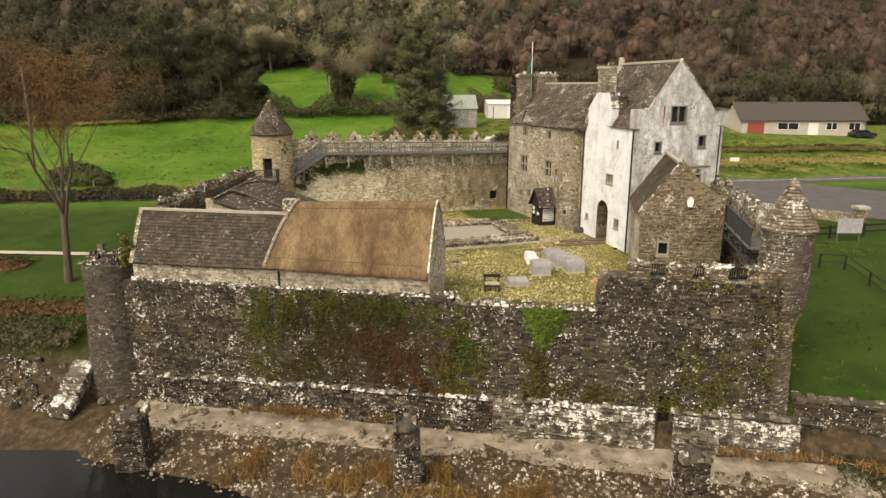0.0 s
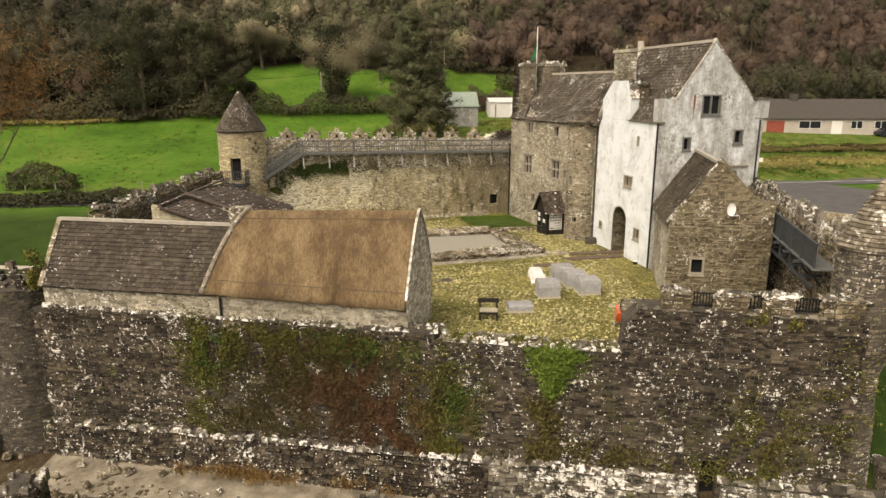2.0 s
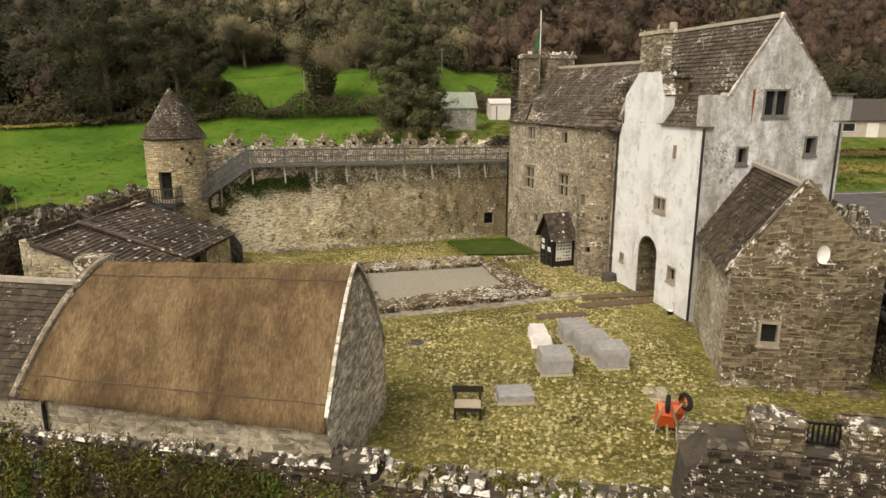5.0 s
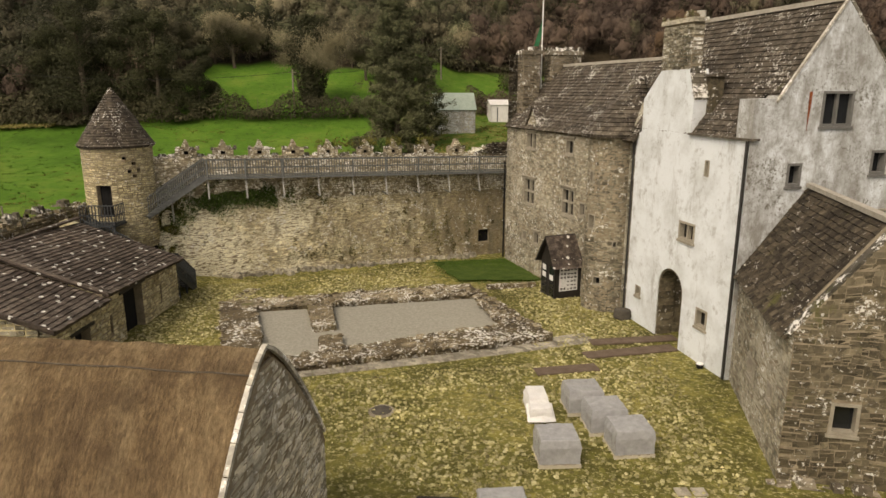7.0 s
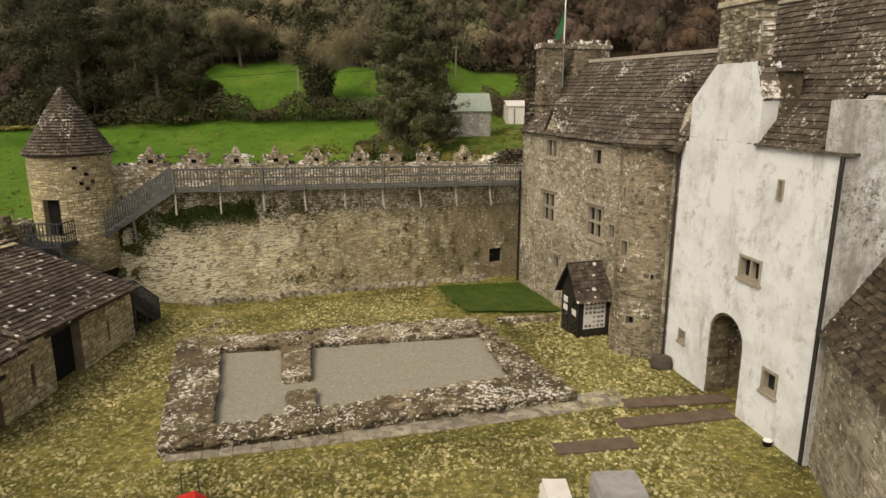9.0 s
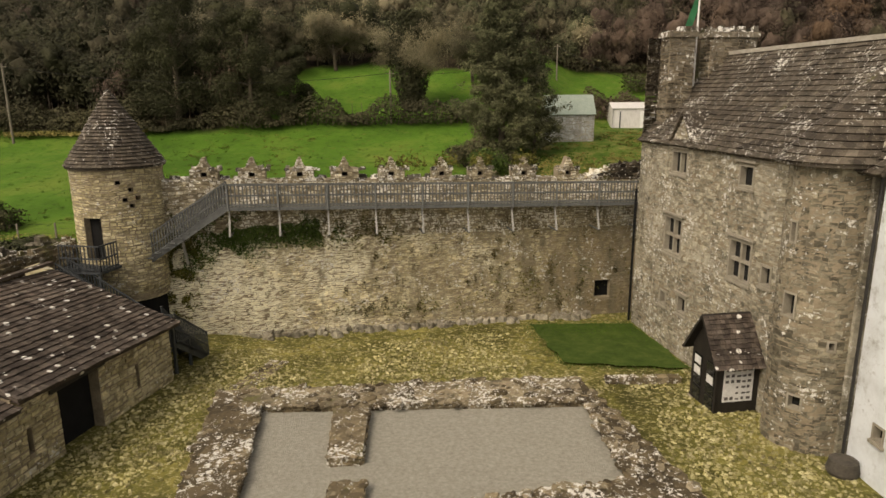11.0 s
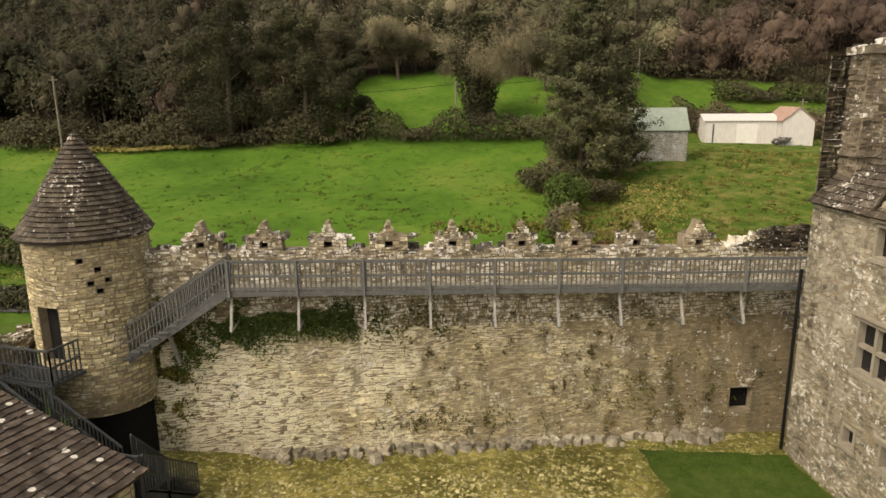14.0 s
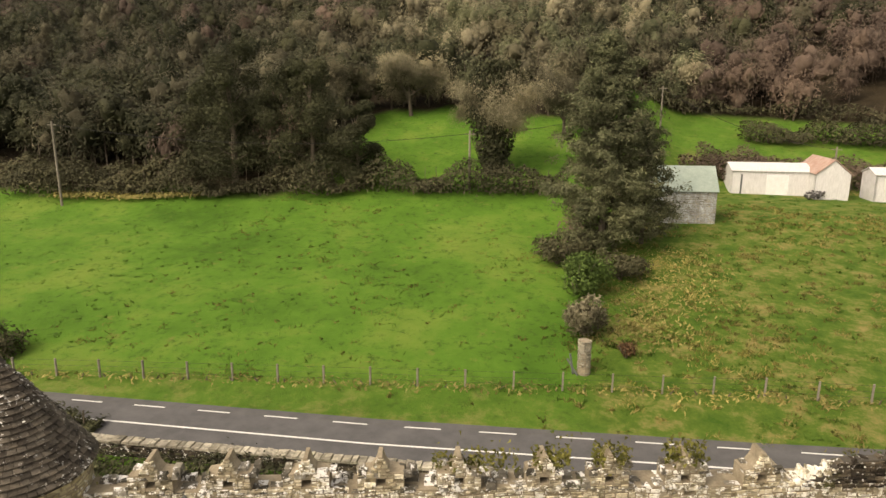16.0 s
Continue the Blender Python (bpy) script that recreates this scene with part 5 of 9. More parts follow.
part("ridge", Mesh().beam(tgt + HV * 0.1 + Vector((0, 0, 0.06)), tgt + HV * 13.2 + Vector((0, 0, 0.06)), 0.25, 0.16), "ridge_tile", house)
# gablet over the upper window
gp = [rng_at(2.6, 0.12, 8.1), rng_at(3.5, 0.12, 9.4), rng_at(4.4, 0.12, 8.1), rng_at(3.5, -1.15, 9.4), rng_at(2.6, -0.2, 8.25), rng_at(4.4, -0.2, 8.25)]
part("gablet_roof", Mesh().add(gp, [(0, 1, 3, 4), (1, 2, 5, 3)]), "slate_brown", house)
for a, b in ((2.6, 3.5), (3.5, 4.4)):
    part("coping", Mesh().beam(rng_at(a, 0.08, 8.12 if a < 3 else 9.4), rng_at(b, 0.08, 9.4 if a < 3 else 8.12), 0.1, 0.06), "slate_brown", house)
for k, (a, b) in enumerate(((0.6, 1.72), (2.45, 4.55))):
    cs = part("chimney", Mesh().prism([(a, 7.5), (b, 7.5), (b, 12.4), (a, 12.4)], end_at, -0.8, 0.02), "mortar", house, "tall stone chimney stack")
    for q, seed in ((end_at, 1), (flat(end_at(b, -0.8, 0), -HU, HV), 2), (flat(end_at(a, -0.8, 0), -HV, -HU), 3), (flat(end_at(b, 0, 0), HV, HU), 4)):
        L = (b - a) if seed < 3 else 0.8
        lay(q, lambda z: [(0, L)], 8.0, 12.4, "stone_stack", cs, (0.2, 0.5), (0.12, 0.22), proud=0.05, seed=240 + 5 * k + seed)
    part("chimney_cap", Mesh().prism([(a - 0.1, 12.4), (b + 0.1, 12.4), (b + 0.1, 12.62), (a - 0.1, 12.62)], end_at, -0.9, 0.1), "stone_stack", cs)
    top_stones(end_at, a, b, 12.64, -0.8, 0.0, "stone_lichen", cs, 250 + k, 0.2, 0.3)
    part("chimney_band", Mesh().prism([(a - 0.08, 9.5), (b + 0.08, 9.5), (b + 0.08, 9.65), (a - 0.08, 9.65)], end_at, -0.88, 0.08), "stone_stack", cs)
part("drainpipe", Mesh().tube([rng_at(-0.1, 0.08, 5.9), rng_at(-0.1, 0.08, -0.35)], [0.055, 0.055], 8), "iron_dark", house)
pole = thing("flagpole", "thin white flagpole with a furled green flag", "flagpole")
fp = end_at(2.05, -0.3, 0)
part("pole", Mesh().tube([(fp.x, fp.y, 8.5), (fp.x, fp.y, 15.6)], [0.05, 0.035], 8), "white_paint", pole)
part("flag", Mesh().add([(fp.x, fp.y, 14.6), (fp.x - 0.12, fp.y - 0.1, 14.2), (fp.x - 0.35, fp.y + 0.05, 13.4), (fp.x - 0.5, fp.y, 12.9), (fp.x - 0.2, fp.y + 0.1, 12.9), (fp.x - 0.02, fp.y, 13.6)], [(0, 1, 5), (1, 2, 5), (2, 3, 4), (2, 4, 5)]), "flag_cloth", pole)

# stair turret between the two ranges
SC = (10.70, 57.32)
stt = thing("stair_turret", "rounded grey stone stair turret with slit windows", "tower")
sh = []
s_at = curved(SC, 1.21, 3.3)
aim = lambda dx, dy: ((ang(dx, dy) - 3.3) % (2 * math.pi)) * 1.21
for dx, dy, z0, z1, w in ((-1.09, -0.5, 6.0, 6.65, 0.13), (-1.03, -0.61, 3.88, 4.62, 0.22), (-0.72, -0.96, 1.22, 1.68, 0.21), (-0.04, -1.2, 3.1, 3.44, 0.12)):
    c = aim(dx, dy)
    sh.append((c - w, c + w, z0, z1))
sw = part("wall", Mesh().ring([((*SC, z), 1.21) for z in [-0.9 + 0.5 * k for k in range(19)] + [8.3]], 40), "mortar", stt)
cut(sw, [hole(s_at, *h, d0=-0.5, d1=0.4) for h in sh])
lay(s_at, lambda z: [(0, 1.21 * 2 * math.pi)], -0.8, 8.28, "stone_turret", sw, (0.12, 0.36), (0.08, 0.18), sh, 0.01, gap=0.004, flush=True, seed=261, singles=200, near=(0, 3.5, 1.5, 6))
for h in sh:
    window(stt, s_at, *h, lights=1, d=-0.2, casing="ashlar", sill=False)
tr = part("roof", Mesh().ring([((*SC, 8.2), 1.55), ((*SC, 8.32), 1.55), ((11.9, 58.0, 10.9), 0.1)], 32), "slate_brown", stt)
m = Mesh()
rg = random.Random(263)
for r in range(14):
    f0, f1 = (r - 0.15) / 14, (r + 1) / 14
    nk = max(6, int(36 * (1 - r / 14.5)))
    for k in range(nk):
        p = []
        for f, lift in ((f1, 0.0), (f0, 0.05), (f0, 0.01)):
            for a in ((k + 0.03) / nk * 6.2832, (k + 0.97) / nk * 6.2832):
                R = 1.55 * (1 - f) + 0.1 * f + lift
                p.append((SC[0] + 1.28 * f + R * math.cos(a), SC[1] + 0.65 * f + R * math.sin(a), 8.32 + 2.58 * f + lift * 0.6))
        m.add(p, [(0, 1, 3, 2), (2, 3, 5, 4)])
so = part("slating", m, "slate_brown", tr, fix=False)
so["kind"] = "stuff"

# ---- annex ----
Q = Vector((11.95, 42.25, 0))
NU, NV = Vector((0.98, -0.2, 0)), Vector((0.2, 0.98, 0))
an_at, al_at = flat(Q, NU, -NV), flat(Q + NV * 7.6, -NV, -NU)
annex = thing("annex", "small brown stone annex with a mossy tiled roof", "house")
aw = [(1.08, 1.78, 1.5, 2.38)]
ow = part("wall", Mesh().prism([(0, -0.8), (4.75, -0.8), (4.75, 5.2), (3.85, 5.25), (2.13, 7.25), (0, 4.25)], an_at, -0.6, 0.0), "mortar", annex)
cut(ow, [hole(an_at, *h, d0=-0.35, d1=0.5) for h in aw])
lay(an_at, lambda z: [(0, 4.75)] if z < 4.2 else [((z - 4.25) * 0.71, 4.75 if z < 5.2 else 3.85 - (z - 5.25) * 0.86)], -0.5, 7.1, "stone_annex", ow, (0.16, 0.42), (0.1, 0.25), aw, 0.02, gap=0.008, flush=True, seed=271, singles=200, near=(0, 4.7, 1, 5))
window(annex, an_at, *aw[0], lights=1, casing="ashlar", hood=False)
lw = [(0.35, 1.15, -0.2, 1.6), (3.5, 4.45, 1.3, 2.0), (5.9, 6.45, 1.55, 2.15)]
top_stones(an_at, -0.35, 4.9, 0.0, 0.05, 0.4, "stone_stack", annex, 273, 0.28, 0.4, "plinth_stone")
lo = part("wall", Mesh().prism([(0.0, -0.8), (7.0, -0.8), (7.0, 4.15), (0, 4.15)], al_at, -0.6, 0.0), "mortar", annex)
cut(lo, [hole(al_at, *h, d0=-0.35, d1=0.5) for h in lw])
lay(al_at, lambda z: [(0, 7.58)], -0.5, 4.15, "stone_grey", lo, (0.14, 0.42), (0.08, 0.18), lw, 0.014, gap=0.006, flush=True, seed=272, singles=120, near=(1, 7, 0, 4))
part("door", Mesh().prism([(0.38, -0.3), (1.12, -0.3), (1.12, 1.57), (0.38, 1.57)], al_at, -0.3, -0.22), "timber_grey", annex, "weathered grey plank door")
for h in lw[1:]:
    window(annex, al_at, *h, lights=2 if h[0] < 4 else 1, casing="ashlar")
part("wall", Mesh().prism([(0, -0.8), (7.6, -0.8), (7.6, 5.0), (0, 5.0)], flat(Q + NU * 4.75, NV, NU), -0.5, 0.0), "stone_annex", annex)
tgt = Q + NU * 2.13 + Vector((0, 0, 7.0))
for o, sgn in ((Q - NU * 0.22 + Vector((0, 0, 3.95)), 1), (Q + NU * 4.3 + Vector((0, 0, 4.8)), -1)):
    up = tgt - o
    run = up.length
    up.normalize()
    nrm = NV.cross(up)
    nrm = nrm if nrm.z > 0 else -nrm
    at = pitch(o + NV * 0.3, NV, up, nrm)
    rf = part("roof", Mesh().prism([(0, 0), (7.4, 0), (7.4, run), (0, run)], at, -0.1, 0.0), "slate_annex", annex)
    slates(at, 7.4, run, "slate_annex", rf, seed=281 + sgn, row=0.2, size=(0.15, 0.28), singles=250 if sgn == 1 else 0, near=(0, 7, 0, 4))
part("ridge", Mesh().beam(tgt + NV * 0.2 + Vector((0, 0, 0.06)), tgt + NV * 7.6 + Vector((0, 0, 0.06)), 0.25, 0.14), "ridge_tile", annex)
for a, b in (((-0.12, 4.15), (2.13, 7.3)), ((2.13, 7.3), (3.9, 5.28)), ((3.85, 5.25), (4.85, 5.2))):
    part("coping", Mesh().beam(an_at(a[0], -0.15, a[1]), an_at(b[0], -0.12, b[1]), 0.28, 0.08), "stone_lichen" if a[0] < 2 else "stone_annex", annex)
dish = thing("satellite_dish", "white satellite dish on the annex gable", "dish")
dc = an_at(2.72, 0.28, 4.9)
part("bowl", Mesh().add([tuple(dc + NU * 0.2 * r * math.cos(a) + Vector((0, 0, 0.32 * r * math.sin(a))) + NV * 0.09 * (1 - r * r)) for r in (0.35, 0.7, 1.0) for a in [k * math.pi / 8 for k in range(16)]],
     [(j * 16 + i, j * 16 + (i + 1) % 16, (j + 1) * 16 + (i + 1) % 16, (j + 1) * 16 + i) for j in range(2) for i in range(16)] + [tuple(range(16))]), "white_paint", dish)
part("arm", Mesh().beam(dc + NV * 0.1, an_at(2.72, 0.0, 4.7), 0.05), "iron_dark", dish)
part("receiver_arm", Mesh().beam(dc - Vector((0, 0, 0.3)), dc - NV * 0.3 + NU * 0.3 - Vector((0, 0, 0.22)), 0.03), "white_paint", dish)

# ---- cottages by the lake wall ----
K0 = Vector((-0.7, 35.02, 0))
KU, KV = Vector((-0.9866, 0.1632, 0)), Vector((0.1632, 0.9866, 0))
KW, KL = 5.3, 8.15
cot_at = flat(K0, KU, -KV)
thatched = thing("thatched_cottage", "stone cottage with a brown thatched roof", "cottage")
eave = lambda s: 2.04 + 0.029 * s
top = lambda s: 5.45 - 0.03 * s
kw = part("wall", Mesh().prism([(0, -0.4), (KL, -0.4), (KL, eave(KL)), (0, eave(0))], cot_at, -0.5, 0.0), "stone_pale", thatched)
lay(cot_at, lambda z: [(0, KL)], 0.7, 2.2, "stone_pale", kw, (0.3, 0.7), (0.16, 0.26), proud=0.012, seed=301, singles=60, near=(0, 8, 0, 3))
part("wall", Mesh().prism([(0, -0.4), (KL, -0.4), (KL, eave(KL)), (0, eave(0))], flat(K0 + KV * KW, KU, KV), -0.5, 0.0), "stone_pale", thatched)
g_at = flat(K0, KV, -KU)
thatch_line = lambda off: top(0) - (top(0) - eave(0) + 0.1) * (0.75 * (2 * abs(off) / (KW + 0.44)) ** 1.55 + 0.5 * abs(off) / (KW + 0.44))
gpoly = [(0, -0.4), (KW, -0.4)] + [(KW / 2 + f * KW / 2, thatch_line(f * KW / 2) - 0.02) for f in (1, 0.85, 0.7, 0.55, 0.4, 0.25, 0.1, -0.1, -0.25, -0.4, -0.55, -0.7, -0.85, -1)]
gg = part("wall", Mesh().prism(gpoly, g_at, -0.45, 0.0), "mortar", thatched)
lay(g_at, lambda z: [(0, KW)] if z < 2.05 else [((z - 2.02) ** 1.25 * 0.56, KW - (z - 2.02) ** 1.25 * 0.56)], -0.2, 5.2, "stone_gable", gg, (0.14, 0.42), (0.09, 0.22), proud=0.012, gap=0.008, flush=True, seed=302, singles=150, near=(0, 6, 0, 5.4))
for k in range(16):
    a, b = (-1 + k / 8) * (KW / 2 + 0.05), (-1 + (k + 0.97) / 8) * (KW / 2 + 0.05)
    part("coping", Mesh().beam(g_at(KW / 2 + a, -0.02, thatch_line(a) + 0.16), g_at(KW / 2 + b, -0.02, thatch_line(b) + 0.16), 0.1, 0.08), "stone_coping", thatched)


def thatch_roof():
    m = Mesh()
    ns, nr = 80, 34
    prof = []
    for j in range(nr + 1):
        f = j / nr * 2 - 1
        a = abs(f)
        off = f * (KW / 2 + 0.22)
        drop = (a ** 1.55 * 0.75 + a * 0.25)
        prof.append((off, drop))
    for i in range(ns + 1):
        for j, (off, drop) in enumerate(prof):
            s = 0.06 + (7.7 + 0.85 * abs(off) / (KW / 2)) * i / ns
            h = top(s) - 0.05 - (top(s) - eave(s) + 0.1) * drop
            rib = 0.04 * noise.noise((s * 2.2, off * 0.5, 1.0)) + 0.02 * noise.noise((s * 7, off * 0.9, 2.0)) + 0.05 * math.exp(-((s * 0.55 % 1 - 0.5) * 7) ** 2) * 0.5
            p = K0 + KU * s + KV * (KW / 2 + off)
            m.v.append((p.x, p.y, h + rib + 0.16))
    n = nr + 1
    for i in range(ns):
        for j in range(nr):
            a = i * n + j
            m.f.append((a, a + 1, a + n + 1, a + n))
    ob = part("thatch", m, "thatch", thatched, smooth=True)
    mod = ob.modifiers.new("thick", "SOLIDIFY")
    mod.thickness, mod.offset = 0.22, -1
    rg = random.Random(305)
    st = Mesh()
    for _ in range(5000):
        s, f = rg.uniform(0.4, KL), rg.uniform(0.02, 0.98)
        i, j = int((s - 0.06) / (KL + 0.01) * ns), int(f * nr)
        if not (0 <= i < ns and 0 <= j < nr):
            continue
        p, q = Vector(m.v[i * n + j]), Vector(m.v[i * n + j + 1])
        p = p + KU * rg.uniform(0, 0.1)
        d = (q - p).normalized() * (1 if f < 0.5 else -1)
        w = KU * 0.012
        lift = Vector((0, 0, rg.uniform(0.01, 0.03)))
        L = rg.uniform(0.12, 0.3)
        st.add([p + lift * 0.2 + w, p + lift * 0.2 - w, p - d * L + lift], [(0, 1, 2)])
    part("verge_roll", Mesh().tube([Vector(m.v[ns * n + j]) + Vector((0, 0, 0.05)) for j in range(nr + 1)], [0.11] * (nr + 1), 7), "stone_stack", thatched, "pale rolled verge of the thatch")
    so = part("straw", st, "thatch", thatched, fix=False)
    so["kind"] = "stuff"
    for f in (0.08, 0.42):
        for fs in (0, 1):
            j = int((f if fs == 0 else 1 - f) * nr)
            part("scallop_rod", Mesh().tube([Vector(m.v[i * n + j]) + Vector((0, 0, 0.015)) for i in range(0, ns + 1, 4)], [0.018] * len(range(0, ns + 1, 4)), 5), "bark", thatched)


thatch_roof()
slated = thing("slated_cottage", "low stone cottage with a mossy slate roof", "cottage")
s0, s1 = KL - 0.1, 16.4
part("wall", Mesh().prism([(s0, -0.4), (s1, -0.4), (s1, 2.2), (s0, 2.2)], cot_at, -0.5, -0.1), "stone_pale", slated)
lay(flat(K0 + KV * 0.1, KU, -KV), lambda z: [(s0, s1)], 0.7, 2.1, "stone_grey", slated, (0.2, 0.5), (0.12, 0.2), proud=0.03, seed=311)
part("wall", Mesh().prism([(s0, -0.4), (s1, -0.4), (s1, 2.15), (s0, 2.15)], flat(K0 + KV * KW, KU, KV), -0.5, 0.0), "stone_grey", slated)
for s in (s0 + 0.02, s1 - 0.4):
    part("wall", Mesh().prism([(0.1, -0.4), (KW, -0.4), (KW, 2.15), (KW / 2, 4.5), (0.1, 2.15)], flat(K0 + KU * (s + 0.4), KV, KU), -0.4, 0.0), "stone_ruin", slated)
for sg in (0, 1):
    o = K0 + KU * s0 + KV * (-0.05 if sg == 0 else KW + 0.1) + Vector((0, 0, 2.2))
    tg = K0 + KU * s0 + KV * KW / 2 + Vector((0, 0, 4.58))
    up = tg - o
    run = up.length
    up.normalize()
    nrm = KU.cross(up)
    nrm = nrm if nrm.z > 0 else -nrm
    at = pitch(o, KU, up, nrm)
    rf = part("roof", Mesh().prism([(0, 0), (s1 - s0, 0), (s1 - s0 + 0.9, run), (0, run)], at, -0.12, 0.0), "slate_cottage", slated)
    slates(at, s1 - s0, run, "slate_cottage", rf, seed=321 + sg, row=0.22, size=(0.18, 0.38), singles=250 if sg == 0 else 0, near=(0, 8, 0, 4), side=lambda z: (0, s1 - s0 + 0.9 * z / run))
part("ridge", Mesh().beam(K0 + KU * (s0 + 0.1) + KV * KW / 2 + Vector((0, 0, 4.64)), K0 + KU * (s1 + 0.9) + KV * KW / 2 + Vector((0, 0, 4.64)), 0.25, 0.13), "ridge_tile", slated)
part("coping", Mesh().beam(K0 + KU * (s1 - 0.05) + KV * -0.1 + Vector((0, 0, 2.2)), K0 + KU * (s1 + 0.85) + KV * KW / 2 + Vector((0, 0, 4.66)), 0.2, 0.1), "stone_ruin", slated)
part("drainpipe", Mesh().tube([cot_at(s0 - 0.1, 0.08, 2.2), cot_at(s0 - 0.1, 0.08, 0.95)], [0.05, 0.05], 8), "iron_dark", slated)
stack = part("chimney", Mesh().slab(-0.45, 0.45, -0.35, 0.35, 0, 1), "stone_ruin", slated)
cp = K0 + KU * (s0 + 0.2) + KV * (KW / 2 + 0.3)
stack.data.transform(Matrix.Translation((cp.x, cp.y, 4.4)))

# ---- stable range by the west wall ----
shed = thing("stable_range", "low stone stable with a lichened slate roof", "shed")
sx = -10.68
sa = flat((sx, 47.3), (0, 1), (1, 0))
sholes = [(1.3, 2.3, -0.4, 1.5), (4.95, 6.6, -0.5, 1.98), (3.75, 3.92, 0.65, 1.4), (8.3, 8.45, 0.55, 1.35)]
shw = part("wall", Mesh().prism([(0, -0.8), (10.3, -0.8), (10.3, 2.05), (3.4, 2.42), (3.4, 2.2), (0, 2.25)], sa, -0.5, 0.0), "mortar", shed)
cut(shw, [hole(sa, *h, d0=-0.8, d1=0.5) for h in sholes])
lay(sa, lambda z: [(0, 10.3)], -0.5, 2.2, "stone_tan", shw, (0.2, 0.5), (0.12, 0.22), sholes, 0.04, seed=331, singles=200, near=(0, 10.3, 0, 2.2))
# No door leaves: near-black sheets stand for the shade inside the doorways.
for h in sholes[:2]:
    part("door", Mesh().prism([(h[0], h[2]), (h[1], h[2]), (h[1], h[3]), (h[0], h[3])], sa, -0.42, -0.36), "opening_shade", shed, "near-black sheet for the shaded inside of the doorway")
    part("lintel", Mesh().prism([(h[0] - 0.3, h[3]), (h[1] + 0.3, h[3]), (h[1] + 0.3, h[3] + 0.14), (h[0] - 0.3, h[3] + 0.14)], sa, -0.3, 0.05), "timber_dark", shed)
# Near-black sheets close the slits, painted as the shade within.
for h in sholes[2:]:
    part("slit", Mesh().prism([(h[0], h[2]), (h[1], h[2]), (h[1], h[3]), (h[0], h[3])], sa, -0.42, -0.36), "opening_shade", shed)
for y, t2 in ((47.3, 4.0), (57.6, 4.0)):
    ga = flat((sx, y), (-1, 0), (0, -1))
    part("wall", Mesh().prism([(0.3, -0.8), (5.4, -0.8), (5.4, 4.05), (0.3, 2.15)], ga, -0.4, 0.0 if y < 50 else 0.3), "stone_tan", shed)
    if y < 50:
        lay(ga, lambda z: [(max(0.0, (z - 2.1) * 2.7), 5.4)], 0.0, 4.0, "stone_grey", shed, (0.2, 0.5), (0.12, 0.2), seed=333)
for y0, y1, za, zb, seed in ((47.1, 50.75, 2.2, 3.95, 341), (50.75, 57.95, 2.42, 4.2, 342)):
    far = 0.0 if seed == 341 else -0.35
    o = Vector((sx + 0.28, y0, za))
    uu = Vector((0, y1 - y0, far)).normalized()
    up = (Vector((-15.5, y0, zb)) - o)
    run = up.length
    up.normalize()
    nrm = uu.cross(up)
    nrm = nrm if nrm.z > 0 else -nrm
    at = pitch(o, uu, up, nrm)
    rf = part("roof", Mesh().prism([(0, 0), (y1 - y0, 0), (y1 - y0, run), (0, run)], at, -0.14, 0.0), "slate_shed", shed)
    slates(at, y1 - y0, run, "slate_shed", rf, seed=seed, row=0.24, size=(0.2, 0.36), singles=150, near=(0, 8, 0, 4))
    part("barge", Mesh().beam(at(-0.03, 0.03, 0), at(-0.03, 0.03, run), 0.1, 0.1), "slate_shed", shed)
part("ridge", Mesh().beam((-15.5, 47.1, 4.08), (-15.5, 57.9, 4.1), 0.26, 0.1), "slate_shed", shed)

wl = thing("wall_west", "rubble west bawn wall with broken crenellations", "wall", kind="structure")
WA, WB = Vector((-17.6, 45.0, 0)), Vector((-16.35, 60.3, 0))
wu = (WB - WA).normalized()
wl_at = flat(WA, wu, (wu.y, -wu.x))
WL = (WB - WA).length
part("core", Mesh().prism([(0, -5), (WL, -5), (WL, 4.3), (0, 3.9)], wl_at, -0.9, 0.0), "stone_ruin", wl)
lay(wl_at, lambda z: [(0, WL)], 0.0, 4.1, "stone_ruin", wl, (0.2, 0.5), (0.12, 0.22), proud=0.05, seed=351)
lay(flat(wl_at(0, -0.9, 0), wu, (-wu.y, wu.x)), lambda z: [(0, WL)], -3.0, 4.1, "stone_ruin", wl, (0.2, 0.5), (0.12, 0.22), proud=0.05, seed=352)
top_stones(wl_at, 0, WL, lambda s: 3.95 + 0.02 * s + (0.35 if (s % 1.9) < 1.0 else 0.0), -0.85, 0.0, "stone_plinth", wl, 353, 0.25, 0.35)
top_stones(wl_at, 0, WL, lambda s: 3.85 + 0.02 * s, -0.9, 0.02, "stone_ruin", wl, 354, 0.3, 0.4)

we = thing("wall_east", "rubble east bawn wall sloping to the turret", "wall", kind="structure")
EA, EB = Vector((16.3, 34.0, 0)), Vector((19.2, 50.2, 0))
eu = (EB - EA).normalized()
we_at = flat(EA, eu, (-eu.y, eu.x))
EL = (EB - EA).length
part("core", Mesh().prism([(0, -5), (EL, -5), (EL, 4.85), (0, 4.6)], we_at, -0.9, 0.0), "stone_ruin", we)
lay(we_at, lambda z: [(0, EL)], 0.0, 4.6, "stone_ruin", we, (0.2, 0.5), (0.12, 0.22), proud=0.05, seed=361)
lay(flat(we_at(0, -0.9, 0), eu, (eu.y, -eu.x)), lambda z: [(0, EL)], -3.0, 4.6, "stone_ruin", we, (0.2, 0.5), (0.12, 0.22), proud=0.05, seed=362)
top_stones(we_at, 0.6, EL, lambda s: 4.55 + 0.018 * s, -0.9, 0.0, "stone_plinth", we, 363, 0.5, 0.4)
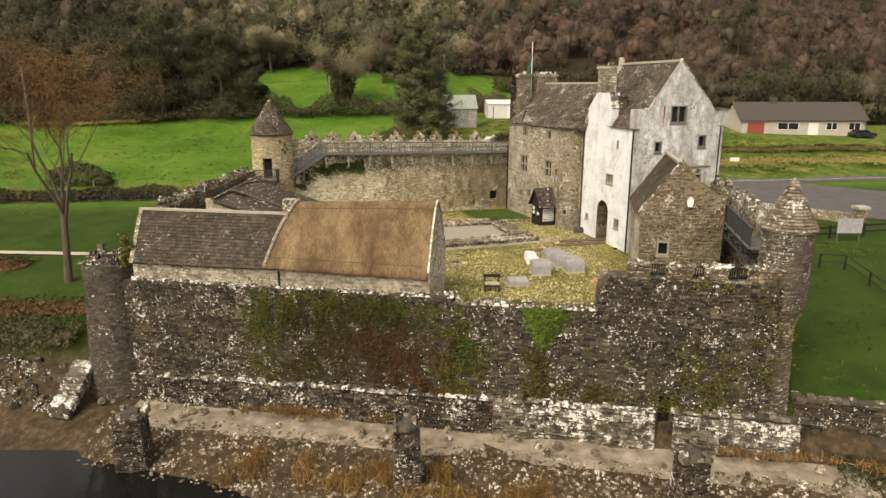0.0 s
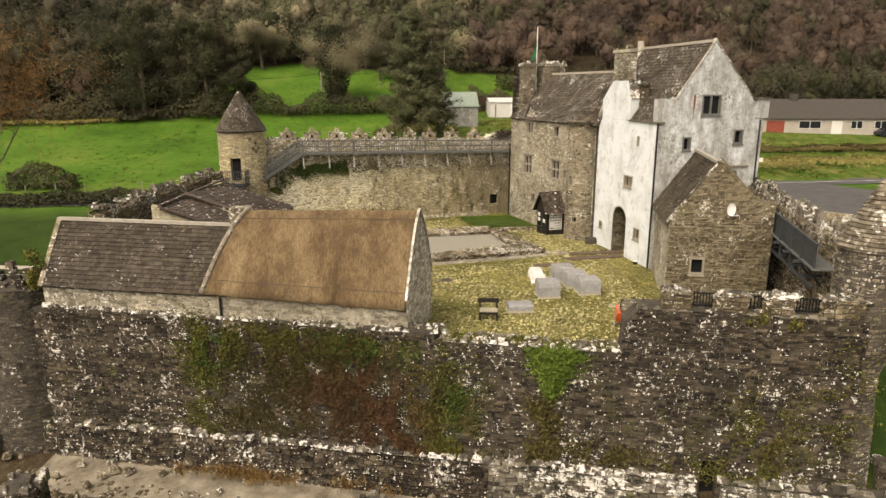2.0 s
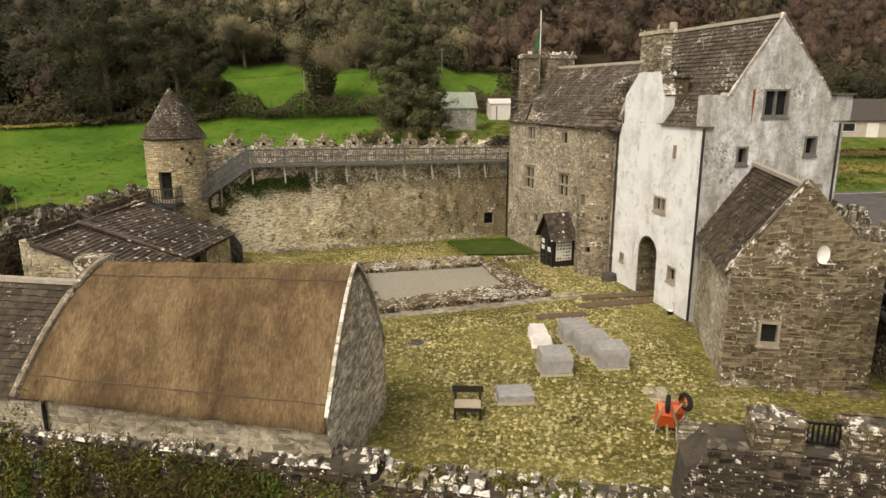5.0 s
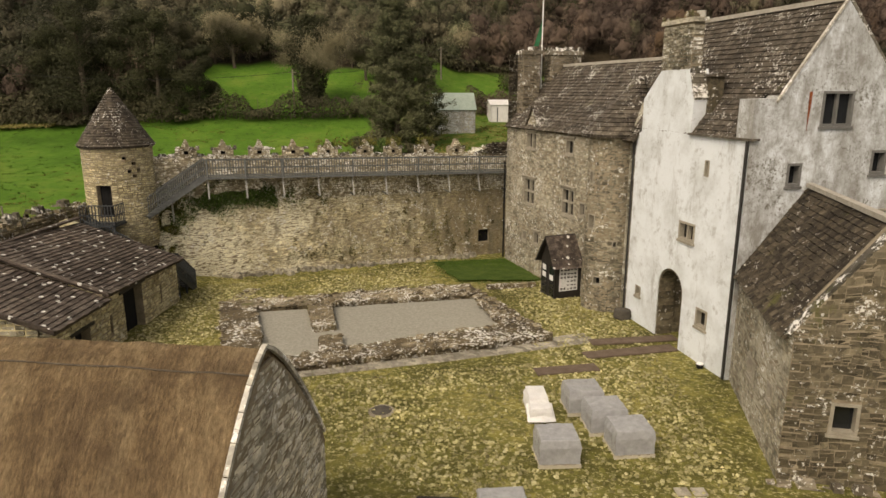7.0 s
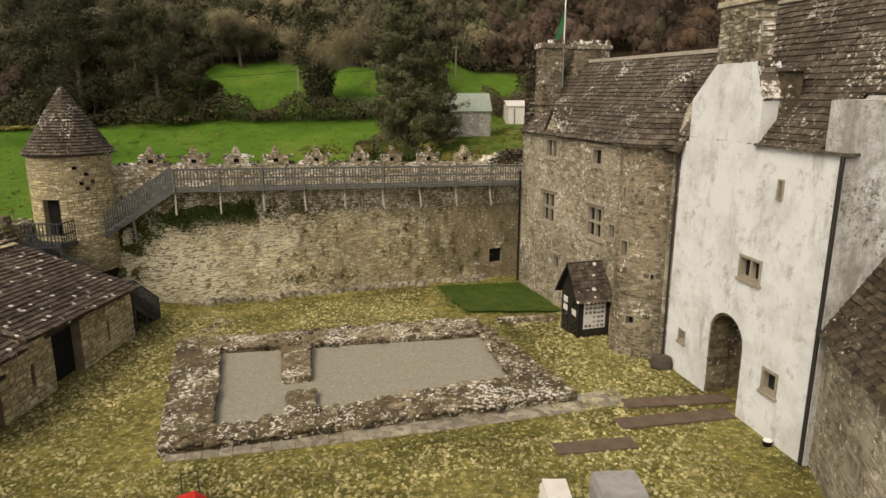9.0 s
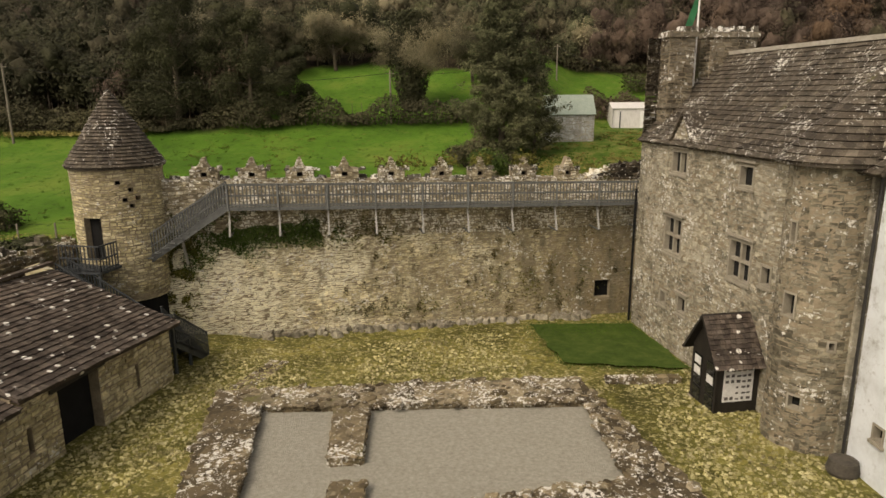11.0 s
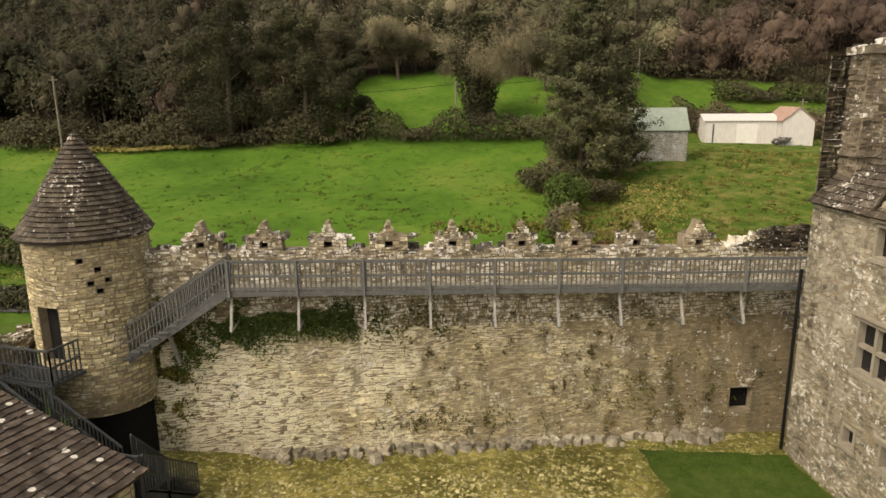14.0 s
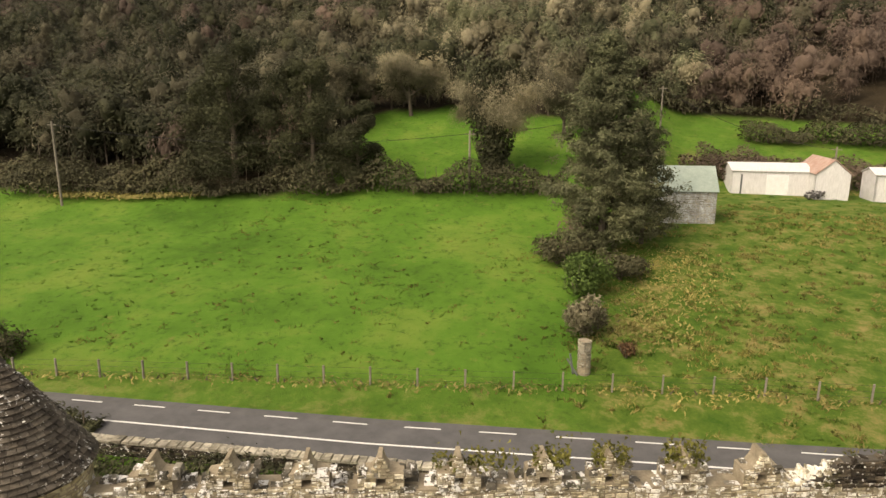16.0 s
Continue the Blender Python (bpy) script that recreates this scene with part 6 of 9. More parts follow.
we2 = part("core", Mesh().prism([(0, -2), (21, -2), (21, 1.3), (0, 1.3)], flat((19.6, 52), (0.55, 0.835), (0.835, -0.55)), -0.6, 0.0), "stone_ruin", we)

# ---- ruined footings in the yard ----
ruin = thing("ruin_footing", "low mossy footings of an older tower house", "ruin", kind="structure")
RF = {"FL": (-8.1, 56.3), "FR": (3.9, 59.6), "NR": (7.35, 52.2), "NL": (-5.1, 48.1), "gFL": (-6.15, 55.5), "gFR": (4.2, 57.8), "gNR": (5.3, 53.45), "gNL": (-4.0, 49.3)}


ROCKS, rock_cache, ruin_stones = [], {}, []
rr_ = random.Random(399)
for _ in range(8):
    n_ = 7
    low = [(rr_.uniform(0.7, 1.3) * math.cos(k * 6.283 / n_), rr_.uniform(0.85, 1.15) * math.sin(k * 6.283 / n_), -0.4) for k in range(n_)]
    mid_ = [(x * rr_.uniform(0.9, 1.05), y * rr_.uniform(0.9, 1.05), rr_.uniform(0.35, 0.6)) for x, y, _z in low]
    high = [(x * 0.8, y * 0.8, rr_.uniform(0.8, 1.0)) for x, y, _z in low]
    ROCKS.append((low + mid_ + high, [tuple(range(14, 21))] + [(a * 7 + k, a * 7 + (k + 1) % 7, a * 7 + 7 + (k + 1) % 7, a * 7 + 7 + k) for a in (0, 1) for k in range(7)]))


def rock_mesh(k):
    if k not in rock_cache:
        me = bpy.data.meshes.new("stone")
        me.from_pydata(ROCKS[k][0], [], ROCKS[k][1])
        me.materials.append(MATS["stone_ruin"])
        rock_cache[k] = me
    return rock_cache[k]


def footing(quad, z, seed):
    """A low wall filling a four-cornered outline, with stones on top."""
    q = [Vector((*p, 0)) for p in quad]
    m = Mesh()
    m.add([(p.x, p.y, -0.8) for p in q] + [(p.x, p.y, z) for p in q], [(0, 1, 2, 3), (4, 5, 6, 7), (0, 1, 5, 4), (1, 2, 6, 5), (2, 3, 7, 6), (3, 0, 4, 7)])
    ob = part("footing", m, "stone_ruin", ruin)
    rg = random.Random(seed)
    st = Mesh()
    L = ((q[1] - q[0]).length + (q[2] - q[3]).length) / 2
    Wd = ((q[3] - q[0]).length + (q[2] - q[1]).length) / 2
    f = lambda a, b: (q[0] * (1 - a) + q[1] * a) * (1 - b) + (q[3] * (1 - a) + q[2] * a) * b
    for k in range(int(L * Wd * 14)):
        c = f(rg.random(), rg.random())
        edge = rg.random() < 0.45
        if edge:
            c = f(rg.random(), rg.choice((0.02, 0.98)) + rg.uniform(-0.03, 0.03))
        big = k % 3 == 0 and len(ruin_stones) < 290
        r = rg.uniform(0.13, 0.27) if big else rg.uniform(0.05, 0.14)
        turn = rg.uniform(0, 6.28)
        h = min(0.09, r * rg.uniform(0.15, 0.42))
        base = Vector((c.x, c.y, z - 0.02 + rg.uniform(-0.03, 0.03)))
        if big:
            st_ob = new("stone", rock_mesh(rg.randrange(8)))
            ca, sa_ = math.cos(turn), math.sin(turn)
            k2 = rg.uniform(0.6, 0.9)
            st_ob.matrix_world = Matrix(((ca * r * 1.25, -sa_ * r * k2, 0, base.x), (sa_ * r * 1.25, ca * r * k2, 0, base.y), (0, 0, h, base.z), (0, 0, 0, 1)))
            st_ob.parent = ob
            ruin_stones.append(st_ob)
        else:
            v_, f_ = ROCKS[rg.randrange(8)]
            st.add([(base.x + r * (x * math.cos(turn) - y * math.sin(turn)), base.y + r * (x * math.sin(turn) + y * math.cos(turn)), base.z + h * w) for x, y, w in v_], f_)
    so = part("rubble", st, "stone_ruin", ob, fix=False)
    so["kind"] = "stuff"
    for a, b in ((0, 1), (1, 2), (2, 3), (3, 0)):
        d = q[b] - q[a]
        n = Vector((d.y, -d.x, 0)).normalized()
        if n.dot(q[a] - sum(q, Vector()) / 4) < 0:
            n = -n
        lay(flat(q[a], d.normalized(), n), lambda zz: [(0, d.length)], -0.5, z - 0.02, "stone_ruin", ob, (0.2, 0.5), (0.1, 0.16), proud=0.05, seed=seed + a)
    return ob


R = RF
footing([R["FL"], R["FR"], R["gFR"], R["gFL"]], 0.3, 401)
footing([R["FR"], R["NR"], R["gNR"], R["gFR"]], 0.32, 411)
footing([R["NR"], R["NL"], R["gNL"], R["gNR"]], 0.3, 421)
footing([R["NL"], R["FL"], R["gFL"], R["gNL"]], 0.34, 431)
footing([(-3.75, 55.8), (-2.65, 56.05), (-1.95, 53.1), (-2.85, 52.85)], 0.36, 441)
footing([(-2.4, 51.8), (-1.5, 51.95), (-1.0, 49.8), (-1.9, 49.6)], 0.34, 451)
gb = Mesh().add([(R[k][0], R[k][1], 0.08) for k in ("gFL", "gFR", "gNR", "gNL")], [(0, 1, 2, 3)])
tagged(part("gravel_bed", gb, "gravel_bed"), "pale grey gravel filling the ruin's footprint", "gravel", kind="structure")


# ---- plants ----
def cloud(name, pos, size, material, parent=None, seed=1, slim=0.45, upright=0.0, label="", out=None, tone=None, soft=0.75):
    """One mesh of many small three-cornered leaves or twigs at the places given; out turns them outward, tone is one number for each."""
    rg = np.random.RandomState(seed)
    pos = np.asarray(pos, dtype=float)
    n = len(pos)
    a = rg.normal(size=(n, 3))
    a[:, 2] += upright * np.where(rg.rand(n) < 0.8, 1, -1)
    a /= np.linalg.norm(a, axis=1)[:, None]
    b = np.cross(a, rg.normal(size=(n, 3)))
    if out is not None:
        o = np.asarray(out, dtype=float)
        o = o / (np.linalg.norm(o, axis=1)[:, None] + 1e-9) + rg.normal(size=(n, 3)) * (1.05 - soft)
        o /= np.linalg.norm(o, axis=1)[:, None] + 1e-9
        a -= o * (a * o).sum(1)[:, None]
        a /= np.linalg.norm(a, axis=1)[:, None] + 1e-9
        b = np.cross(o, a)
    b /= np.linalg.norm(b, axis=1)[:, None] + 1e-9
    s = (np.asarray(size) * rg.uniform(0.6, 1.4, n))[:, None]
    v = np.stack([pos - a * s * 0.5 - b * s * slim * 0.5, pos - a * s * 0.3 + b * s * slim * 0.5, pos + a * s * 0.6], 1)
    if out is not None:
        out = np.asarray(out, dtype=float)
        out = out / (np.linalg.norm(out, axis=1)[:, None] + 1e-9)
        nf = np.cross(v[:, 1] - v[:, 0], v[:, 2] - v[:, 0])
        nf /= np.linalg.norm(nf, axis=1)[:, None] + 1e-9
        back = (nf * out).sum(1) < 0
        v[back] = v[back][:, ::-1]
    me = bpy.data.meshes.new(name)
    me.vertices.add(3 * n)
    me.vertices.foreach_set("co", v.ravel())
    me.loops.add(3 * n)
    me.loops.foreach_set("vertex_index", np.arange(3 * n))
    me.polygons.add(n)
    me.polygons.foreach_set("loop_start", np.arange(0, 3 * n, 3))
    me.update()
    me.validate()
    if tone is not None:
        me.attributes.new("tone", "FLOAT", "FACE").data.foreach_set("value", np.asarray(tone, dtype=np.float32))
    me.materials.append(MATS[material])
    ob = new(name, me)
    ob.parent = parent
    if label:
        ob["label"] = label
    return ob


def limbs(m, rg, p, d, length, r, depth, tips, spread=0.55, up=0.25):
    """Branches that fork and thin out."""
    pts, rad = [p], [r]
    k = 4
    for i in range(k):
        d = (d + Vector((rg.gauss(0, 0.12), rg.gauss(0, 0.12), rg.gauss(0, 0.08) + 0.03 * up))).normalized()
        p = p + d * length / k
        pts.append(p)
        rad.append(r * (1 - 0.5 * (i + 1) / k))
    m.tube(pts, rad, 6 if depth > 2 else 4)
    tips.append((pts[2], depth))
    tips.append((p, depth))
    if depth == 0:
        return
    for _ in range(3 if depth > 1 else 4):
        q = pts[rg.choice((2, 3, 4))]
        e = (d + Vector((rg.gauss(0, spread), rg.gauss(0, spread), rg.gauss(0, spread * 0.6) + up * 0.3))).normalized()
        limbs(m, rg, q, e, length * rg.uniform(0.6, 0.85), rad[-1] * 0.75, depth - 1, tips, spread, up)


def broad_tree(name, label, x, y, h, crown, leaf, seed, size=0.35, per=14, ivy=0, depth=4, spread=0.6, z=None, wide=1.0, slim=0.12, r=None):
    rg = random.Random(seed)
    z = land(x, y) if z is None else z
    ob = thing(name, label, "tree")
    m, tips = Mesh(), []
    r = r or h * 0.022
    base = Vector((x, y, z - 0.2))
    stem = base + Vector((rg.uniform(-.3, .3), rg.uniform(-.3, .3), h * 0.32))
    m.tube([base, base * 0.5 + stem * 0.5, stem], [r * 1.4, r * 1.05, r], 8)
    n0 = 4
    for k in range(n0):
        a = 6.28 * k / n0 + rg.uniform(-0.4, 0.4)
        d = Vector((math.cos(a) * 0.55 * wide, math.sin(a) * 0.55 * wide, 1)).normalized()
        limbs(m, rg, stem - Vector((0, 0, rg.uniform(0, 0.1) * h)), d, h * 0.27, r * 0.62, depth - 1, tips, spread)
    part("trunk", m, "bark", ob, fix=False, smooth=True)
    pos = [p + Vector((rg.gauss(0, size * 1.1), rg.gauss(0, size * 1.1), rg.gauss(0, size))) for p, d in tips if d < depth - 1 for _ in range(per)]
    mid = Vector((x, y, z + h * 0.5))
    cloud("crown", pos, size, leaf, ob, seed, slim=slim, upright=0.3, out=[p - mid for p in pos], soft=0.6)
    if ivy:
        pos = []
        for _ in range(ivy):
            f = rg.random()
            a = rg.uniform(0, 6.28)
            rr = h * 0.19 * (0.35 + 0.75 * math.sin(min(1, f * 1.1) * 2.6)) * math.sqrt(rg.random())
            ox = (1 if rg.random() < 0.5 else -1) * h * 0.1 * max(0, f - 0.35)
            pos.append((x + ox + rr * math.cos(a), y + rr * math.sin(a), z + f * h * 0.86))
        cloud("ivy", pos, 0.36, "leaf_dark", ob, seed + 1, slim=0.7, out=[(p[0] - x, p[1] - y, 0.6) for p in pos], soft=0.5)
    return ob


def fir_tree(name, label, x, y, h, w, leaf, seed, size=0.5, boughs=90, per=70, z=None, power=0.75, low=0.05):
    rg = random.Random(seed)
    z = land(x, y) if z is None else z
    ob = thing(name, label, "tree")
    m = Mesh()
    m.tube([(x, y, z - 0.3), (x + 0.1, y, z + h * 0.5), (x, y, z + h * 0.98)], [h * 0.02, h * 0.012, 0.03], 8)
    pos, out = [], []
    for k in range(boughs):
        f = low + (1 - low) * (k + rg.random()) / boughs
        R = w * ((1 - f) ** power) * (1 - 0.75 * max(0.0, 0.16 - f) / 0.16) * rg.uniform(0.45, 1.15) + 0.25
        a = rg.uniform(0, 6.28)
        zz = z + h * f
        top = Vector((x, y, zz))
        end = Vector((x + R * math.cos(a), y + R * math.sin(a), zz + R * rg.uniform(-0.05, 0.4)))
        m.tube([top, end], [0.06, 0.015], 4)
        for c in range(2 + int(R * 1.6)):
            t = rg.uniform(0.3, 1.0) if R > 1 else rg.random()
            q = top.lerp(end, t) + Vector((rg.gauss(0, 0.12 * R), rg.gauss(0, 0.12 * R), rg.gauss(0, 0.2)))
            r = rg.uniform(0.3, 0.62) * (0.5 + 0.5 * min(1.0, R / 2))
            for _ in range(per):
                d = Vector((rg.gauss(0, 1), rg.gauss(0, 1), rg.gauss(0, 0.75)))
                pos.append(q + d * r * 0.55)
                out.append(d.normalized() * 0.7 + Vector((math.cos(a), math.sin(a), 0.5)) * 0.6)
    part("trunk", m, "bark", ob, fix=False)
    cloud("crown", pos, size, leaf, ob, seed, slim=0.35, out=out, soft=0.6)
    return ob


def bush(name, label, x, y, h, w, leaf, seed, count=1500, size=0.25, z=None, category="bush"):
    rg = random.Random(seed)
    z = land(x, y) if z is None else z
    ob = thing(name, label, category)
    m = Mesh()
    for k in range(7):
        a = rg.uniform(0, 6.28)
        m.tube([(x, y, z - 0.1), (x + w * 0.3 * math.cos(a), y + w * 0.3 * math.sin(a), z + h * 0.5), (x + w * 0.42 * math.cos(a), y + w * 0.42 * math.sin(a), z + h * 0.8)], [0.06, 0.04, 0.015], 5)
    part("stem", m, "bark", ob, fix=False)
    outs = []
    lumps = [(rg.uniform(-.3, .3) * w, rg.uniform(-.3, .3) * w, rg.uniform(0.35, 0.7) * h, rg.uniform(0.25, 0.42)) for _ in range(7)]
    pos = []
    for _ in range(count):
        lx, ly, lz, r = rg.choice(lumps)
        d = Vector((rg.gauss(0, 1), rg.gauss(0, 1), rg.gauss(0, 1))).normalized() * (0.55 + 0.45 * rg.random())
        pos.append((x + lx + d.x * r * w, y + ly + d.y * r * w, max(z, z + lz + d.z * r * h)))
        outs.append(d)
    cloud("foliage", pos, size, leaf, ob, seed, slim=0.6, out=outs, soft=0.6)
    return ob


def hedge(name, label, pts, h, w, leaf, seed, per=60, size=0.3):
    rg = random.Random(seed)
    ob = thing(name, label, "hedge", kind="stuff")
    pos, outs = [], []
    m = Mesh()
    for (x0, y0), (x1, y1) in zip(pts, pts[1:]):
        L = math.hypot(x1 - x0, y1 - y0)
        for _ in range(int(L * per)):
            t = rg.random()
            x, y = x0 + (x1 - x0) * t, y0 + (y1 - y0) * t
            top = h * (0.65 + 0.75 * noise.noise((x * 0.22, y * 0.22, seed)) + 0.2 * noise.noise((x, y, seed)))
            o = rg.gauss(0, w * 0.35) + w * 0.4 * noise.noise((x * 0.15, 3.0, seed))
            f = rg.random() ** 0.6
            pos.append((x - o * (y1 - y0) / L, y + o * (x1 - x0) / L, land(x, y) + f * top * (1 - 0.3 * abs(o) / w)))
            outs.append((rg.gauss(0, 0.3), o / w, f * 1.2))
        k = max(1, int(L / 1.5))
        for i in range(k):
            x, y = x0 + (x1 - x0) * (i + 0.5) / k, y0 + (y1 - y0) * (i + 0.5) / k
            m.tube([(x, y, land(x, y) - 0.1), (x + rg.uniform(-.3, .3), y, land(x, y) + h * 0.6)], [0.06, 0.03], 4)
    part("stem", m, "bark", ob, fix=False)
    cloud("foliage", pos, size, leaf, ob, seed, slim=0.5, out=outs, soft=0.7)
    return ob


def lobed_tree(name, label, x, y, h, w, leaf, seed, lobes=16, per=900, size=0.3, low=0.12):
    """A broad crown of leafy lobes with gaps, on a forked trunk."""
    rg = random.Random(seed)
    z = land(x, y)
    ob = thing(name, label, "tree")
    m = Mesh()
    m.tube([(x, y, z - 0.3), (x + 0.2, y, z + h * 0.35), (x - 0.1, y, z + h * 0.9)], [h * 0.026, h * 0.018, 0.05], 8)
    pos, outs = [], []
    for k in range(lobes):
        f = low + (0.98 - low) * (k + rg.random()) / lobes
        R = w * (0.55 + 0.45 * math.sin(min(1.0, f * 1.15) * 2.7)) * rg.uniform(0.25, 0.8) * (1.15 - 0.6 * f)
        a = rg.uniform(0, 6.28)
        q = Vector((x + R * math.cos(a), y + R * math.sin(a), z + h * f))
        r = w * rg.uniform(0.26, 0.42) * (1.1 - 0.55 * f)
        m.tube([(x, y, z + h * f * 0.75), q], [0.12, 0.03], 5)
        for _ in range(per):
            d = Vector((rg.gauss(0, 1), rg.gauss(0, 1), rg.gauss(0, 1) + 0.15)).normalized()
            k2 = r * (0.45 + 0.75 * rg.random() ** 0.6)
            pos.append((q.x + d.x * k2, q.y + d.y * k2, q.z + d.z * k2 * 0.75))
            outs.append(d)
    part("trunk", m, "bark", ob, fix=False)
    cloud("crown", pos, size, leaf, ob, seed, slim=0.32, out=outs, soft=0.6)
    return ob


# far side of the road
fir_tree("conifer", "tall dark green conifer at the field corner", -4.2, 110.0, 18.9, 6.0, "leaf_conifer", 501, 0.3, 240, 48, power=0.55, low=0.02)
fir_tree("conifer", "dark evergreen beside the farm buildings", -0.8, 113.0, 11.0, 3.6, "leaf_conifer", 502, 0.34, 70, 34, power=0.5)
bush("bush", "rounded green bush below the conifer", -5.3, 100.5, 3.4, 4.6, "leaf_ivy", 503, 3500, 0.28)
bush("bush", "brown winter bush by the gate pillar", -3.8, 93.5, 2.9, 3.0, "twig_grey", 504, 2200, 0.25)
bush("bush", "scrub under the conifer", -7.5, 106.0, 2.4, 4.5, "leaf_hedge", 505, 1800, 0.28)
bush("bush", "scrub beside the conifer trunk", -2.0, 104.0, 2.2, 4.0, "leaf_hedge", 506, 1800, 0.28)
for k, (x, y, h, w) in enumerate(((-47.5, 117.0, 16.6, 6.4), (-38.2, 119.0, 14.6, 6.2), (-33.0, 120.0, 9.5, 4.0), (-42.5, 120.5, 14.0, 5.0), (-54.5, 121, 11.5, 5.0))):
    lobed_tree("evergreen_tree", "broad dark evergreen tree along the field edge", x, y, h, w, "leaf_dark", 510 + k, 22, 900, 0.32)
broad_tree("ivy_tree", "bare tree thick with ivy on the pasture slope", -18.3, 126.5, 15.0, 5, "twig_grey", 521, 0.5, 60, ivy=9000, wide=1.0, spread=0.55, slim=0.1)
broad_tree("bare_tree", "rounded bare tree with pale twigs", -36.0, 146.0, 11.5, 5, "twig_grey", 522, 0.5, 70, wide=1.6, spread=0.8, slim=0.1)
broad_tree("bare_tree", "bare tree beside the upper pasture", -44.0, 139.0, 12.0, 5, "twig_olive", 523, 0.5, 60, wide=1.4, spread=0.8, slim=0.1)
broad_tree("bare_tree", "bare brown tree on the slope", -12.0, 141.0, 9.0, 5, "twig_olive", 524, 0.5, 50, wide=1.4, spread=0.8, slim=0.1)
broad_tree("lawn_tree", "tall bare tree with rusty winter foliage", -26.3, 47.6, 19.0, 6, "twig_rust", 525, 0.36, 15, depth=5, wide=0.75, spread=0.55, r=0.22, slim=0.07)
hedge("field_hedge", "rough dark hedge along the field's far edge", [(-75, 110), (-52, 114.5), (-30, 119.5), (-9, 123)], 4.6, 3.4, "leaf_hedge", 531, 380, 0.34)
hedge("field_hedge", "brambly hedge between the fields", [(-7.5, 121), (-5.5, 104)], 2.2, 2.0, "twig_brown", 532, 110, 0.3)
hedge("road_hedge", "clipped dark hedge beside the road", [(-62, 69.2), (-38, 73.0), (-27, 75.0)], 1.9, 1.5, "leaf_dark", 533, 520, 0.26)
hedge("lawn_shrub", "dark shrubs beyond the lawn", [(-46, 79.6), (-39, 80.4)], 2.8, 2.2, "leaf_hedge", 534, 520, 0.28)
hedge("upper_hedge", "dark hedge above the farm sheds", [(3, 148), (16, 150), (32, 151)], 3.2, 2.5, "twig_brown", 535, 120, 0.4)
hedge("upper_hedge", "hedge above the upper field", [(-8, 170), (14, 174), (44, 174)], 4.5, 5.0, "leaf_hedge", 536, 90, 0.5)
hedge("wood_edge_scrub", "low scrub along the edge of the wood", [(-110, 108), (-80, 113), (-56, 119), (-40, 124)], 4.5, 4.5, "leaf_hedge", 539, 260, 0.45)
hedge("upper_hedge", "brown thicket in the upper field", [(12, 160), (26, 163), (48, 164)], 4.2, 4.0, "leaf_hedge", 540, 340, 0.4)
hedge("verge_bramble", "dark brambles on the bank behind the back wall", [(-14, 66.5), (-6, 69.5), (2, 72.5), (8, 75)], 1.2, 2.0, "leaf_hedge", 541, 220, 0.22)
hedge("verge_bramble", "dark ivy and brambles beside the road", [(-27, 70.8), (-20, 72.8), (-14.5, 73.4)], 1.5, 2.4, "leaf_dark", 544, 260, 0.25)
hedge("field_straw", "dead yellow grass beside the conifer", [(-2.5, 92), (-1.0, 102), (1.5, 112)], 0.3, 7.0, "straw_grass", 542, 120, 0.26)
hedge("field_straw", "rough yellow grass along the field edge", [(-68, 110.5), (-58, 112.5), (-50, 114.5)], 0.7, 2.6, "straw_grass", 543, 200, 0.35)
hedge("farm_hedge", "hedge behind the white sheds", [(5.0, 144), (32, 147)], 4.6, 2.4, "twig_brown", 537, 420, 0.35)
hedge("garden_hedge", "scrub along the bungalow's bank", [(30, 152), (60, 150), (95, 146)], 6.0, 4.0, "leaf_dark", 538, 140, 0.6)


LAT, LON = 5, 7
BALL = np.array([(math.sin(math.pi * (i + 0.5) / LAT) * math.cos(6.2832 * (j + 0.5 * (i % 2)) / LON), math.sin(math.pi * (i + 0.5) / LAT) * math.sin(6.2832 * (j + 0.5 * (i % 2)) / LON), -math.cos(math.pi * (i + 0.5) / LAT)) for i in range(LAT) for j in range(LON)])


def twig_mass(mass, leaf, parent):
    """The close inner twigs of many far crowns, as lumpy bodies under the outer twigs."""
    pts = np.concatenate(mass[0])
    one = [(i * LON + j, i * LON + (j + 1) % LON, (i + 1) * LON + (j + 1) % LON, (i + 1) * LON + j) for i in range(LAT - 1) for j in range(LON)]
    one = np.array(one)
    quads = np.concatenate([one + k * len(BALL) for k in range(len(mass[0]))])
    me = bpy.data.meshes.new("inner_twigs")
    me.vertices.add(len(pts))
    me.vertices.foreach_set("co", pts.ravel())
    me.loops.add(quads.size)
    me.loops.foreach_set("vertex_index", quads.ravel())
    me.polygons.add(len(quads))
    me.polygons.foreach_set("loop_start", np.arange(0, quads.size, 4))
    me.update()
    me.validate()
    me.polygons.foreach_set("use_smooth", [True] * len(quads))
    me.attributes.new("tone", "FLOAT", "FACE").data.foreach_set("value", np.repeat(np.array(mass[1], dtype=np.float32), len(one)))
    me.materials.append(MATS[leaf])
    ob = new("inner_twigs", me)
    ob.parent = parent
    ob["kind"] = "stuff"


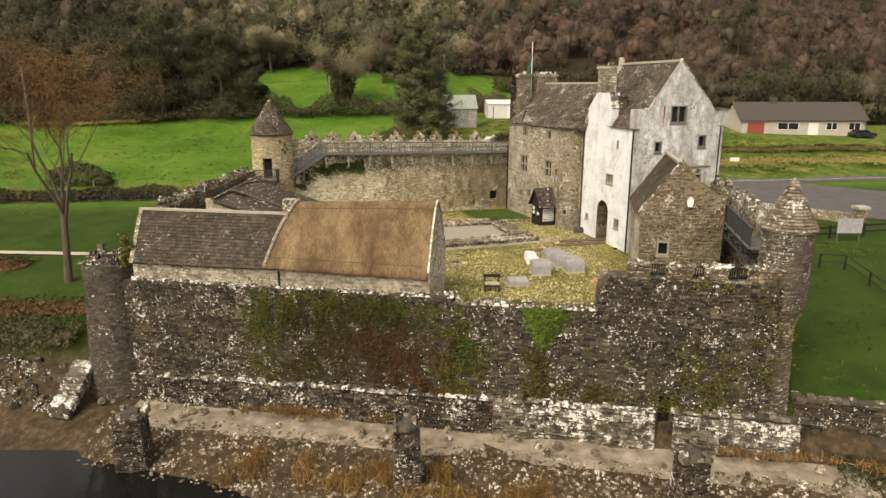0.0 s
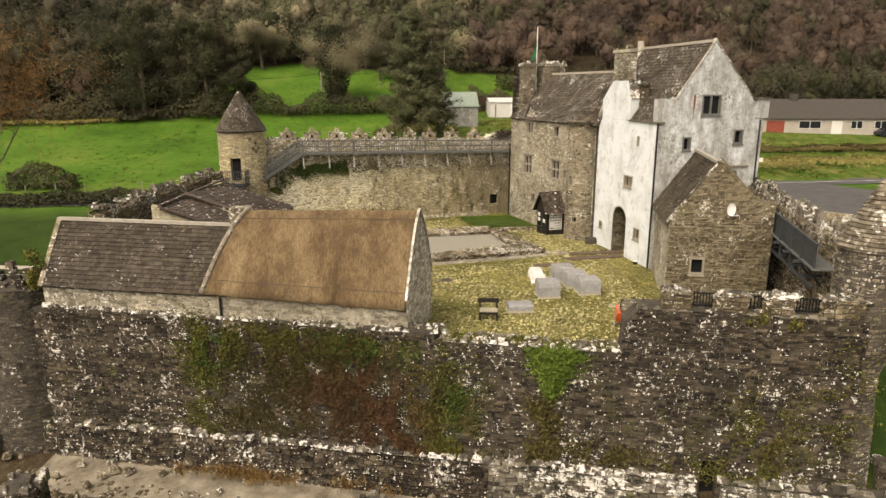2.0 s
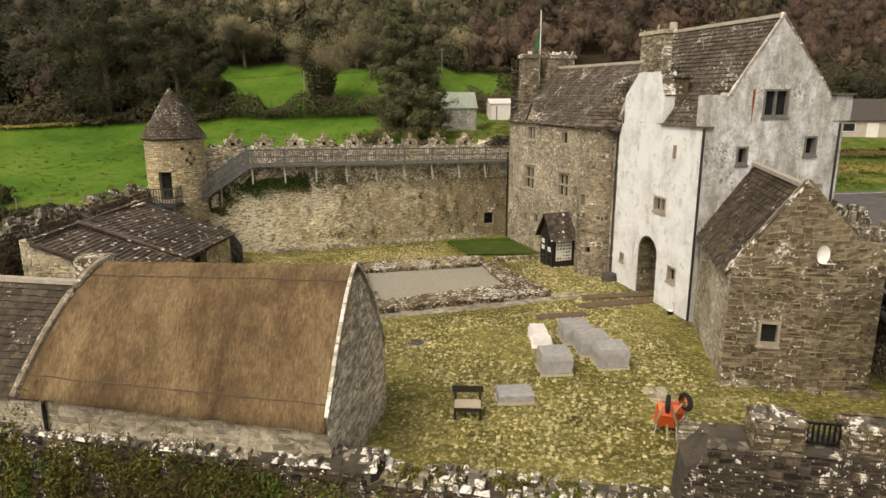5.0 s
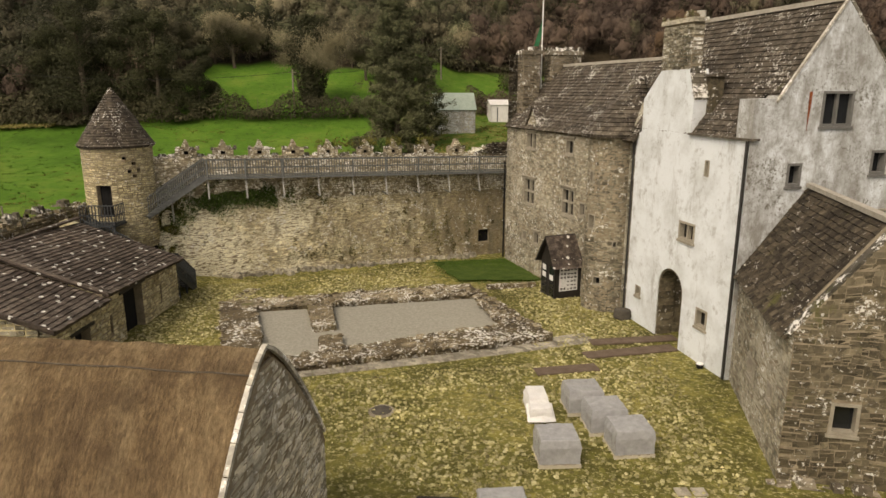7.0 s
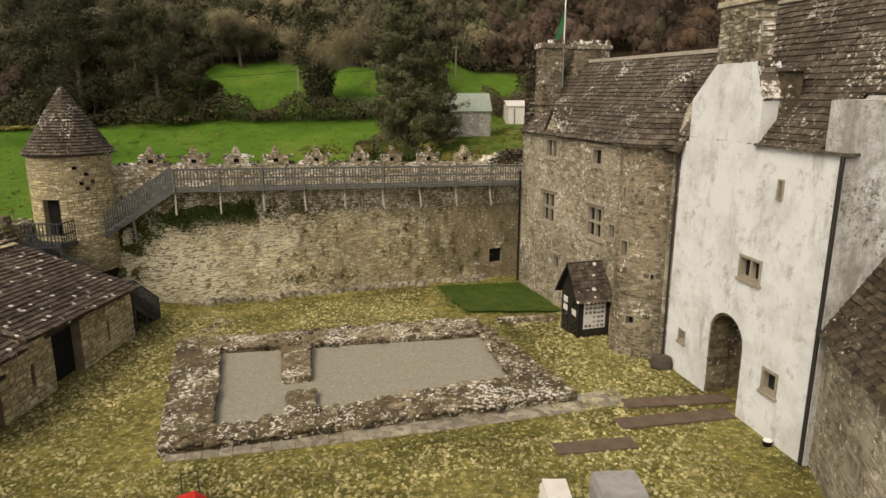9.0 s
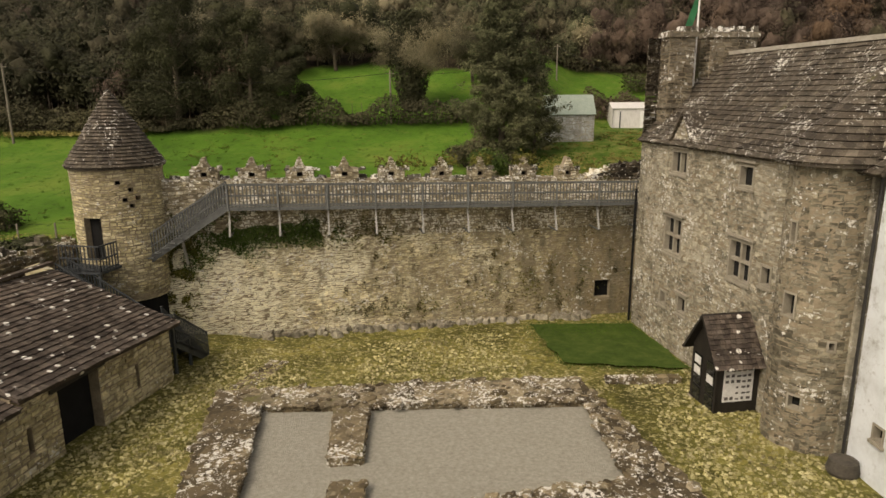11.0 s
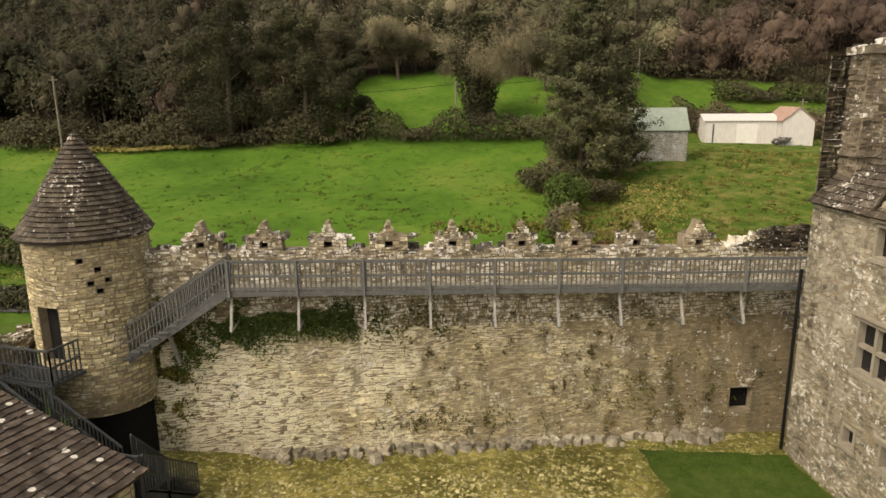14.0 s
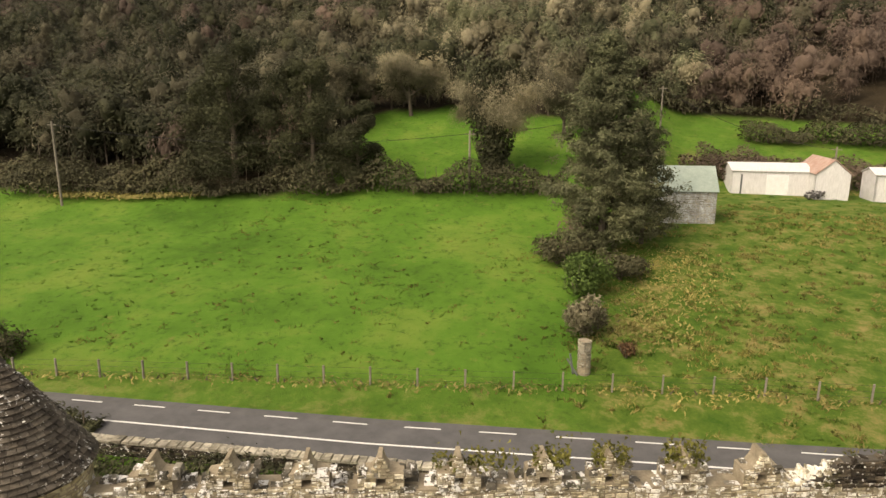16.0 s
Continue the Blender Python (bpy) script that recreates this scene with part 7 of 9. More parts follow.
def wood():
    rg = random.Random(601)
    bins = {"twig_brown": [], "twig_grey": [], "leaf_dark": [], "leaf_conifer": [], "twig_orange": [], "twig_olive": []}
    size, outs, tones = ({k: [] for k in bins} for _ in range(3))
    nr = np.random.RandomState(602)
    mass = {k: ([], []) for k in bins}
    stems = Mesh()
    made = 0
    while made < 2100:
        y = 120 + 300 * rg.random() ** 1.6
        x = rg.uniform(-1.05 * y + 10, 0.72 * y + 20)
        if in_clearing(x, y) or land(x, y) > 95:
            continue
        patch = noise.noise((x * 0.018, y * 0.018, 7.0)) + rg.gauss(0, 0.18)
        near = 1 if y < 190 else 0
        side = x / y
        if side < -0.3:
            kind = rg.choice(("leaf_dark", "leaf_dark", "twig_olive") if patch > -0.1 else ("twig_olive", "twig_brown", "leaf_dark"))
        elif side < 0.03:
            kind = rg.choice(("leaf_dark", "leaf_conifer", "twig_olive") if patch > 0.2 else ("twig_olive", "twig_grey", "twig_grey", "leaf_conifer"))
        elif patch > 0.25:
            kind = "leaf_dark" if rg.random() < 0.5 else "twig_olive"
        elif patch < -0.3:
            kind = "twig_orange" if rg.random() < 0.15 else "twig_brown"
        else:
            kind = "twig_brown" if rg.random() < 0.85 else "twig_olive"
        h = rg.uniform(7, 14) if not near else rg.uniform(8, 13)
        w = h * rg.uniform(0.28, 0.45)
        z = land(x, y)
        n = 1150 if y < 200 else 600 if y < 300 else 300
        s = 0.62 if y < 200 else 0.95 if y < 300 else 1.4
        dims = np.array([w, w, h * 0.5])
        mid = np.array([x, y, z + h * 0.5])
        k = 6 if y < 240 else 4
        lobe = nr.normal(size=(k, 3))
        lobe /= np.linalg.norm(lobe, axis=1)[:, None]
        lobe = lobe * nr.uniform(0.35, 0.6, k)[:, None] * dims + mid
        size_l = nr.uniform(0.5, 0.72, k)
        pick = nr.randint(0, k, n)
        c = nr.normal(size=(n, 3)) + np.array([0, 0, 0.3])
        c /= np.linalg.norm(c, axis=1)[:, None]
        p = lobe[pick] + c * (size_l[pick] * (0.4 + 0.8 * nr.rand(n)))[:, None] * dims * np.array([1, 1, 0.85])
        # Trees far to the sides are toned down, a vignette put into their colour.
        tone = rg.uniform(-0.2, 0.1) - (0.2 if abs(side + 0.12) > 0.3 else 0.0)
        for q, r in zip(lobe, size_l):
            mass[kind][0].append(q + BALL * (0.5 * r * nr.uniform(0.6, 1.25, len(BALL)))[:, None] * dims * np.array([1, 1, 0.85]))
            mass[kind][1].append(tone)
        bins[kind].append(p)
        size[kind].append(np.full(n, s))
        outs[kind].append(0.55 * c + np.array([0, -0.25, 0.55]))
        tones[kind].append(np.full(n, tone))
        if y < 240:
            stems.tube([(x, y, z - 0.3), (x, y, z + h * 0.7)], [0.16, 0.05], 5)
        made += 1
    ob = thing("woodland", "bare brown and dark evergreen woodland on the hillside", "woods", kind="stuff")
    part("trunk", stems, "bark", ob, fix=False)
    for k, v in bins.items():
        if v:
            thin = k.startswith("twig")
            twig_mass(mass[k], k, ob)
            cloud("foliage", np.concatenate(v), np.concatenate(size[k]), k, ob, 610, slim=0.24 if thin else 0.34, upright=1.6 if thin else 0.4,
                  out=np.concatenate(outs[k]), tone=np.concatenate(tones[k]), soft=0.8)


wood()


# ---- farm beyond the road ----
def gabled(name, label, o, u, length, width, eave, ridge, z0, wall, roof, over=0.15, doors=(), rows=None, category="barn"):
    """A gabled building from a corner, along u, with its ridge lengthways."""
    ob = thing(name, label, category)
    u = Vector((*u, 0)).normalized()
    v = Vector((-u.y, u.x, 0))
    o = Vector((*o, 0))
    fa = flat(o, u, -v)
    for at in (fa, flat(o + v * width, u, v)):
        wl_ = part("wall", Mesh().prism([(0, z0 - 1), (length, z0 - 1), (length, z0 + eave), (0, z0 + eave)], at, -0.25, 0.0), wall, ob)
    for s in (0.0, length):
        at = flat(o + u * s, v, -u if s == 0 else u)
        part("gable", Mesh().prism([(0.0, z0 - 1), (width, z0 - 1), (width, z0 + eave), (width / 2, z0 + ridge), (0.0, z0 + eave)], at, -0.25, 0.003), wall, ob)
    for sg in (0, 1):
        e = o - u * over + (v * (-over) if sg == 0 else v * (width + over)) + Vector((0, 0, z0 + eave - 0.05))
        t = o - u * over + v * width / 2 + Vector((0, 0, z0 + ridge + 0.08))
        up = t - e
        run = up.length
        up.normalize()
        nr = u.cross(up)
        nr = nr if nr.z > 0 else -nr
        at = pitch(e, u, up, nr)
        part("roof", Mesh().prism([(0, 0), (length + 2 * over, 0), (length + 2 * over, run), (0, run)], at, 0.0, 0.08), roof, ob)
    for s0, s1, z1, z2, mt in doors:
        nm = "door" if z1 < 0.3 else "window"
        d = part(nm, Mesh().prism([(s0, z0 + z1), (s1, z0 + z1), (s1, z0 + z2), (s0, z0 + z2)], fa, 0.004, 0.05), mt, ob)
        if nm == "window":
            for a, b, c, e2 in ((s0, s1, z1, z1 + 0.08), (s0, s1, z2 - 0.08, z2), (s0, s0 + 0.08, z1, z2), (s1 - 0.08, s1, z1, z2), ((s0 + s1) / 2 - 0.04, (s0 + s1) / 2 + 0.04, z1, z2)):
                part("frame", Mesh().prism([(a, z0 + c), (b, z0 + c), (b, z0 + e2), (a, z0 + e2)], fa, 0.045, 0.1), "white_paint", d)
    return ob, fa, u, v


barn, barn_at, _, _ = gabled("barn", "old whitewashed stone barn with a green tin roof", (0.2, 119.0), (0.985, 0.17), 5.9, 4.5, 3.4, 5.6, 4.3, "stone_pale", "tin_green", category="barn")
lay(barn_at, lambda z: [(0, 5.9)], 4.0, 7.6, "whitewash", barn, (0.2, 0.6), (0.14, 0.3), proud=0.015, gap=0.006, seed=621)
gabled("farm_shed", "long white corrugated farm shed", (9.2, 139.2), (0.995, 0.1), 9.0, 6.0, 3.0, 3.7, 5.0, "tin_white", "tin_white", doors=((1.0, 1.2, 0.0, 2.6, "timber_grey"), (4.0, 6.5, 0.0, 2.6, "white_paint")), category="shed")
gabled("farm_shed", "white shed with a rusted round-backed roof", (21.9, 138.2), (-0.1, 0.995), 8.0, 3.7, 3.0, 4.6, 5.0, "tin_white", "tin_rust", category="shed")
gabled("farm_shed", "small white tin farm outbuilding", (24.6, 138.8), (0.995, 0.1), 4.0, 4.0, 3.0, 3.6, 5.0, "tin_white", "tin_white", category="shed")
bush("scrap_heap", "dark heap of farm clutter beside the sheds", 18.5, 138.0, 1.2, 2.4, "ink", 623, 500, 0.3, category="clutter")
gabled("bungalow", "long single-storey bungalow with a red garage door", (53.5, 122.6), (1.0, 0.012), 22.6, 7.6, 2.55, 5.6, 3.1, "render_house", "roof_tile", 0.4,
       doors=((1.2, 4.2, 0.0, 2.2, "door_red"), (6.6, 10.4, 0.9, 2.2, "glass_dark"), (12.2, 14.0, 0.0, 2.2, "white_paint"), (15.4, 17.4, 0.9, 2.2, "glass_dark"), (19.4, 21.6, 0.9, 2.2, "glass_dark")), category="bungalow")
part("chimney", Mesh().slab(60.0, 61.2, 126.0, 126.8, 8.3, 9.7), "roof_tile", bpy.data.objects["bungalow"])


def car(x, y, z, seed):
    ob = thing("parked_car", "dark blue car parked before the bungalow", "car")
    at = flat((x, y), (1, 0), (0, -1))
    part("body", Mesh().prism([(0, 0.3), (4.2, 0.3), (4.25, 0.75), (3.5, 0.9), (0.1, 0.95), (-0.05, 0.7)], at, -1.7, 0.0), "car_paint", ob)
    part("cabin", Mesh().prism([(0.3, 0.93), (3.2, 0.9), (2.5, 1.42), (0.8, 1.42)], at, -1.6, -0.1), "glass_dark", ob)
    for s in (0.8, 3.4):
        for d in (0.03, -1.55):
            w = part("wheel", Mesh().prism([(s + 0.32 * math.cos(a), 0.33 + 0.32 * math.sin(a)) for a in [k * math.pi / 8 for k in range(16)]], at, d - 0.18, d), "rubber", ob)
    ob.location.z = z


car(72.6, 120.5, land(74, 121) + 0.02, 1)


def pole_wood(x, y, h, label, z=None, cross=True):
    z = land(x, y) if z is None else z
    ob = thing("utility_pole", label, "pole", "utility poles")
    part("post", Mesh().tube([(x, y, z - 0.5), (x, y, z + h)], [0.15, 0.11], 8), "pole_wood", ob)
    if cross:
        part("crossarm", Mesh().beam((x - 0.6, y, z + h - 0.4), (x + 0.6, y, z + h - 0.4), 0.1), "pole_wood", ob)
    return Vector((x, y, z + h - 0.35))


tops = [pole_wood(-65.3, 108.6, 9.6, "leaning timber utility pole at the field edge"), pole_wood(-19.9, 121.8, 6.6, "pale timber utility pole by the ivy tree"),
        pole_wood(0.3, 160, 6.2, "utility pole on the upper field"), pole_wood(22.3, 148, 4.5, "utility pole behind the sheds")]
wire = thing("overhead_wire", "thin overhead wires between the poles", "wire")
for a, b in zip(tops, tops[1:]):
    part("cable", Mesh().tube([a.lerp(b, k / 10) - Vector((0, 0, 1.6 * (1 - (k / 5 - 1) ** 2))) for k in range(11)], [0.035] * 11, 4), "rubber", wire)

# low wall between the road and the bawn
rw = thing("roadside_wall", "low mossy stone wall along the road with pale capstones", "wall", kind="structure")
RW0, RW1 = Vector((-26.5, 72.95, 0)), Vector((2.0, 77.45, 0))
ru = (RW1 - RW0).normalized()
rw_at = flat(RW0, ru, (ru.y, -ru.x))
RL = (RW1 - RW0).length
part("core", Mesh().prism([(0, -2.2), (RL, -2.2), (RL, 0.2), (0, 0.2)], rw_at, -0.45, 0.0), "mortar_dark", rw)
lay(rw_at, lambda z: [(0, RL)], -1.6, 0.15, "stone_lake", rw, (0.16, 0.45), (0.09, 0.2), proud=0.05, seed=635)
rg = random.Random(636)
s = 0.0
while s < RL:
    w = rg.uniform(0.28, 0.6)
    part("capstone", Mesh().prism([(s, 0.18), (s + w - 0.02, 0.18 + rg.uniform(-0.02, 0.02)), (s + w - 0.04, 0.3 + rg.uniform(-0.03, 0.05)), (s + 0.02, 0.3 + rg.uniform(-0.03, 0.05))], rw_at, -0.5, 0.06), "stone_pale", rw, fix=False)
    s += w

# field fence and gate pillar
fence = thing("field_fence", "timber post and wire fence along the road", "fence")
pts = []
for k in range(34):
    x = -62 + k * 2.75
    y = 80.7 + (x + 28.4) * 0.229 if x < 8 else 88.9 + (x - 8) * 0.18
    pts.append((x, y, land(x, y)))
for x, y, z in pts:
    part("post", Mesh().beam((x, y, z - 0.2), (x + 0.02, y, z + 1.15), 0.1), "pole_wood", fence)
for f in (0.35, 0.7, 1.05):
    part("strand", Mesh().tube([(x, y, z + f) for x, y, z in pts], [0.008] * len(pts), 4), "iron_dark", fence)
hedge("fence_grass", "dead grass and weeds along the field fence", [(x, y) for x, y, z in pts[::4]], 0.4, 1.2, "straw_grass", 645, 24, 0.24)
bush("bush", "small rust-brown bush beside the gate pillar", -0.9, 91.2, 1.0, 1.3, "twig_red", 646, 600, 0.16)
gp = thing("gate_pillar", "rough stone gate pillar at the field corner", "pillar")
core_gp = part("core", Mesh().ring([((-3.3, 88.6, land(-3.3, 88.6) - 0.3), 0.42), ((-3.3, 88.6, land(-3.3, 88.6) + 2.1), 0.34)], 10), "mortar", gp)
lay(curved((-3.3, 88.6), 0.36, 3.2), lambda z: [(0, 2.26)], land(-3.3, 88.6) - 0.2, land(-3.3, 88.6) + 2.1, "stone_pale", gp, (0.2, 0.4), (0.14, 0.24), proud=0.06, seed=641)
gt = thing("field_gate", "weathered timber gate strut", "gate")
part("rail", Mesh().beam((-3.9, 88.3, land(-3.9, 88.3)), (-4.1, 88.2, land(-3.9, 88.3) + 1.3), 0.1), "timber_grey", gt)
part("rail", Mesh().beam((-3.6, 88.1, land(-3.9, 88.3)), (-4.3, 88.4, land(-3.9, 88.3) + 0.9), 0.08), "timber_grey", gt)


# tufts of rough grass on the fields
def tufts():
    rg = random.Random(651)
    for leaf, count, size, box, per in (("leaf_field", 700, 0.24, (-75, -4, 82, 119), 10), ("leaf_moss", 300, 0.26, (-40, -4, 82, 116), 12), ("leaf_field", 1000, 0.3, (-3, 50, 84, 138), 14), ("straw_grass", 900, 0.36, (-4, 40, 84, 130), 16), ("leaf_moss", 900, 0.34, (-5, 60, 82, 130), 14), ("leaf_field", 600, 0.25, (18, 60, 32, 90), 12)):
        pos = []
        n = 0
        while n < count:
            x, y = rg.uniform(*box[:2]), rg.uniform(*box[2:])
            q = y - 0.17 * x
            if 73 < q < 82 or (27 < x < 62 and 55 < y < 92):
                continue
            if noise.noise((x * 0.11, y * 0.11, 3)) < 0.1 and rg.random() < 0.7:
                continue
            n += 1
            r = rg.uniform(0.08, 0.32)
            z = land(x, y)
            for _ in range(per):
                pos.append((x + rg.gauss(0, r), y + rg.gauss(0, r), z + 0.06))
        ob = cloud("grass_tuft", pos, size, leaf, None, 652, slim=0.25, upright=1.2)
        tagged(ob, "tufts of rough pasture grass", "grass", kind="stuff")
    pos = []
    for _ in range(9000):
        u_, v_ = rg.random(), rg.random()
        p = (Vector((1.8, 66.8, 0)) * (1 - u_) + Vector((6.5, 67.7, 0)) * u_) * (1 - v_) + (Vector((3.4, 62.2, 0)) * (1 - u_) + Vector((8.3, 62.5, 0)) * u_) * v_
        pos.append((p.x + rg.gauss(0, 0.3), p.y + rg.gauss(0, 0.3), yard_z(p.x, p.y) + 0.05))
    tagged(cloud("lawn_blade", pos, 0.12, "leaf_field", None, 653, slim=0.2, upright=1.3), "short green grass blades", "grass", kind="stuff")


tufts()

# ---- shore ----
rg = random.Random(661)
pos = []
for _ in range(26):
    cx = rg.uniform(-13, 6)
    cy = front_y(cx) - rg.uniform(4.2, 6.5)
    for _ in range(120):
        pos.append((cx + rg.gauss(0, 0.3), cy + rg.gauss(0, 0.25), max(-6.3, land(cx, cy)) + rg.uniform(0.1, 0.45)))
tagged(cloud("reed_clump", pos, 0.75, "reed", None, 662, slim=0.045, upright=2.2), "dry orange reeds and rushes on the shore", "reeds", kind="stuff")
pos = []
for _ in range(26):
    cx = rg.choice((rg.uniform(12.5, 22), rg.uniform(-12, 0)))
    cy = front_y(cx) - rg.uniform(0.9, 1.4)
    for _ in range(60):
        pos.append((cx + rg.gauss(0, 0.35), cy + rg.gauss(0, 0.15), -5.3 + rg.uniform(0.05, 0.3)))
tagged(cloud("shore_grass", pos, 0.4, "reed", None, 663, slim=0.1, upright=1.6), "dry grass along the slip", "grass", kind="stuff")


def boulders(name, label, count, box, r, material, seed, zf):
    rg = random.Random(seed)
    m = Mesh()
    for _ in range(count):
        x, y = rg.uniform(*box[:2]), None
        y = front_y(x) - rg.uniform(*box[2:])
        s = r * rg.uniform(0.35, 1.3)
        z = zf(x, y)
        a = rg.uniform(0, 3)
        top = []
        low = []
        for k in range(6):
            t = a + k * 1.047
            q = s * rg.uniform(0.75, 1.2)
            low.append((x + q * math.cos(t), y + q * math.sin(t), z - 0.1))
            top.append((x + q * 0.62 * math.cos(t), y + q * 0.62 * math.sin(t), z + s * rg.uniform(0.3, 0.7)))
        m.add(low + top, [(6, 7, 8, 9, 10, 11)] + [(k, (k + 1) % 6, 6 + (k + 1) % 6, 6 + k) for k in range(6)])
    ob = part(name, m, material, fix=False)
    return tagged(ob, label, "stones", kind="stuff")


boulders("shore_stone", "loose stones and shingle on the shore", 4200, (-18, 24, 2.0, 7.5), 0.12, "stone_ruin", 671, lambda x, y: land(x, y))
boulders("shore_boulder", "fallen wall stones along the foot", 60, (-19, 20, 0.8, 3.0), 0.22, "stone_ruin", 672, lambda x, y: -5.5)
boulders("bank_boulder", "boulders on the bank beyond the corner", 260, (-34, -20.5, -0.5, 2.5), 0.3, "stone_lake", 673, lambda x, y: land(x, y))
boulders("bank_boulder", "stones on the grassy bank by the turret", 60, (17.5, 27, -0.4, 1.5), 0.2, "stone_lake", 674, lambda x, y: land(x, y))

steps = thing("shore_steps", "whitened stone steps down the bank", "steps")
for k in range(9):
    z = -5.4 + k * 0.2
    part("step", Mesh().box((-21.2 + 0.02 * k, 35.4 + 0.32 * k, z - 0.4), (1.25, -0.25, 0), (0.06, 0.36, 0), (0, 0, 0.45)), "stone_lichen" if k % 3 else "stone_plinth", steps)
hedge("bank_scrub", "dark brown scrub on the bank beside the steps", [(-38, 40.5), (-27, 41), (-22.3, 41.5)], 1.7, 3.0, "leaf_hedge", 675, 420, 0.22)
hedge("bank_scrub", "rusty dead bracken on the bank", [(-36, 43.5), (-27, 43.8), (-21.5, 44.5)], 1.2, 2.6, "twig_red", 676, 320, 0.22)
hedge("russet_bed", "low russet bed beside the lawn path", [(-52, 51.4), (-40, 51.2), (-31.0, 51.0)], 0.5, 2.4, "twig_red", 677, 420, 0.2)
bank = thing("bank_wall", "low lichened rubble wall holding the lawn bank", "wall", kind="structure")
bank_at = flat((16.9, front_y(16.9) + 0.75), WU, WN)
part("core", Mesh().prism([(0, -5.2), (14, -5.2), (14, -3.1), (0, -3.0)], bank_at, -0.5, 0.0), "mortar_dark", bank)
lay(bank_at, lambda z: [(0, 14)], -4.6, -3.05, "stone_lake", bank, (0.18, 0.5), (0.1, 0.2), proud=0.08, seed=678)
top_stones(bank_at, 0, 14, lambda s: -3.05 - 0.007 * s, -0.5, 0.06, "stone_plinth", bank, 679, 0.2, 0.4)
hedge("bank_growth", "dark weeds under the bank wall", [(18.2, 30.6), (22, 29.8), (30, 28.4)], 0.7, 2.2, "leaf_dark", 680, 420, 0.2)


# ---- climbers on the walls ----
def climber(at, name, label, patches, leaf, size, seed, lift=0.16, gate=-0.12, slim=0.6):
    rg = random.Random(seed)
    pos = []
    for s, z, ws, hz, n in patches:
        for _ in range(n):
            a, b = rg.gauss(0, 0.42), rg.gauss(0, 0.42)
            ss, zz = s + a * ws, z + b * hz
            if noise.noise((ss * 1.1, zz * 1.1, seed)) < gate:
                continue
            pos.append(at(ss, 0.03 + abs(rg.gauss(0, lift)) * max(0.2, 1 - abs(a)), zz))
    return tagged(cloud(name, pos, size, leaf, None, seed, slim=slim), label, "climber", kind="stuff")


climber(wall_at, "wall_ivy", "bright green ivy hanging over the lake wall", [(WX(5.0), 0.3, 0.8, 0.6, 8000), (WX(5.05), 0.7, 1.05, 0.35, 4500), (WX(4.95), -0.5, 0.45, 0.55, 1800)], "leaf_bright", 0.12, 701, 0.16, -0.6)
climber(wall_at, "wall_ivy", "dark straggling ivy below the bright growth", [(WX(4.6), -1.6, 0.8, 0.8, 900), (WX(4.9), -2.6, 0.6, 1.2, 700), (WX(4.6), -3.6, 1.2, 0.9, 1200), (WX(7.0), -3.2, 2.0, 0.6, 900), (WX(12.6), -2.2, 0.7, 0.5, 700), (WX(-7.5), -0.2, 3.0, 1.2, 1600), (WX(0.4), -1.8, 1.2, 2.2, 1800)], "twig_moss", 0.14, 709, 0.1)
climber(wall_at, "wall_moss", "mossy growth on the lake wall", [(WX(-9.6), -1.8, 1.4, 4.5, 5440), (WX(-8.3), 0.2, 3.0, 1.2, 4420), (WX(-4.5), 0.5, 5.5, 0.7, 5780), (WX(0.8), -1.8, 2.0, 2.6, 5100), (WX(1.0), -3.8, 2.0, 1.2, 2380), (WX(12.5), -1.5, 2.5, 2.0, 2210), (WX(12.5), 2.6, 1.0, 0.4, 850), (WX(12), -3.4, 5, 0.8, 2720), (WX(-13), -4.4, 6, 0.5, 2040), (WX(15), -0.5, 1.5, 3.5, 1530)], "leaf_moss", 0.095, 702, 0.08)
climber(wall_at, "bramble_vine", "reddish bare creeper over the lake wall", [(WX(-3.5), -1.2, 3.4, 2.2, 6000), (WX(-1.2), -3.6, 2.4, 1.8, 3600), (WX(-2.0), -2.4, 3.0, 2.0, 2600)], "twig_red", 0.3, 703, 0.1, slim=0.1)
climber(wall_at, "bramble_vine", "brown bare creeper over the lake wall", [(WX(-4.5), -0.6, 4.5, 2.2, 8000), (WX(-7), -3.0, 4, 2.2, 4000)], "twig_moss", 0.3, 704, 0.1, slim=0.1)
climber(wall_at, "wall_ivy", "small green ivy leaves among the creepers", [(WX(-3.0), 0.3, 3.5, 0.9, 2600), (WX(-9.0), -0.4, 1.6, 1.4, 1400), (WX(1.2), -1.6, 1.2, 1.6, 1500)], "leaf_ivy", 0.12, 710, 0.1)
tagged(cloud("wall_top_moss", [wall_at(WX(x0) + rq.gauss(0, 0.25), -0.5 + rq.gauss(0, 0.22), 1.02 + abs(rq.gauss(0, 0.04))) for rq in [random.Random(711)] for x0 in (1.2, 2.0, 3.6, 4.6, 5.2, 6.7, 7.1, 7.3) for _ in range(260)], 0.1, "leaf_moss", None, 712, slim=0.6), "moss cushions on the wall top", "moss", kind="stuff")
bs = lambda x: (x + 14.2) / 0.9328
climber(back_at, "wall_ivy", "dark ivy spreading under the wall walk", [(bs(-10.9), 4.1, 1.6, 1.1, 2600), (bs(-9.2), 4.45, 2.2, 0.9, 3600), (bs(-7.6), 4.3, 1.6, 0.8, 2000), (bs(-12.4), 3.4, 0.9, 1.2, 700)], "leaf_ivy", 0.1, 705, 0.06)
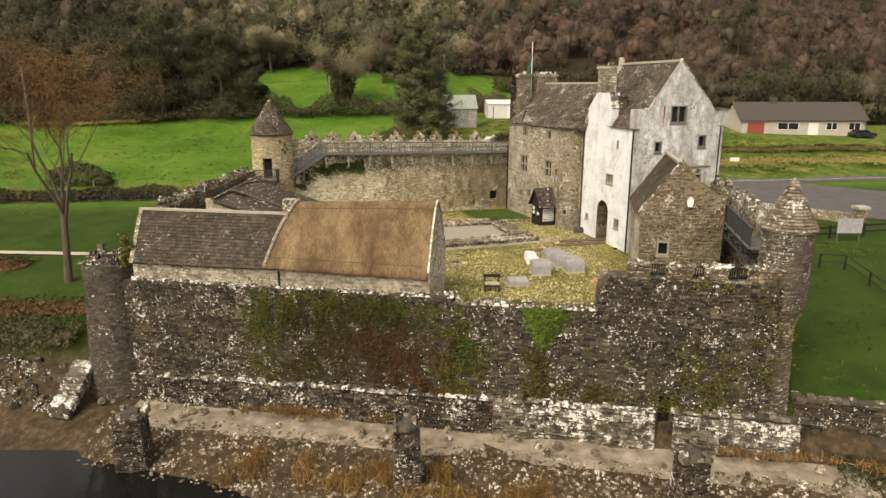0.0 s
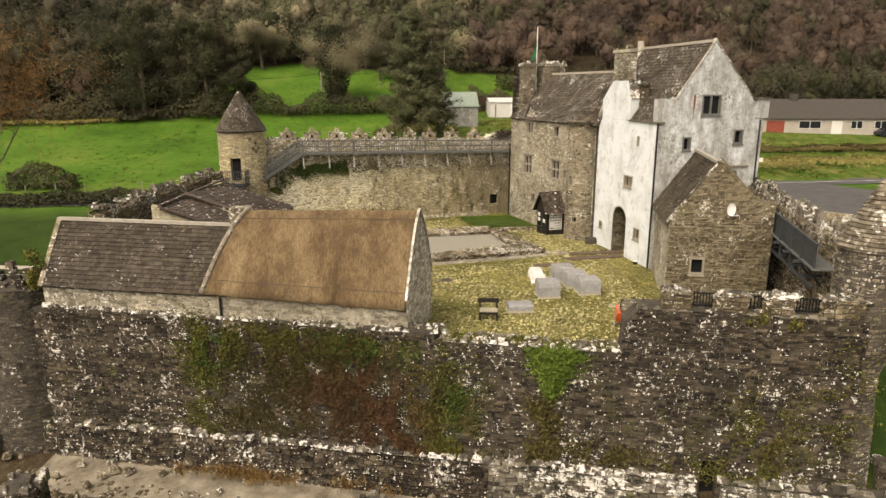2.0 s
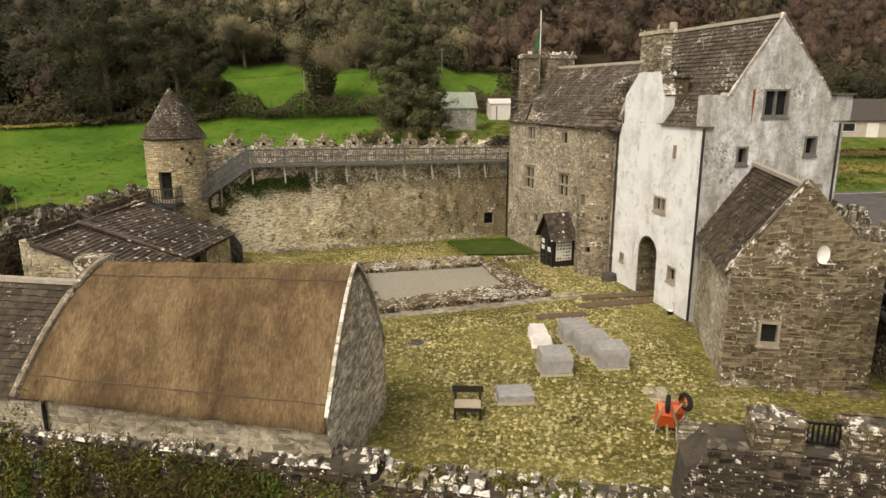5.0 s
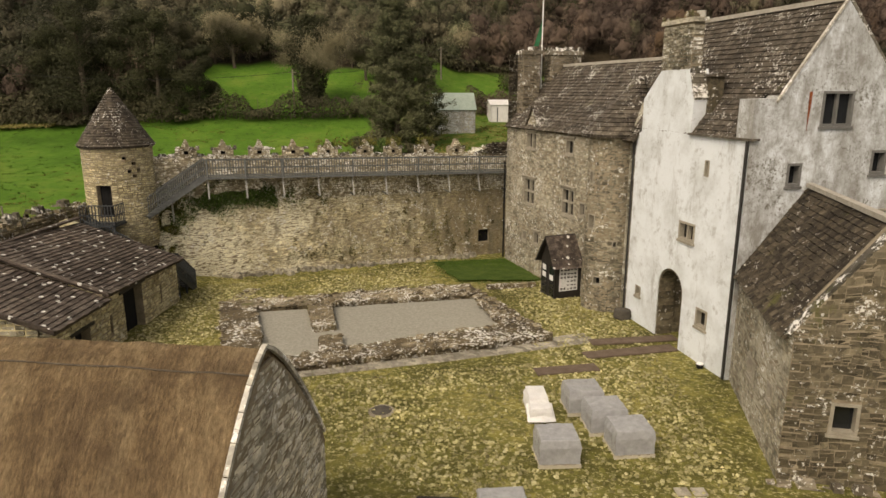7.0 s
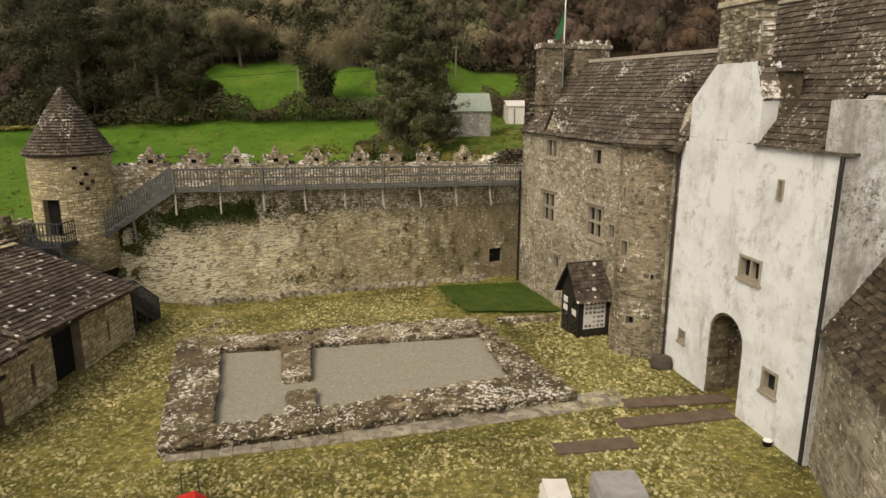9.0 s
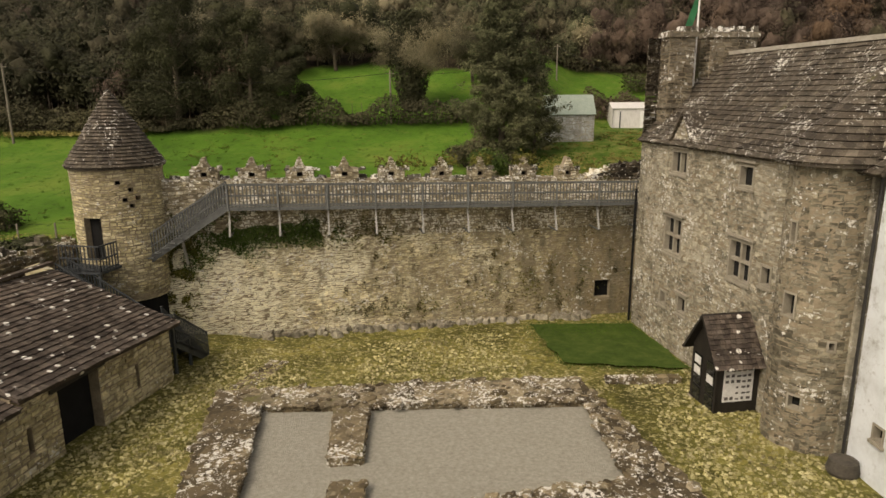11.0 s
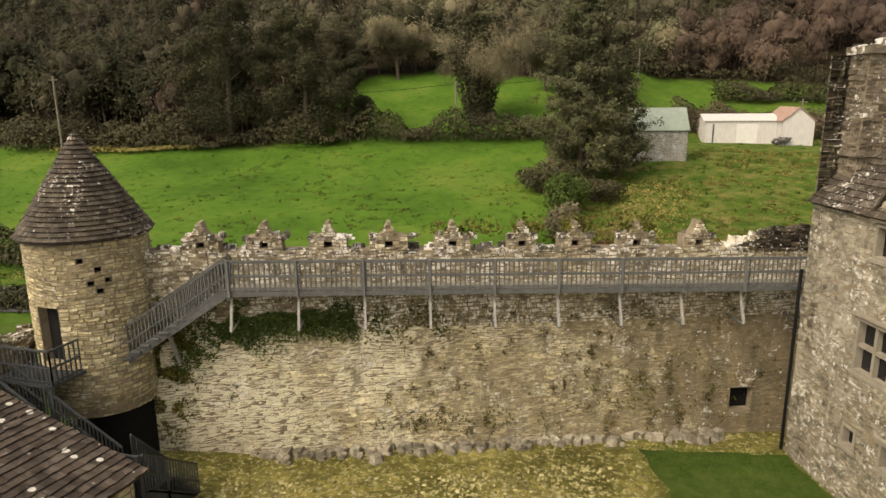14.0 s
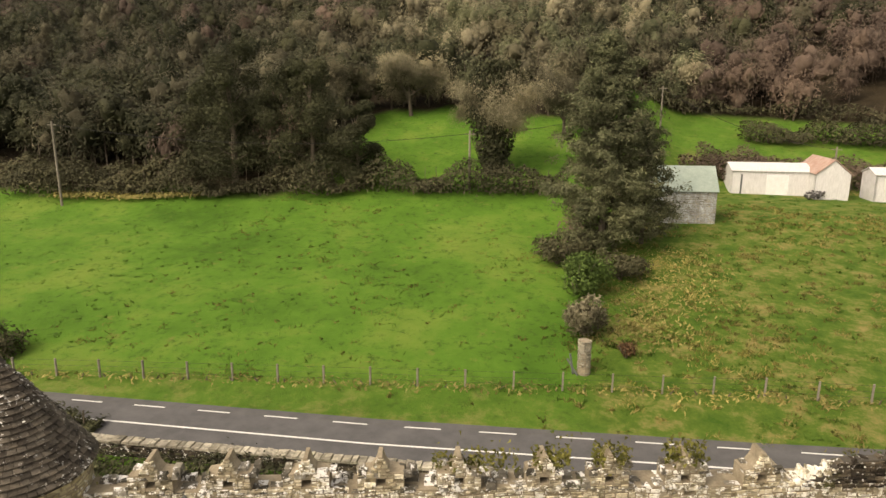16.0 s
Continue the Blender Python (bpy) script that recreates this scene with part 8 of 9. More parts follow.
climber(back_at, "wall_moss", "moss and weeds in the back wall's joints", [(bs(-5.5), 4.2, 3.0, 1.0, 900), (bs(-13.0), 2.6, 0.7, 2.4, 2600), (bs(-12.6), 3.4, 0.7, 1.0, 1600), (bs(2.5), 1.4, 5, 1.2, 500), (bs(-4), 0.6, 6, 0.6, 400)], "leaf_moss", 0.11, 706, 0.06)
rg = random.Random(716)
pos = []
for _ in range(150):
    s_, z_ = rg.uniform(3.0, 22.0), rg.uniform(0.0, 5.0)
    if noise.noise((s_ * 0.35, z_ * 0.5, 9.0)) + 0.03 * (s_ - 12) < -0.1:
        continue
    for _k in range(rg.randrange(12, 40)):
        pos.append(back_at(s_ + rg.gauss(0, 0.07), 0.03 + abs(rg.gauss(0, 0.03)), z_ + rg.gauss(0, 0.14)))
tagged(cloud("wall_weed", pos, 0.09, "twig_moss", None, 717, slim=0.5), "dead brown weeds in the joints of the back wall", "weeds", kind="stuff")
tagged(cloud("merlon_weed", [Vector((back_at(rg.uniform(*q), -0.3 + rg.gauss(0, .2), 7.0 + abs(rg.gauss(0, 0.25))))) for q in ((9.9, 12.2), (12.6, 13.6), (14.2, 15.2), (16.2, 17.3)) for _ in range(260)], 0.14, "leaf_moss", None, 707, slim=0.6), "weeds growing on the broken merlons", "weeds", kind="stuff")
climber(flat((-18.3, 38.0), (0.98, 0.17), (0, -1)), "wall_ivy", "ivy at the cottage end", [(1.0, 2.6, 0.5, 1.6, 900)], "leaf_moss", 0.14, 708, 0.25)

# ---- courtyard ----
def ragged(corners):
    """A flat patch whose outline wanders a little."""
    pts = []
    for a, b in zip(corners, corners[1:] + corners[:1]):
        for k in range(14):
            p = Vector(a).lerp(Vector(b), k / 14)
            pts.append((p.x + 0.22 * noise.noise((p.x * 1.7, p.y * 1.7, 1.0)), p.y + 0.22 * noise.noise((p.x * 1.7, p.y * 1.7, 6.0)), p.z))
    return Mesh().add(pts, [tuple(range(len(pts)))])


tagged(part("lawn_patch", ragged([(1.8, 66.8, -0.385), (3.4, 62.2, -0.27), (8.3, 62.5, -0.29), (6.5, 67.7, -0.385)]), "lawn_green"), "square of fresh green lawn in the corner", "lawn", kind="structure")


def flags():
    ob = thing("flagstone_path", "pale flagstone path to the gateway", "path", kind="structure")
    rg = random.Random(711)
    a, b = Vector((-4.9, 48.0, 0)), Vector((9.0, 52.3, 0))
    d = (b - a).normalized()
    n = Vector((-d.y, d.x, 0))
    s, L = 0.0, (b - a).length
    while s < L:
        w = rg.uniform(0.35, 0.75)
        bend = lambda t: 0.35 * math.sin(t / L * math.pi) * -0.6
        for t0, t1 in ((-0.2, 0.33), (0.35, 0.88)):
            p = a + d * s + n * (t0 + bend(s))
            part("flagstone", Mesh().box(p - Vector((0, 0, 0.06)), d * (w - 0.02), n * (t1 - t0), (0, 0, 0.085 + rg.uniform(0, 0.015))), "flag", ob)
        s += w


flags()
for k, (p, q, w) in enumerate((((6.25, 49.0), (8.65, 49.5), 0.62), ((8.4, 50.6), (12.2, 51.5), 0.65), ((8.9, 52.0), (12.6, 52.6), 0.6))):
    ob = thing("ground_board", "brown timber board laid on the grass", "board", "boards on the grass")
    a, b = Vector((*p, 0.02)), Vector((*q, 0.02))
    d = (b - a).normalized()
    part("plank", Mesh().box(a - Vector((-d.y, d.x, 0)) * w / 2, b - a, Vector((-d.y, d.x, 0)) * w, (0, 0, 0.05)), "timber_board", ob)
mh = thing("drain_cover", "round iron drain cover in the grass", "cover")
part("lid", Mesh().ring([((0.85, 45.9, -0.02), 0.36), ((0.85, 45.9, 0.045), 0.34)], 24), "mortar_dark", mh)
part("rim", Mesh().ring([((0.85, 45.9, -0.02), 0.45), ((0.85, 45.9, 0.035), 0.42)], 24), "concrete", mh)
lc = thing("access_cover", "small pale cover in the path", "cover")
part("lid", Mesh().ring([((-3.4, 49.0, 0.0), 0.26), ((-3.4, 49.0, 0.06), 0.25)], 20), "path_light", lc)


def stepping():
    ob = thing("stepping_stones", "mossy paving stones sunk in the grass", "paving", kind="structure")
    rg = random.Random(713)
    for k in range(7):
        for j in range(2):
            x, y = 9.15 - 0.02 * k + 0.42 * j + rg.uniform(-.05, .05), 38.9 + 0.42 * k
            part("paver", Mesh().box((x, y, -0.05), (0.36, 0.02, 0), (-0.02, 0.34, 0), (0, 0, 0.075)), "flag", ob)
    for k in range(7):
        x, y = -8.3 + 0.02 * k, 57.3 + 0.45 * k
        z = yard_z(x, y)
        for j in range(2):
            part("paver", Mesh().box((x + 0.45 * j, y, z - 0.05), (0.38, 0.02, 0), (-0.02, 0.36, 0), (0, 0, 0.06)), "stone_ruin", ob)
    for k in range(6):
        x, y = 5.0 + 0.46 * k, 60.5 + 0.1 * k
        part("paver", Mesh().box((x, y, -0.4), (0.42, 0.05, 0), (-0.05, 0.35, 0), (0, 0, 0.32)), "stone_ruin", ob)


stepping()


def cobbles():
    """Loose pale stones and leaves pressed into the moss."""
    rg = random.Random(715)
    m = Mesh()
    n = 0
    while n < 15000:
        x, y = rg.uniform(-10.5, 13.0), rg.uniform(35, 67)
        if not inside(x, y) or y > 66 + 0.387 * (x - 2) or (x > 11.2 and y > 41):
            continue
        if x < 0.6 and y < 40.4 or (-7 < x < 6.5 and 48.6 + 0.2 * x < y < 58.5 + 0.2 * x):
            continue
        if noise.noise((x * 0.25, y * 0.25, 2.0)) + 0.35 * noise.noise((x * 1.1, y * 1.1, 5.0)) < -0.18 and rg.random() < 0.75:
            continue
        if 2 < x < 8 and 61.2 < y < 67:
            continue
        z = yard_z(x, y)
        a, s = rg.uniform(0, 3.14), rg.uniform(0.03, 0.085)
        t = s * rg.uniform(0.45, 0.9)
        c, sn = math.cos(a), math.sin(a)
        h = rg.uniform(0.03, 0.055)
        p = [(x + c * u_ * s - sn * v_ * t, y + sn * u_ * s + c * v_ * t, z + zz) for zz, k in ((-0.02, 1.0), (h, 0.72)) for u_, v_ in ((-k, -k), (k, -k * 0.8), (k * 0.9, k), (-k, k * 0.8))]
        m.add(p, [(4, 5, 6, 7), (0, 1, 5, 4), (1, 2, 6, 5), (2, 3, 7, 6), (3, 0, 4, 7)])
        n += 1
    tagged(part("cobble_bed", m, "cobble", fix=False), "pale cobbles showing through moss", "cobbles", kind="stuff")


cobbles()


def pallet(x, y, turn, w, d, h, cover, label):
    ob = thing("pallet_load", label, "pallet", "wrapped pallets")
    for k in range(3):
        part("skid", Mesh().slab(-w / 2, w / 2, -d / 2 + k * (d - 0.1) / 2, -d / 2 + k * (d - 0.1) / 2 + 0.1, 0.0, 0.09), "timber_pale", ob)
    for k in range(5):
        part("board", Mesh().slab(-w / 2 + k * (w - 0.14) / 4, -w / 2 + k * (w - 0.14) / 4 + 0.14, -d / 2, d / 2, 0.092, 0.115), "timber_pale", ob)
    rg = random.Random(int(x * 100))
    n = 7
    m = Mesh()
    for j, f in enumerate((0.0, 0.33, 0.66, 0.94, 1.0)):
        shr = 0.03 * math.sin(f * 9) + (0.03 if j == 4 else 0)
        for i in range(4 * n):
            e, t = divmod(i, n)
            t = t / n
            cx = [(-1 + 2 * t, -1), (1, -1 + 2 * t), (1 - 2 * t, 1), (-1, 1 - 2 * t)][e]
            m.v.append((cx[0] * (w / 2 - 0.02 - shr + rg.uniform(-.012, .012)), cx[1] * (d / 2 - 0.02 - shr + rg.uniform(-.012, .012)), 0.12 + (h - 0.12) * f + rg.uniform(-.008, .008)))
    q = 4 * n
    for j in range(4):
        for i in range(q):
            m.f.append((j * q + i, j * q + (i + 1) % q, (j + 1) * q + (i + 1) % q, (j + 1) * q + i))
    m.f.append(tuple(4 * q + i for i in range(q)))
    part("wrapped_load", m, cover, ob)
    ob.matrix_world = pose(x, y, 0.0, 0, 0, turn)
    return ob


for x, y, tn in ((6.15, 43.15, 4), (8.35, 43.7, 6), (7.9, 44.95, 6), (7.45, 46.2, 6)):
    pallet(x, y, tn, 1.2, 1.05, 0.85, "wrap", "plastic-wrapped grey stone pallet on the grass")
pallet(4.45, 40.75, 5, 1.25, 0.8, 0.42, "wrap", "low plastic-wrapped pallet on the grass")
sk = pallet(5.95, 45.9, 3, 0.75, 1.5, 0.5, "sack_white", "pallet of white sacks under a torn sheet")
part("sheet", Mesh().add([(-0.45, -0.85, 0.12), (0.05, -0.95, 0.16), (0.45, -0.85, 0.12), (0.42, -0.2, 0.44), (-0.42, -0.2, 0.44), (0.0, -0.6, 0.33)], [(0, 1, 5), (1, 2, 5), (2, 3, 5), (3, 4, 5), (4, 0, 5)]), "sack_white", sk)
part("sack", Mesh().slab(-0.3, 0.3, -0.2, 0.7, 0.5, 0.62), "sack_white", sk)


def bench():
    ob = thing("garden_bench", "dark framed bench with pale slatted seat", "bench")
    for k in range(4):
        part("seat_slat", Mesh().slab(-0.42, 0.42, -0.3 + k * 0.14, -0.18 + k * 0.14, 0.42, 0.46), "timber_pale", ob)
    for x in (-0.4, 0.4):
        part("leg", Mesh().slab(x - 0.04, x + 0.04, -0.3, -0.22, 0, 0.42), "timber_dark", ob)
        part("leg", Mesh().slab(x - 0.04, x + 0.04, 0.2, 0.28, 0, 0.85), "timber_dark", ob)
    part("back_rail", Mesh().slab(-0.5, 0.5, 0.22, 0.28, 0.72, 0.92), "timber_dark", ob)
    part("apron", Mesh().slab(-0.42, 0.42, -0.32, -0.28, 0.3, 0.4), "timber_dark", ob)
    ob.matrix_world = pose(2.85, 39.65, 0.0, 0, 0, -2)


bench()


def barrow(x, y, turn):
    ob = thing("wheelbarrow", "orange wheelbarrow tipped up against the wall", "wheelbarrow", "wheelbarrows")
    m = Mesh().add([(-0.3, -0.4, 0.45), (0.3, -0.4, 0.45), (0.24, 0.35, 0.4), (-0.24, 0.35, 0.4), (-0.18, -0.25, 0.18), (0.18, -0.25, 0.18), (0.14, 0.2, 0.16), (-0.14, 0.2, 0.16)],
                   [(4, 5, 6, 7), (0, 1, 5, 4), (1, 2, 6, 5), (2, 3, 7, 6), (3, 0, 4, 7)])
    part("tray", m, "orange_paint", ob)
    for sx in (-1, 1):
        part("handle", Mesh().tube([(sx * 0.08, 0.55, 0.2), (sx * 0.22, 0.0, 0.14), (sx * 0.3, -0.55, 0.3), (sx * 0.32, -0.85, 0.36)], [0.022] * 4, 6), "coping", ob)
        part("leg", Mesh().tube([(sx * 0.22, -0.1, 0.15), (sx * 0.26, -0.4, -0.1)], [0.018] * 2, 6), "coping", ob)
    w = part("wheel", Mesh().tube([(0, 0.6 + 0.17 * math.cos(a), 0.2 + 0.17 * math.sin(a)) for a in [k * math.pi / 8 for k in range(17)]], [0.055] * 17, 6), "rubber", ob)
    part("hub", Mesh().tube([(-0.06, 0.6, 0.2), (0.06, 0.6, 0.2)], [0.12, 0.12], 10), "rust", w)
    ob.matrix_world = pose(x, y, 0.42, 62, 0, turn) @ Matrix.Scale(1.3, 4)


barrow(8.72, 38.2, 160)
barrow(9.2, 38.35, 200)


def mower():
    ob = thing("garden_machine", "red garden machine with a yellow guard", "machine")
    part("body", Mesh().prism([(-0.35, 0.15), (0.3, 0.15), (0.35, 0.35), (0.1, 0.55), (-0.3, 0.5)], flat((0, 0.25), (1, 0), (0, -1)), 0.0, 0.5), "red_paint", ob)
    part("guard", Mesh().slab(0.0, 0.3, -0.45, -0.3, 0.2, 0.3), "yellow_paint", ob)
    for x in (-0.25, 0.25):
        for y in (-0.2, 0.28):
            part("wheel", Mesh().tube([(x - 0.05, y, 0.12), (x + 0.05, y, 0.12)], [0.12, 0.12], 12), "rubber", ob)
    part("handle", Mesh().tube([(-0.2, 0.25, 0.3), (-0.2, 0.7, 0.8), (0.2, 0.7, 0.8), (0.2, 0.25, 0.3)], [0.02] * 4, 6), "iron_dark", ob)
    ob.matrix_world = pose(-3.0, 45.5, 0.0, 0, 0, 25)


mower()
tub = thing("stone_tub", "dark round tub beside the gateway", "tub")
part("pot", Mesh().ring([((11.0, 55.2, -0.2), 0.3), ((11.0, 55.2, 0.1), 0.42), ((11.0, 55.2, 0.4), 0.36), ((11.0, 55.2, 0.41), 0.28)], 20), "mortar_dark", tub)
lamp = thing("ground_lamp", "small white floodlight at the wall foot", "lamp")
part("housing", Mesh().ring([((12.55, 49.6, 0.0), 0.12), ((12.55, 49.6, 0.16), 0.15)], 12), "iron_dark", lamp)
part("lens", Mesh().ring([((12.55, 49.6, 0.161), 0.14), ((12.55, 49.6, 0.2), 0.1)], 12), "white_paint", lamp)


# ---- notice kiosk ----
def kiosk():
    ob = thing("notice_kiosk", "black timber notice kiosk with a tiled roof", "kiosk")
    c, r, l = Vector((8.35, 58.55, 0)), Vector((9.85, 59.1, 0)), Vector((7.85, 60.1, 0))
    e1, e2 = (r - c).normalized(), (l - c).normalized()
    L1, L2 = (r - c).length, (l - c).length
    z0, ze, zr = -0.32, 1.7, 3.0
    part("wall", Mesh().prism([(0, z0), (L1, z0), (L1, ze), (0, ze)], flat(c, e1, -e2), -0.08, 0.0), "timber_dark", ob)
    g = part("wall", Mesh().prism([(0, z0), (L2, z0), (L2, ze), (L2 / 2, zr - 0.1), (0, ze)], flat(c, e2, -e1), -0.08, -0.002), "timber_dark", ob)
    part("wall", Mesh().prism([(0, z0), (L2, z0), (L2, ze), (L2 / 2, zr - 0.1), (0, ze)], flat(r, e2, e1), -0.08, -0.002), "timber_dark", ob)
    part("wall", Mesh().prism([(0, z0), (L1, z0), (L1, ze), (0, ze)], flat(l, e1, e2), -0.08, 0.0), "timber_dark", ob)
    fa, ga = flat(c, e1, -e2), flat(c, e2, -e1)
    part("plinth", Mesh().box(c - e1 * 0.06 - e2 * 0.06 + Vector((0, 0, z0 - 0.1)), e1 * (L1 + 0.12), e2 * (L2 + 0.12), (0, 0, 0.16)), "concrete", ob)
    board = part("notice_board", Mesh().prism([(0.25, 0.2), (1.3, 0.2), (1.3, 1.5), (0.25, 1.5)], fa, 0.004, 0.03), "paper", ob, "white board of pinned notices")
    rg = random.Random(731)
    for i in range(5):
        for j in range(6):
            if rg.random() < 0.8:
                a, z = 0.31 + i * 0.195, 0.27 + j * 0.2
                w, h = rg.uniform(0.08, 0.16), rg.uniform(0.05, 0.12)
                part("notice", Mesh().prism([(a, z), (a + w, z), (a + w, z + h), (a, z + h)], fa, 0.032, 0.036), "ink", board)
    for a, b in ((0.12, 0.62), (0.95, 1.45)):
        f = part("window", Mesh().prism([(a, 0.35), (b, 0.35), (b, 1.45), (a, 1.45)], ga, 0.0, 0.02), "glass_dark", ob)
        part("poster", Mesh().prism([(a + 0.06, 0.72), (b - 0.04, 0.72), (b - 0.04, 1.0), (a + 0.06, 1.0)], ga, 0.022, 0.028), "paper", f)
        if a > 0.5:
            part("poster", Mesh().prism([(a + 0.06, 1.1), (b - 0.04, 1.1), (b - 0.04, 1.38), (a + 0.06, 1.38)], ga, 0.022, 0.028), "paper", f)
        part("pane", Mesh().prism([(a, -0.15), (b, -0.15), (b, 0.28), (a, 0.28)], ga, 0.0, 0.02), "glass_dark", ob)
    for sg in (0, 1):
        e = c - e1 * 0.25 + (e2 * -0.28 if sg == 0 else e2 * (L2 + 0.28)) + Vector((0, 0, ze - 0.22))
        t = c - e1 * 0.25 + e2 * L2 / 2 + Vector((0, 0, zr))
        up = t - e
        run = up.length
        up.normalize()
        nr = e1.cross(up)
        nr = nr if nr.z > 0 else -nr
        at = pitch(e, e1, up, nr)
        rf = part("roof", Mesh().prism([(0, 0), (L1 + 0.4, 0), (L1 + 0.4, run), (0, run)], at, -0.07, 0.0), "timber_dark", ob)
        slates(at, L1 + 0.4, run, "slate_shed", rf, seed=733 + sg, row=0.17, size=(0.16, 0.22), singles=100, near=(0, 3, 0, 3), name="tile")


kiosk()

# ---- stair from the yard to the tower door ----
ts = thing("tower_stair", "dark painted timber stair to the tower door", "stair")
part("landing", Mesh().slab(-16.2, -14.1, 58.75, 59.95, 3.45, 3.55), "paint_stair", ts)
pb, pc = Vector((-15.5, 58.45, 3.1)), Vector((-12.0, 58.45, 1.05))
for k in range(11):
    c = pb.lerp(pc, (k + 0.5) / 11)
    part("tread", Mesh().box(c - Vector((0.15, 0.32, 0)), (0.3, 0, 0), (0, 0.64, 0), (0, 0, 0.05)), "paint_stair", ts)
for dy in (-0.34, 0.34):
    a, b = pb + Vector((0, dy, -0.08)), pc + Vector((0, dy, -0.08))
    part("stringer", Mesh().beam(a, b, 0.06, 0.26), "paint_stair", ts)
    railing("guard", a, b, 1.0, ts, "paint_stair", bars=0.15, rails=(1.0, 0.55))
railing("guard", (-15.9, 58.8, 3.55), (-14.12, 58.8, 3.55), 1.0, ts, "paint_stair", bars=0.16)
railing("guard", (-14.12, 58.8, 3.55), (-14.12, 59.8, 3.55), 1.0, ts, "paint_stair", bars=0.16)
part("landing", Mesh().slab(-12.05, -10.85, 58.1, 59.15, 0.98, 1.08), "paint_stair", ts)
railing("guard", (-12.0, 58.12, 1.08), (-10.87, 58.12, 1.08), 1.15, ts, "paint_stair", bars=0.14)
for x in (-11.95, -10.88):
    a, b = (x, 58.3 if x > -11 else 59.1, 1.05), (x, 60.35, -0.4)
    part("stringer", Mesh().beam(a, b, 0.06, 0.28), "paint_stair", ts)
    railing("guard", a, b, 1.15, ts, "paint_stair", bars=0.13)
for k in range(8):
    part("tread", Mesh().slab(-11.92, -10.9, 59.15 + k * 0.155, 59.42 + k * 0.155, 0.84 - k * 0.17, 0.89 - k * 0.17), "paint_stair", ts)
for x, y, z in ((-11.98, 58.15, 1.0), (-10.9, 58.15, 2.25), (-10.9, 59.1, 1.0), (-14.2, 58.8, 3.5), (-13.2, 58.75, 1.7), (-15.8, 58.8, 3.5)):
    part("post", Mesh().beam((x, y, -0.45), (x, y, z), 0.1), "paint_stair", ts)
part("brace", Mesh().beam((-11.98, 58.13, -0.3), (-10.9, 58.13, 0.95), 0.06), "paint_stair", ts)
part("brace", Mesh().beam((-11.98, 58.18, 0.95), (-10.9, 58.18, -0.3), 0.06), "paint_stair", ts)

# ---- east wall walk ----
ew = thing("east_walk", "grey panelled wall walk on raking brackets", "walkway")
ez = lambda s: 3.5 + 0.05 * (s - 2.2)
for k in range(5):
    a, b = 1.9 + k * 1.45, 1.9 + (k + 1) * 1.45 - 0.05
    part("panel", Mesh().prism([(a, ez(a)), (b, ez(b)), (b, ez(b) + 0.92), (a, ez(a) + 0.92)], we_at, 0.86, 0.91), "paint_stair", ew)
    part("post", Mesh().beam(we_at(b, 0.94, ez(b) - 0.1), we_at(b, 0.94, ez(b) + 1.02), 0.09), "paint_stair", ew)
    part("bracket", Mesh().beam(we_at(b, 0.9, ez(b) - 0.05), we_at(b, 0.05, ez(b) - 1.2), 0.1), "paint_stair", ew)
    part("crossbeam", Mesh().beam(we_at(b, 1.25, ez(b) - 0.14), we_at(b, -0.1, ez(b) - 0.14), 0.12), "paint_stair", ew)
    part("tie", Mesh().beam(we_at(b, 0.95, ez(b) - 0.75), we_at(b, -0.1, ez(b) - 0.75), 0.1), "paint_stair", ew)
    part("hanger", Mesh().beam(we_at(b, 0.9, ez(b) - 0.1), we_at(b, 0.9, ez(b) - 0.8), 0.08), "paint_stair", ew)
part("deck", Mesh().prism([(1.8, ez(1.8) - 0.09), (9.2, ez(9.2) - 0.09), (9.2, ez(9.2) - 0.01), (1.8, ez(1.8) - 0.01)], we_at, 0.02, 1.0), "timber_grey", ew)
part("handrail", Mesh().beam(we_at(1.8, 0.9, ez(1.8) + 0.98), we_at(9.2, 0.9, ez(9.2) + 0.98), 0.09), "paint_stair", ew)
part("stringer", Mesh().beam(we_at(1.8, 0.9, ez(1.8) - 0.82), we_at(9.2, 0.9, ez(9.2) - 0.82), 0.08, 0.14), "paint_stair", ew)

# ---- east lawn ----
pf = thing("paling_fence", "dark post and rail fence by the drive", "fence")
pp = [(25.2, 54.6), (28.5, 55.2), (31.8, 55.9), (35.0, 56.6), (38.4, 57.4), (42, 58.2)]
for (x0, y0), (x1, y1) in zip(pp, pp[1:]):
    for f in (0.45, 0.95):
        part("rail", Mesh().beam((x0, y0, land(x0, y0) + f), (x1, y1, land(x1, y1) + f), 0.06, 0.14), "timber_dark", pf)
for x, y in pp:
    part("post", Mesh().beam((x, y, land(x, y) - 0.2), (x, y, land(x, y) + 1.15), 0.14), "timber_dark", pf)
pr = thing("ramp_rail", "dark handrail down the lawn bank", "railing")
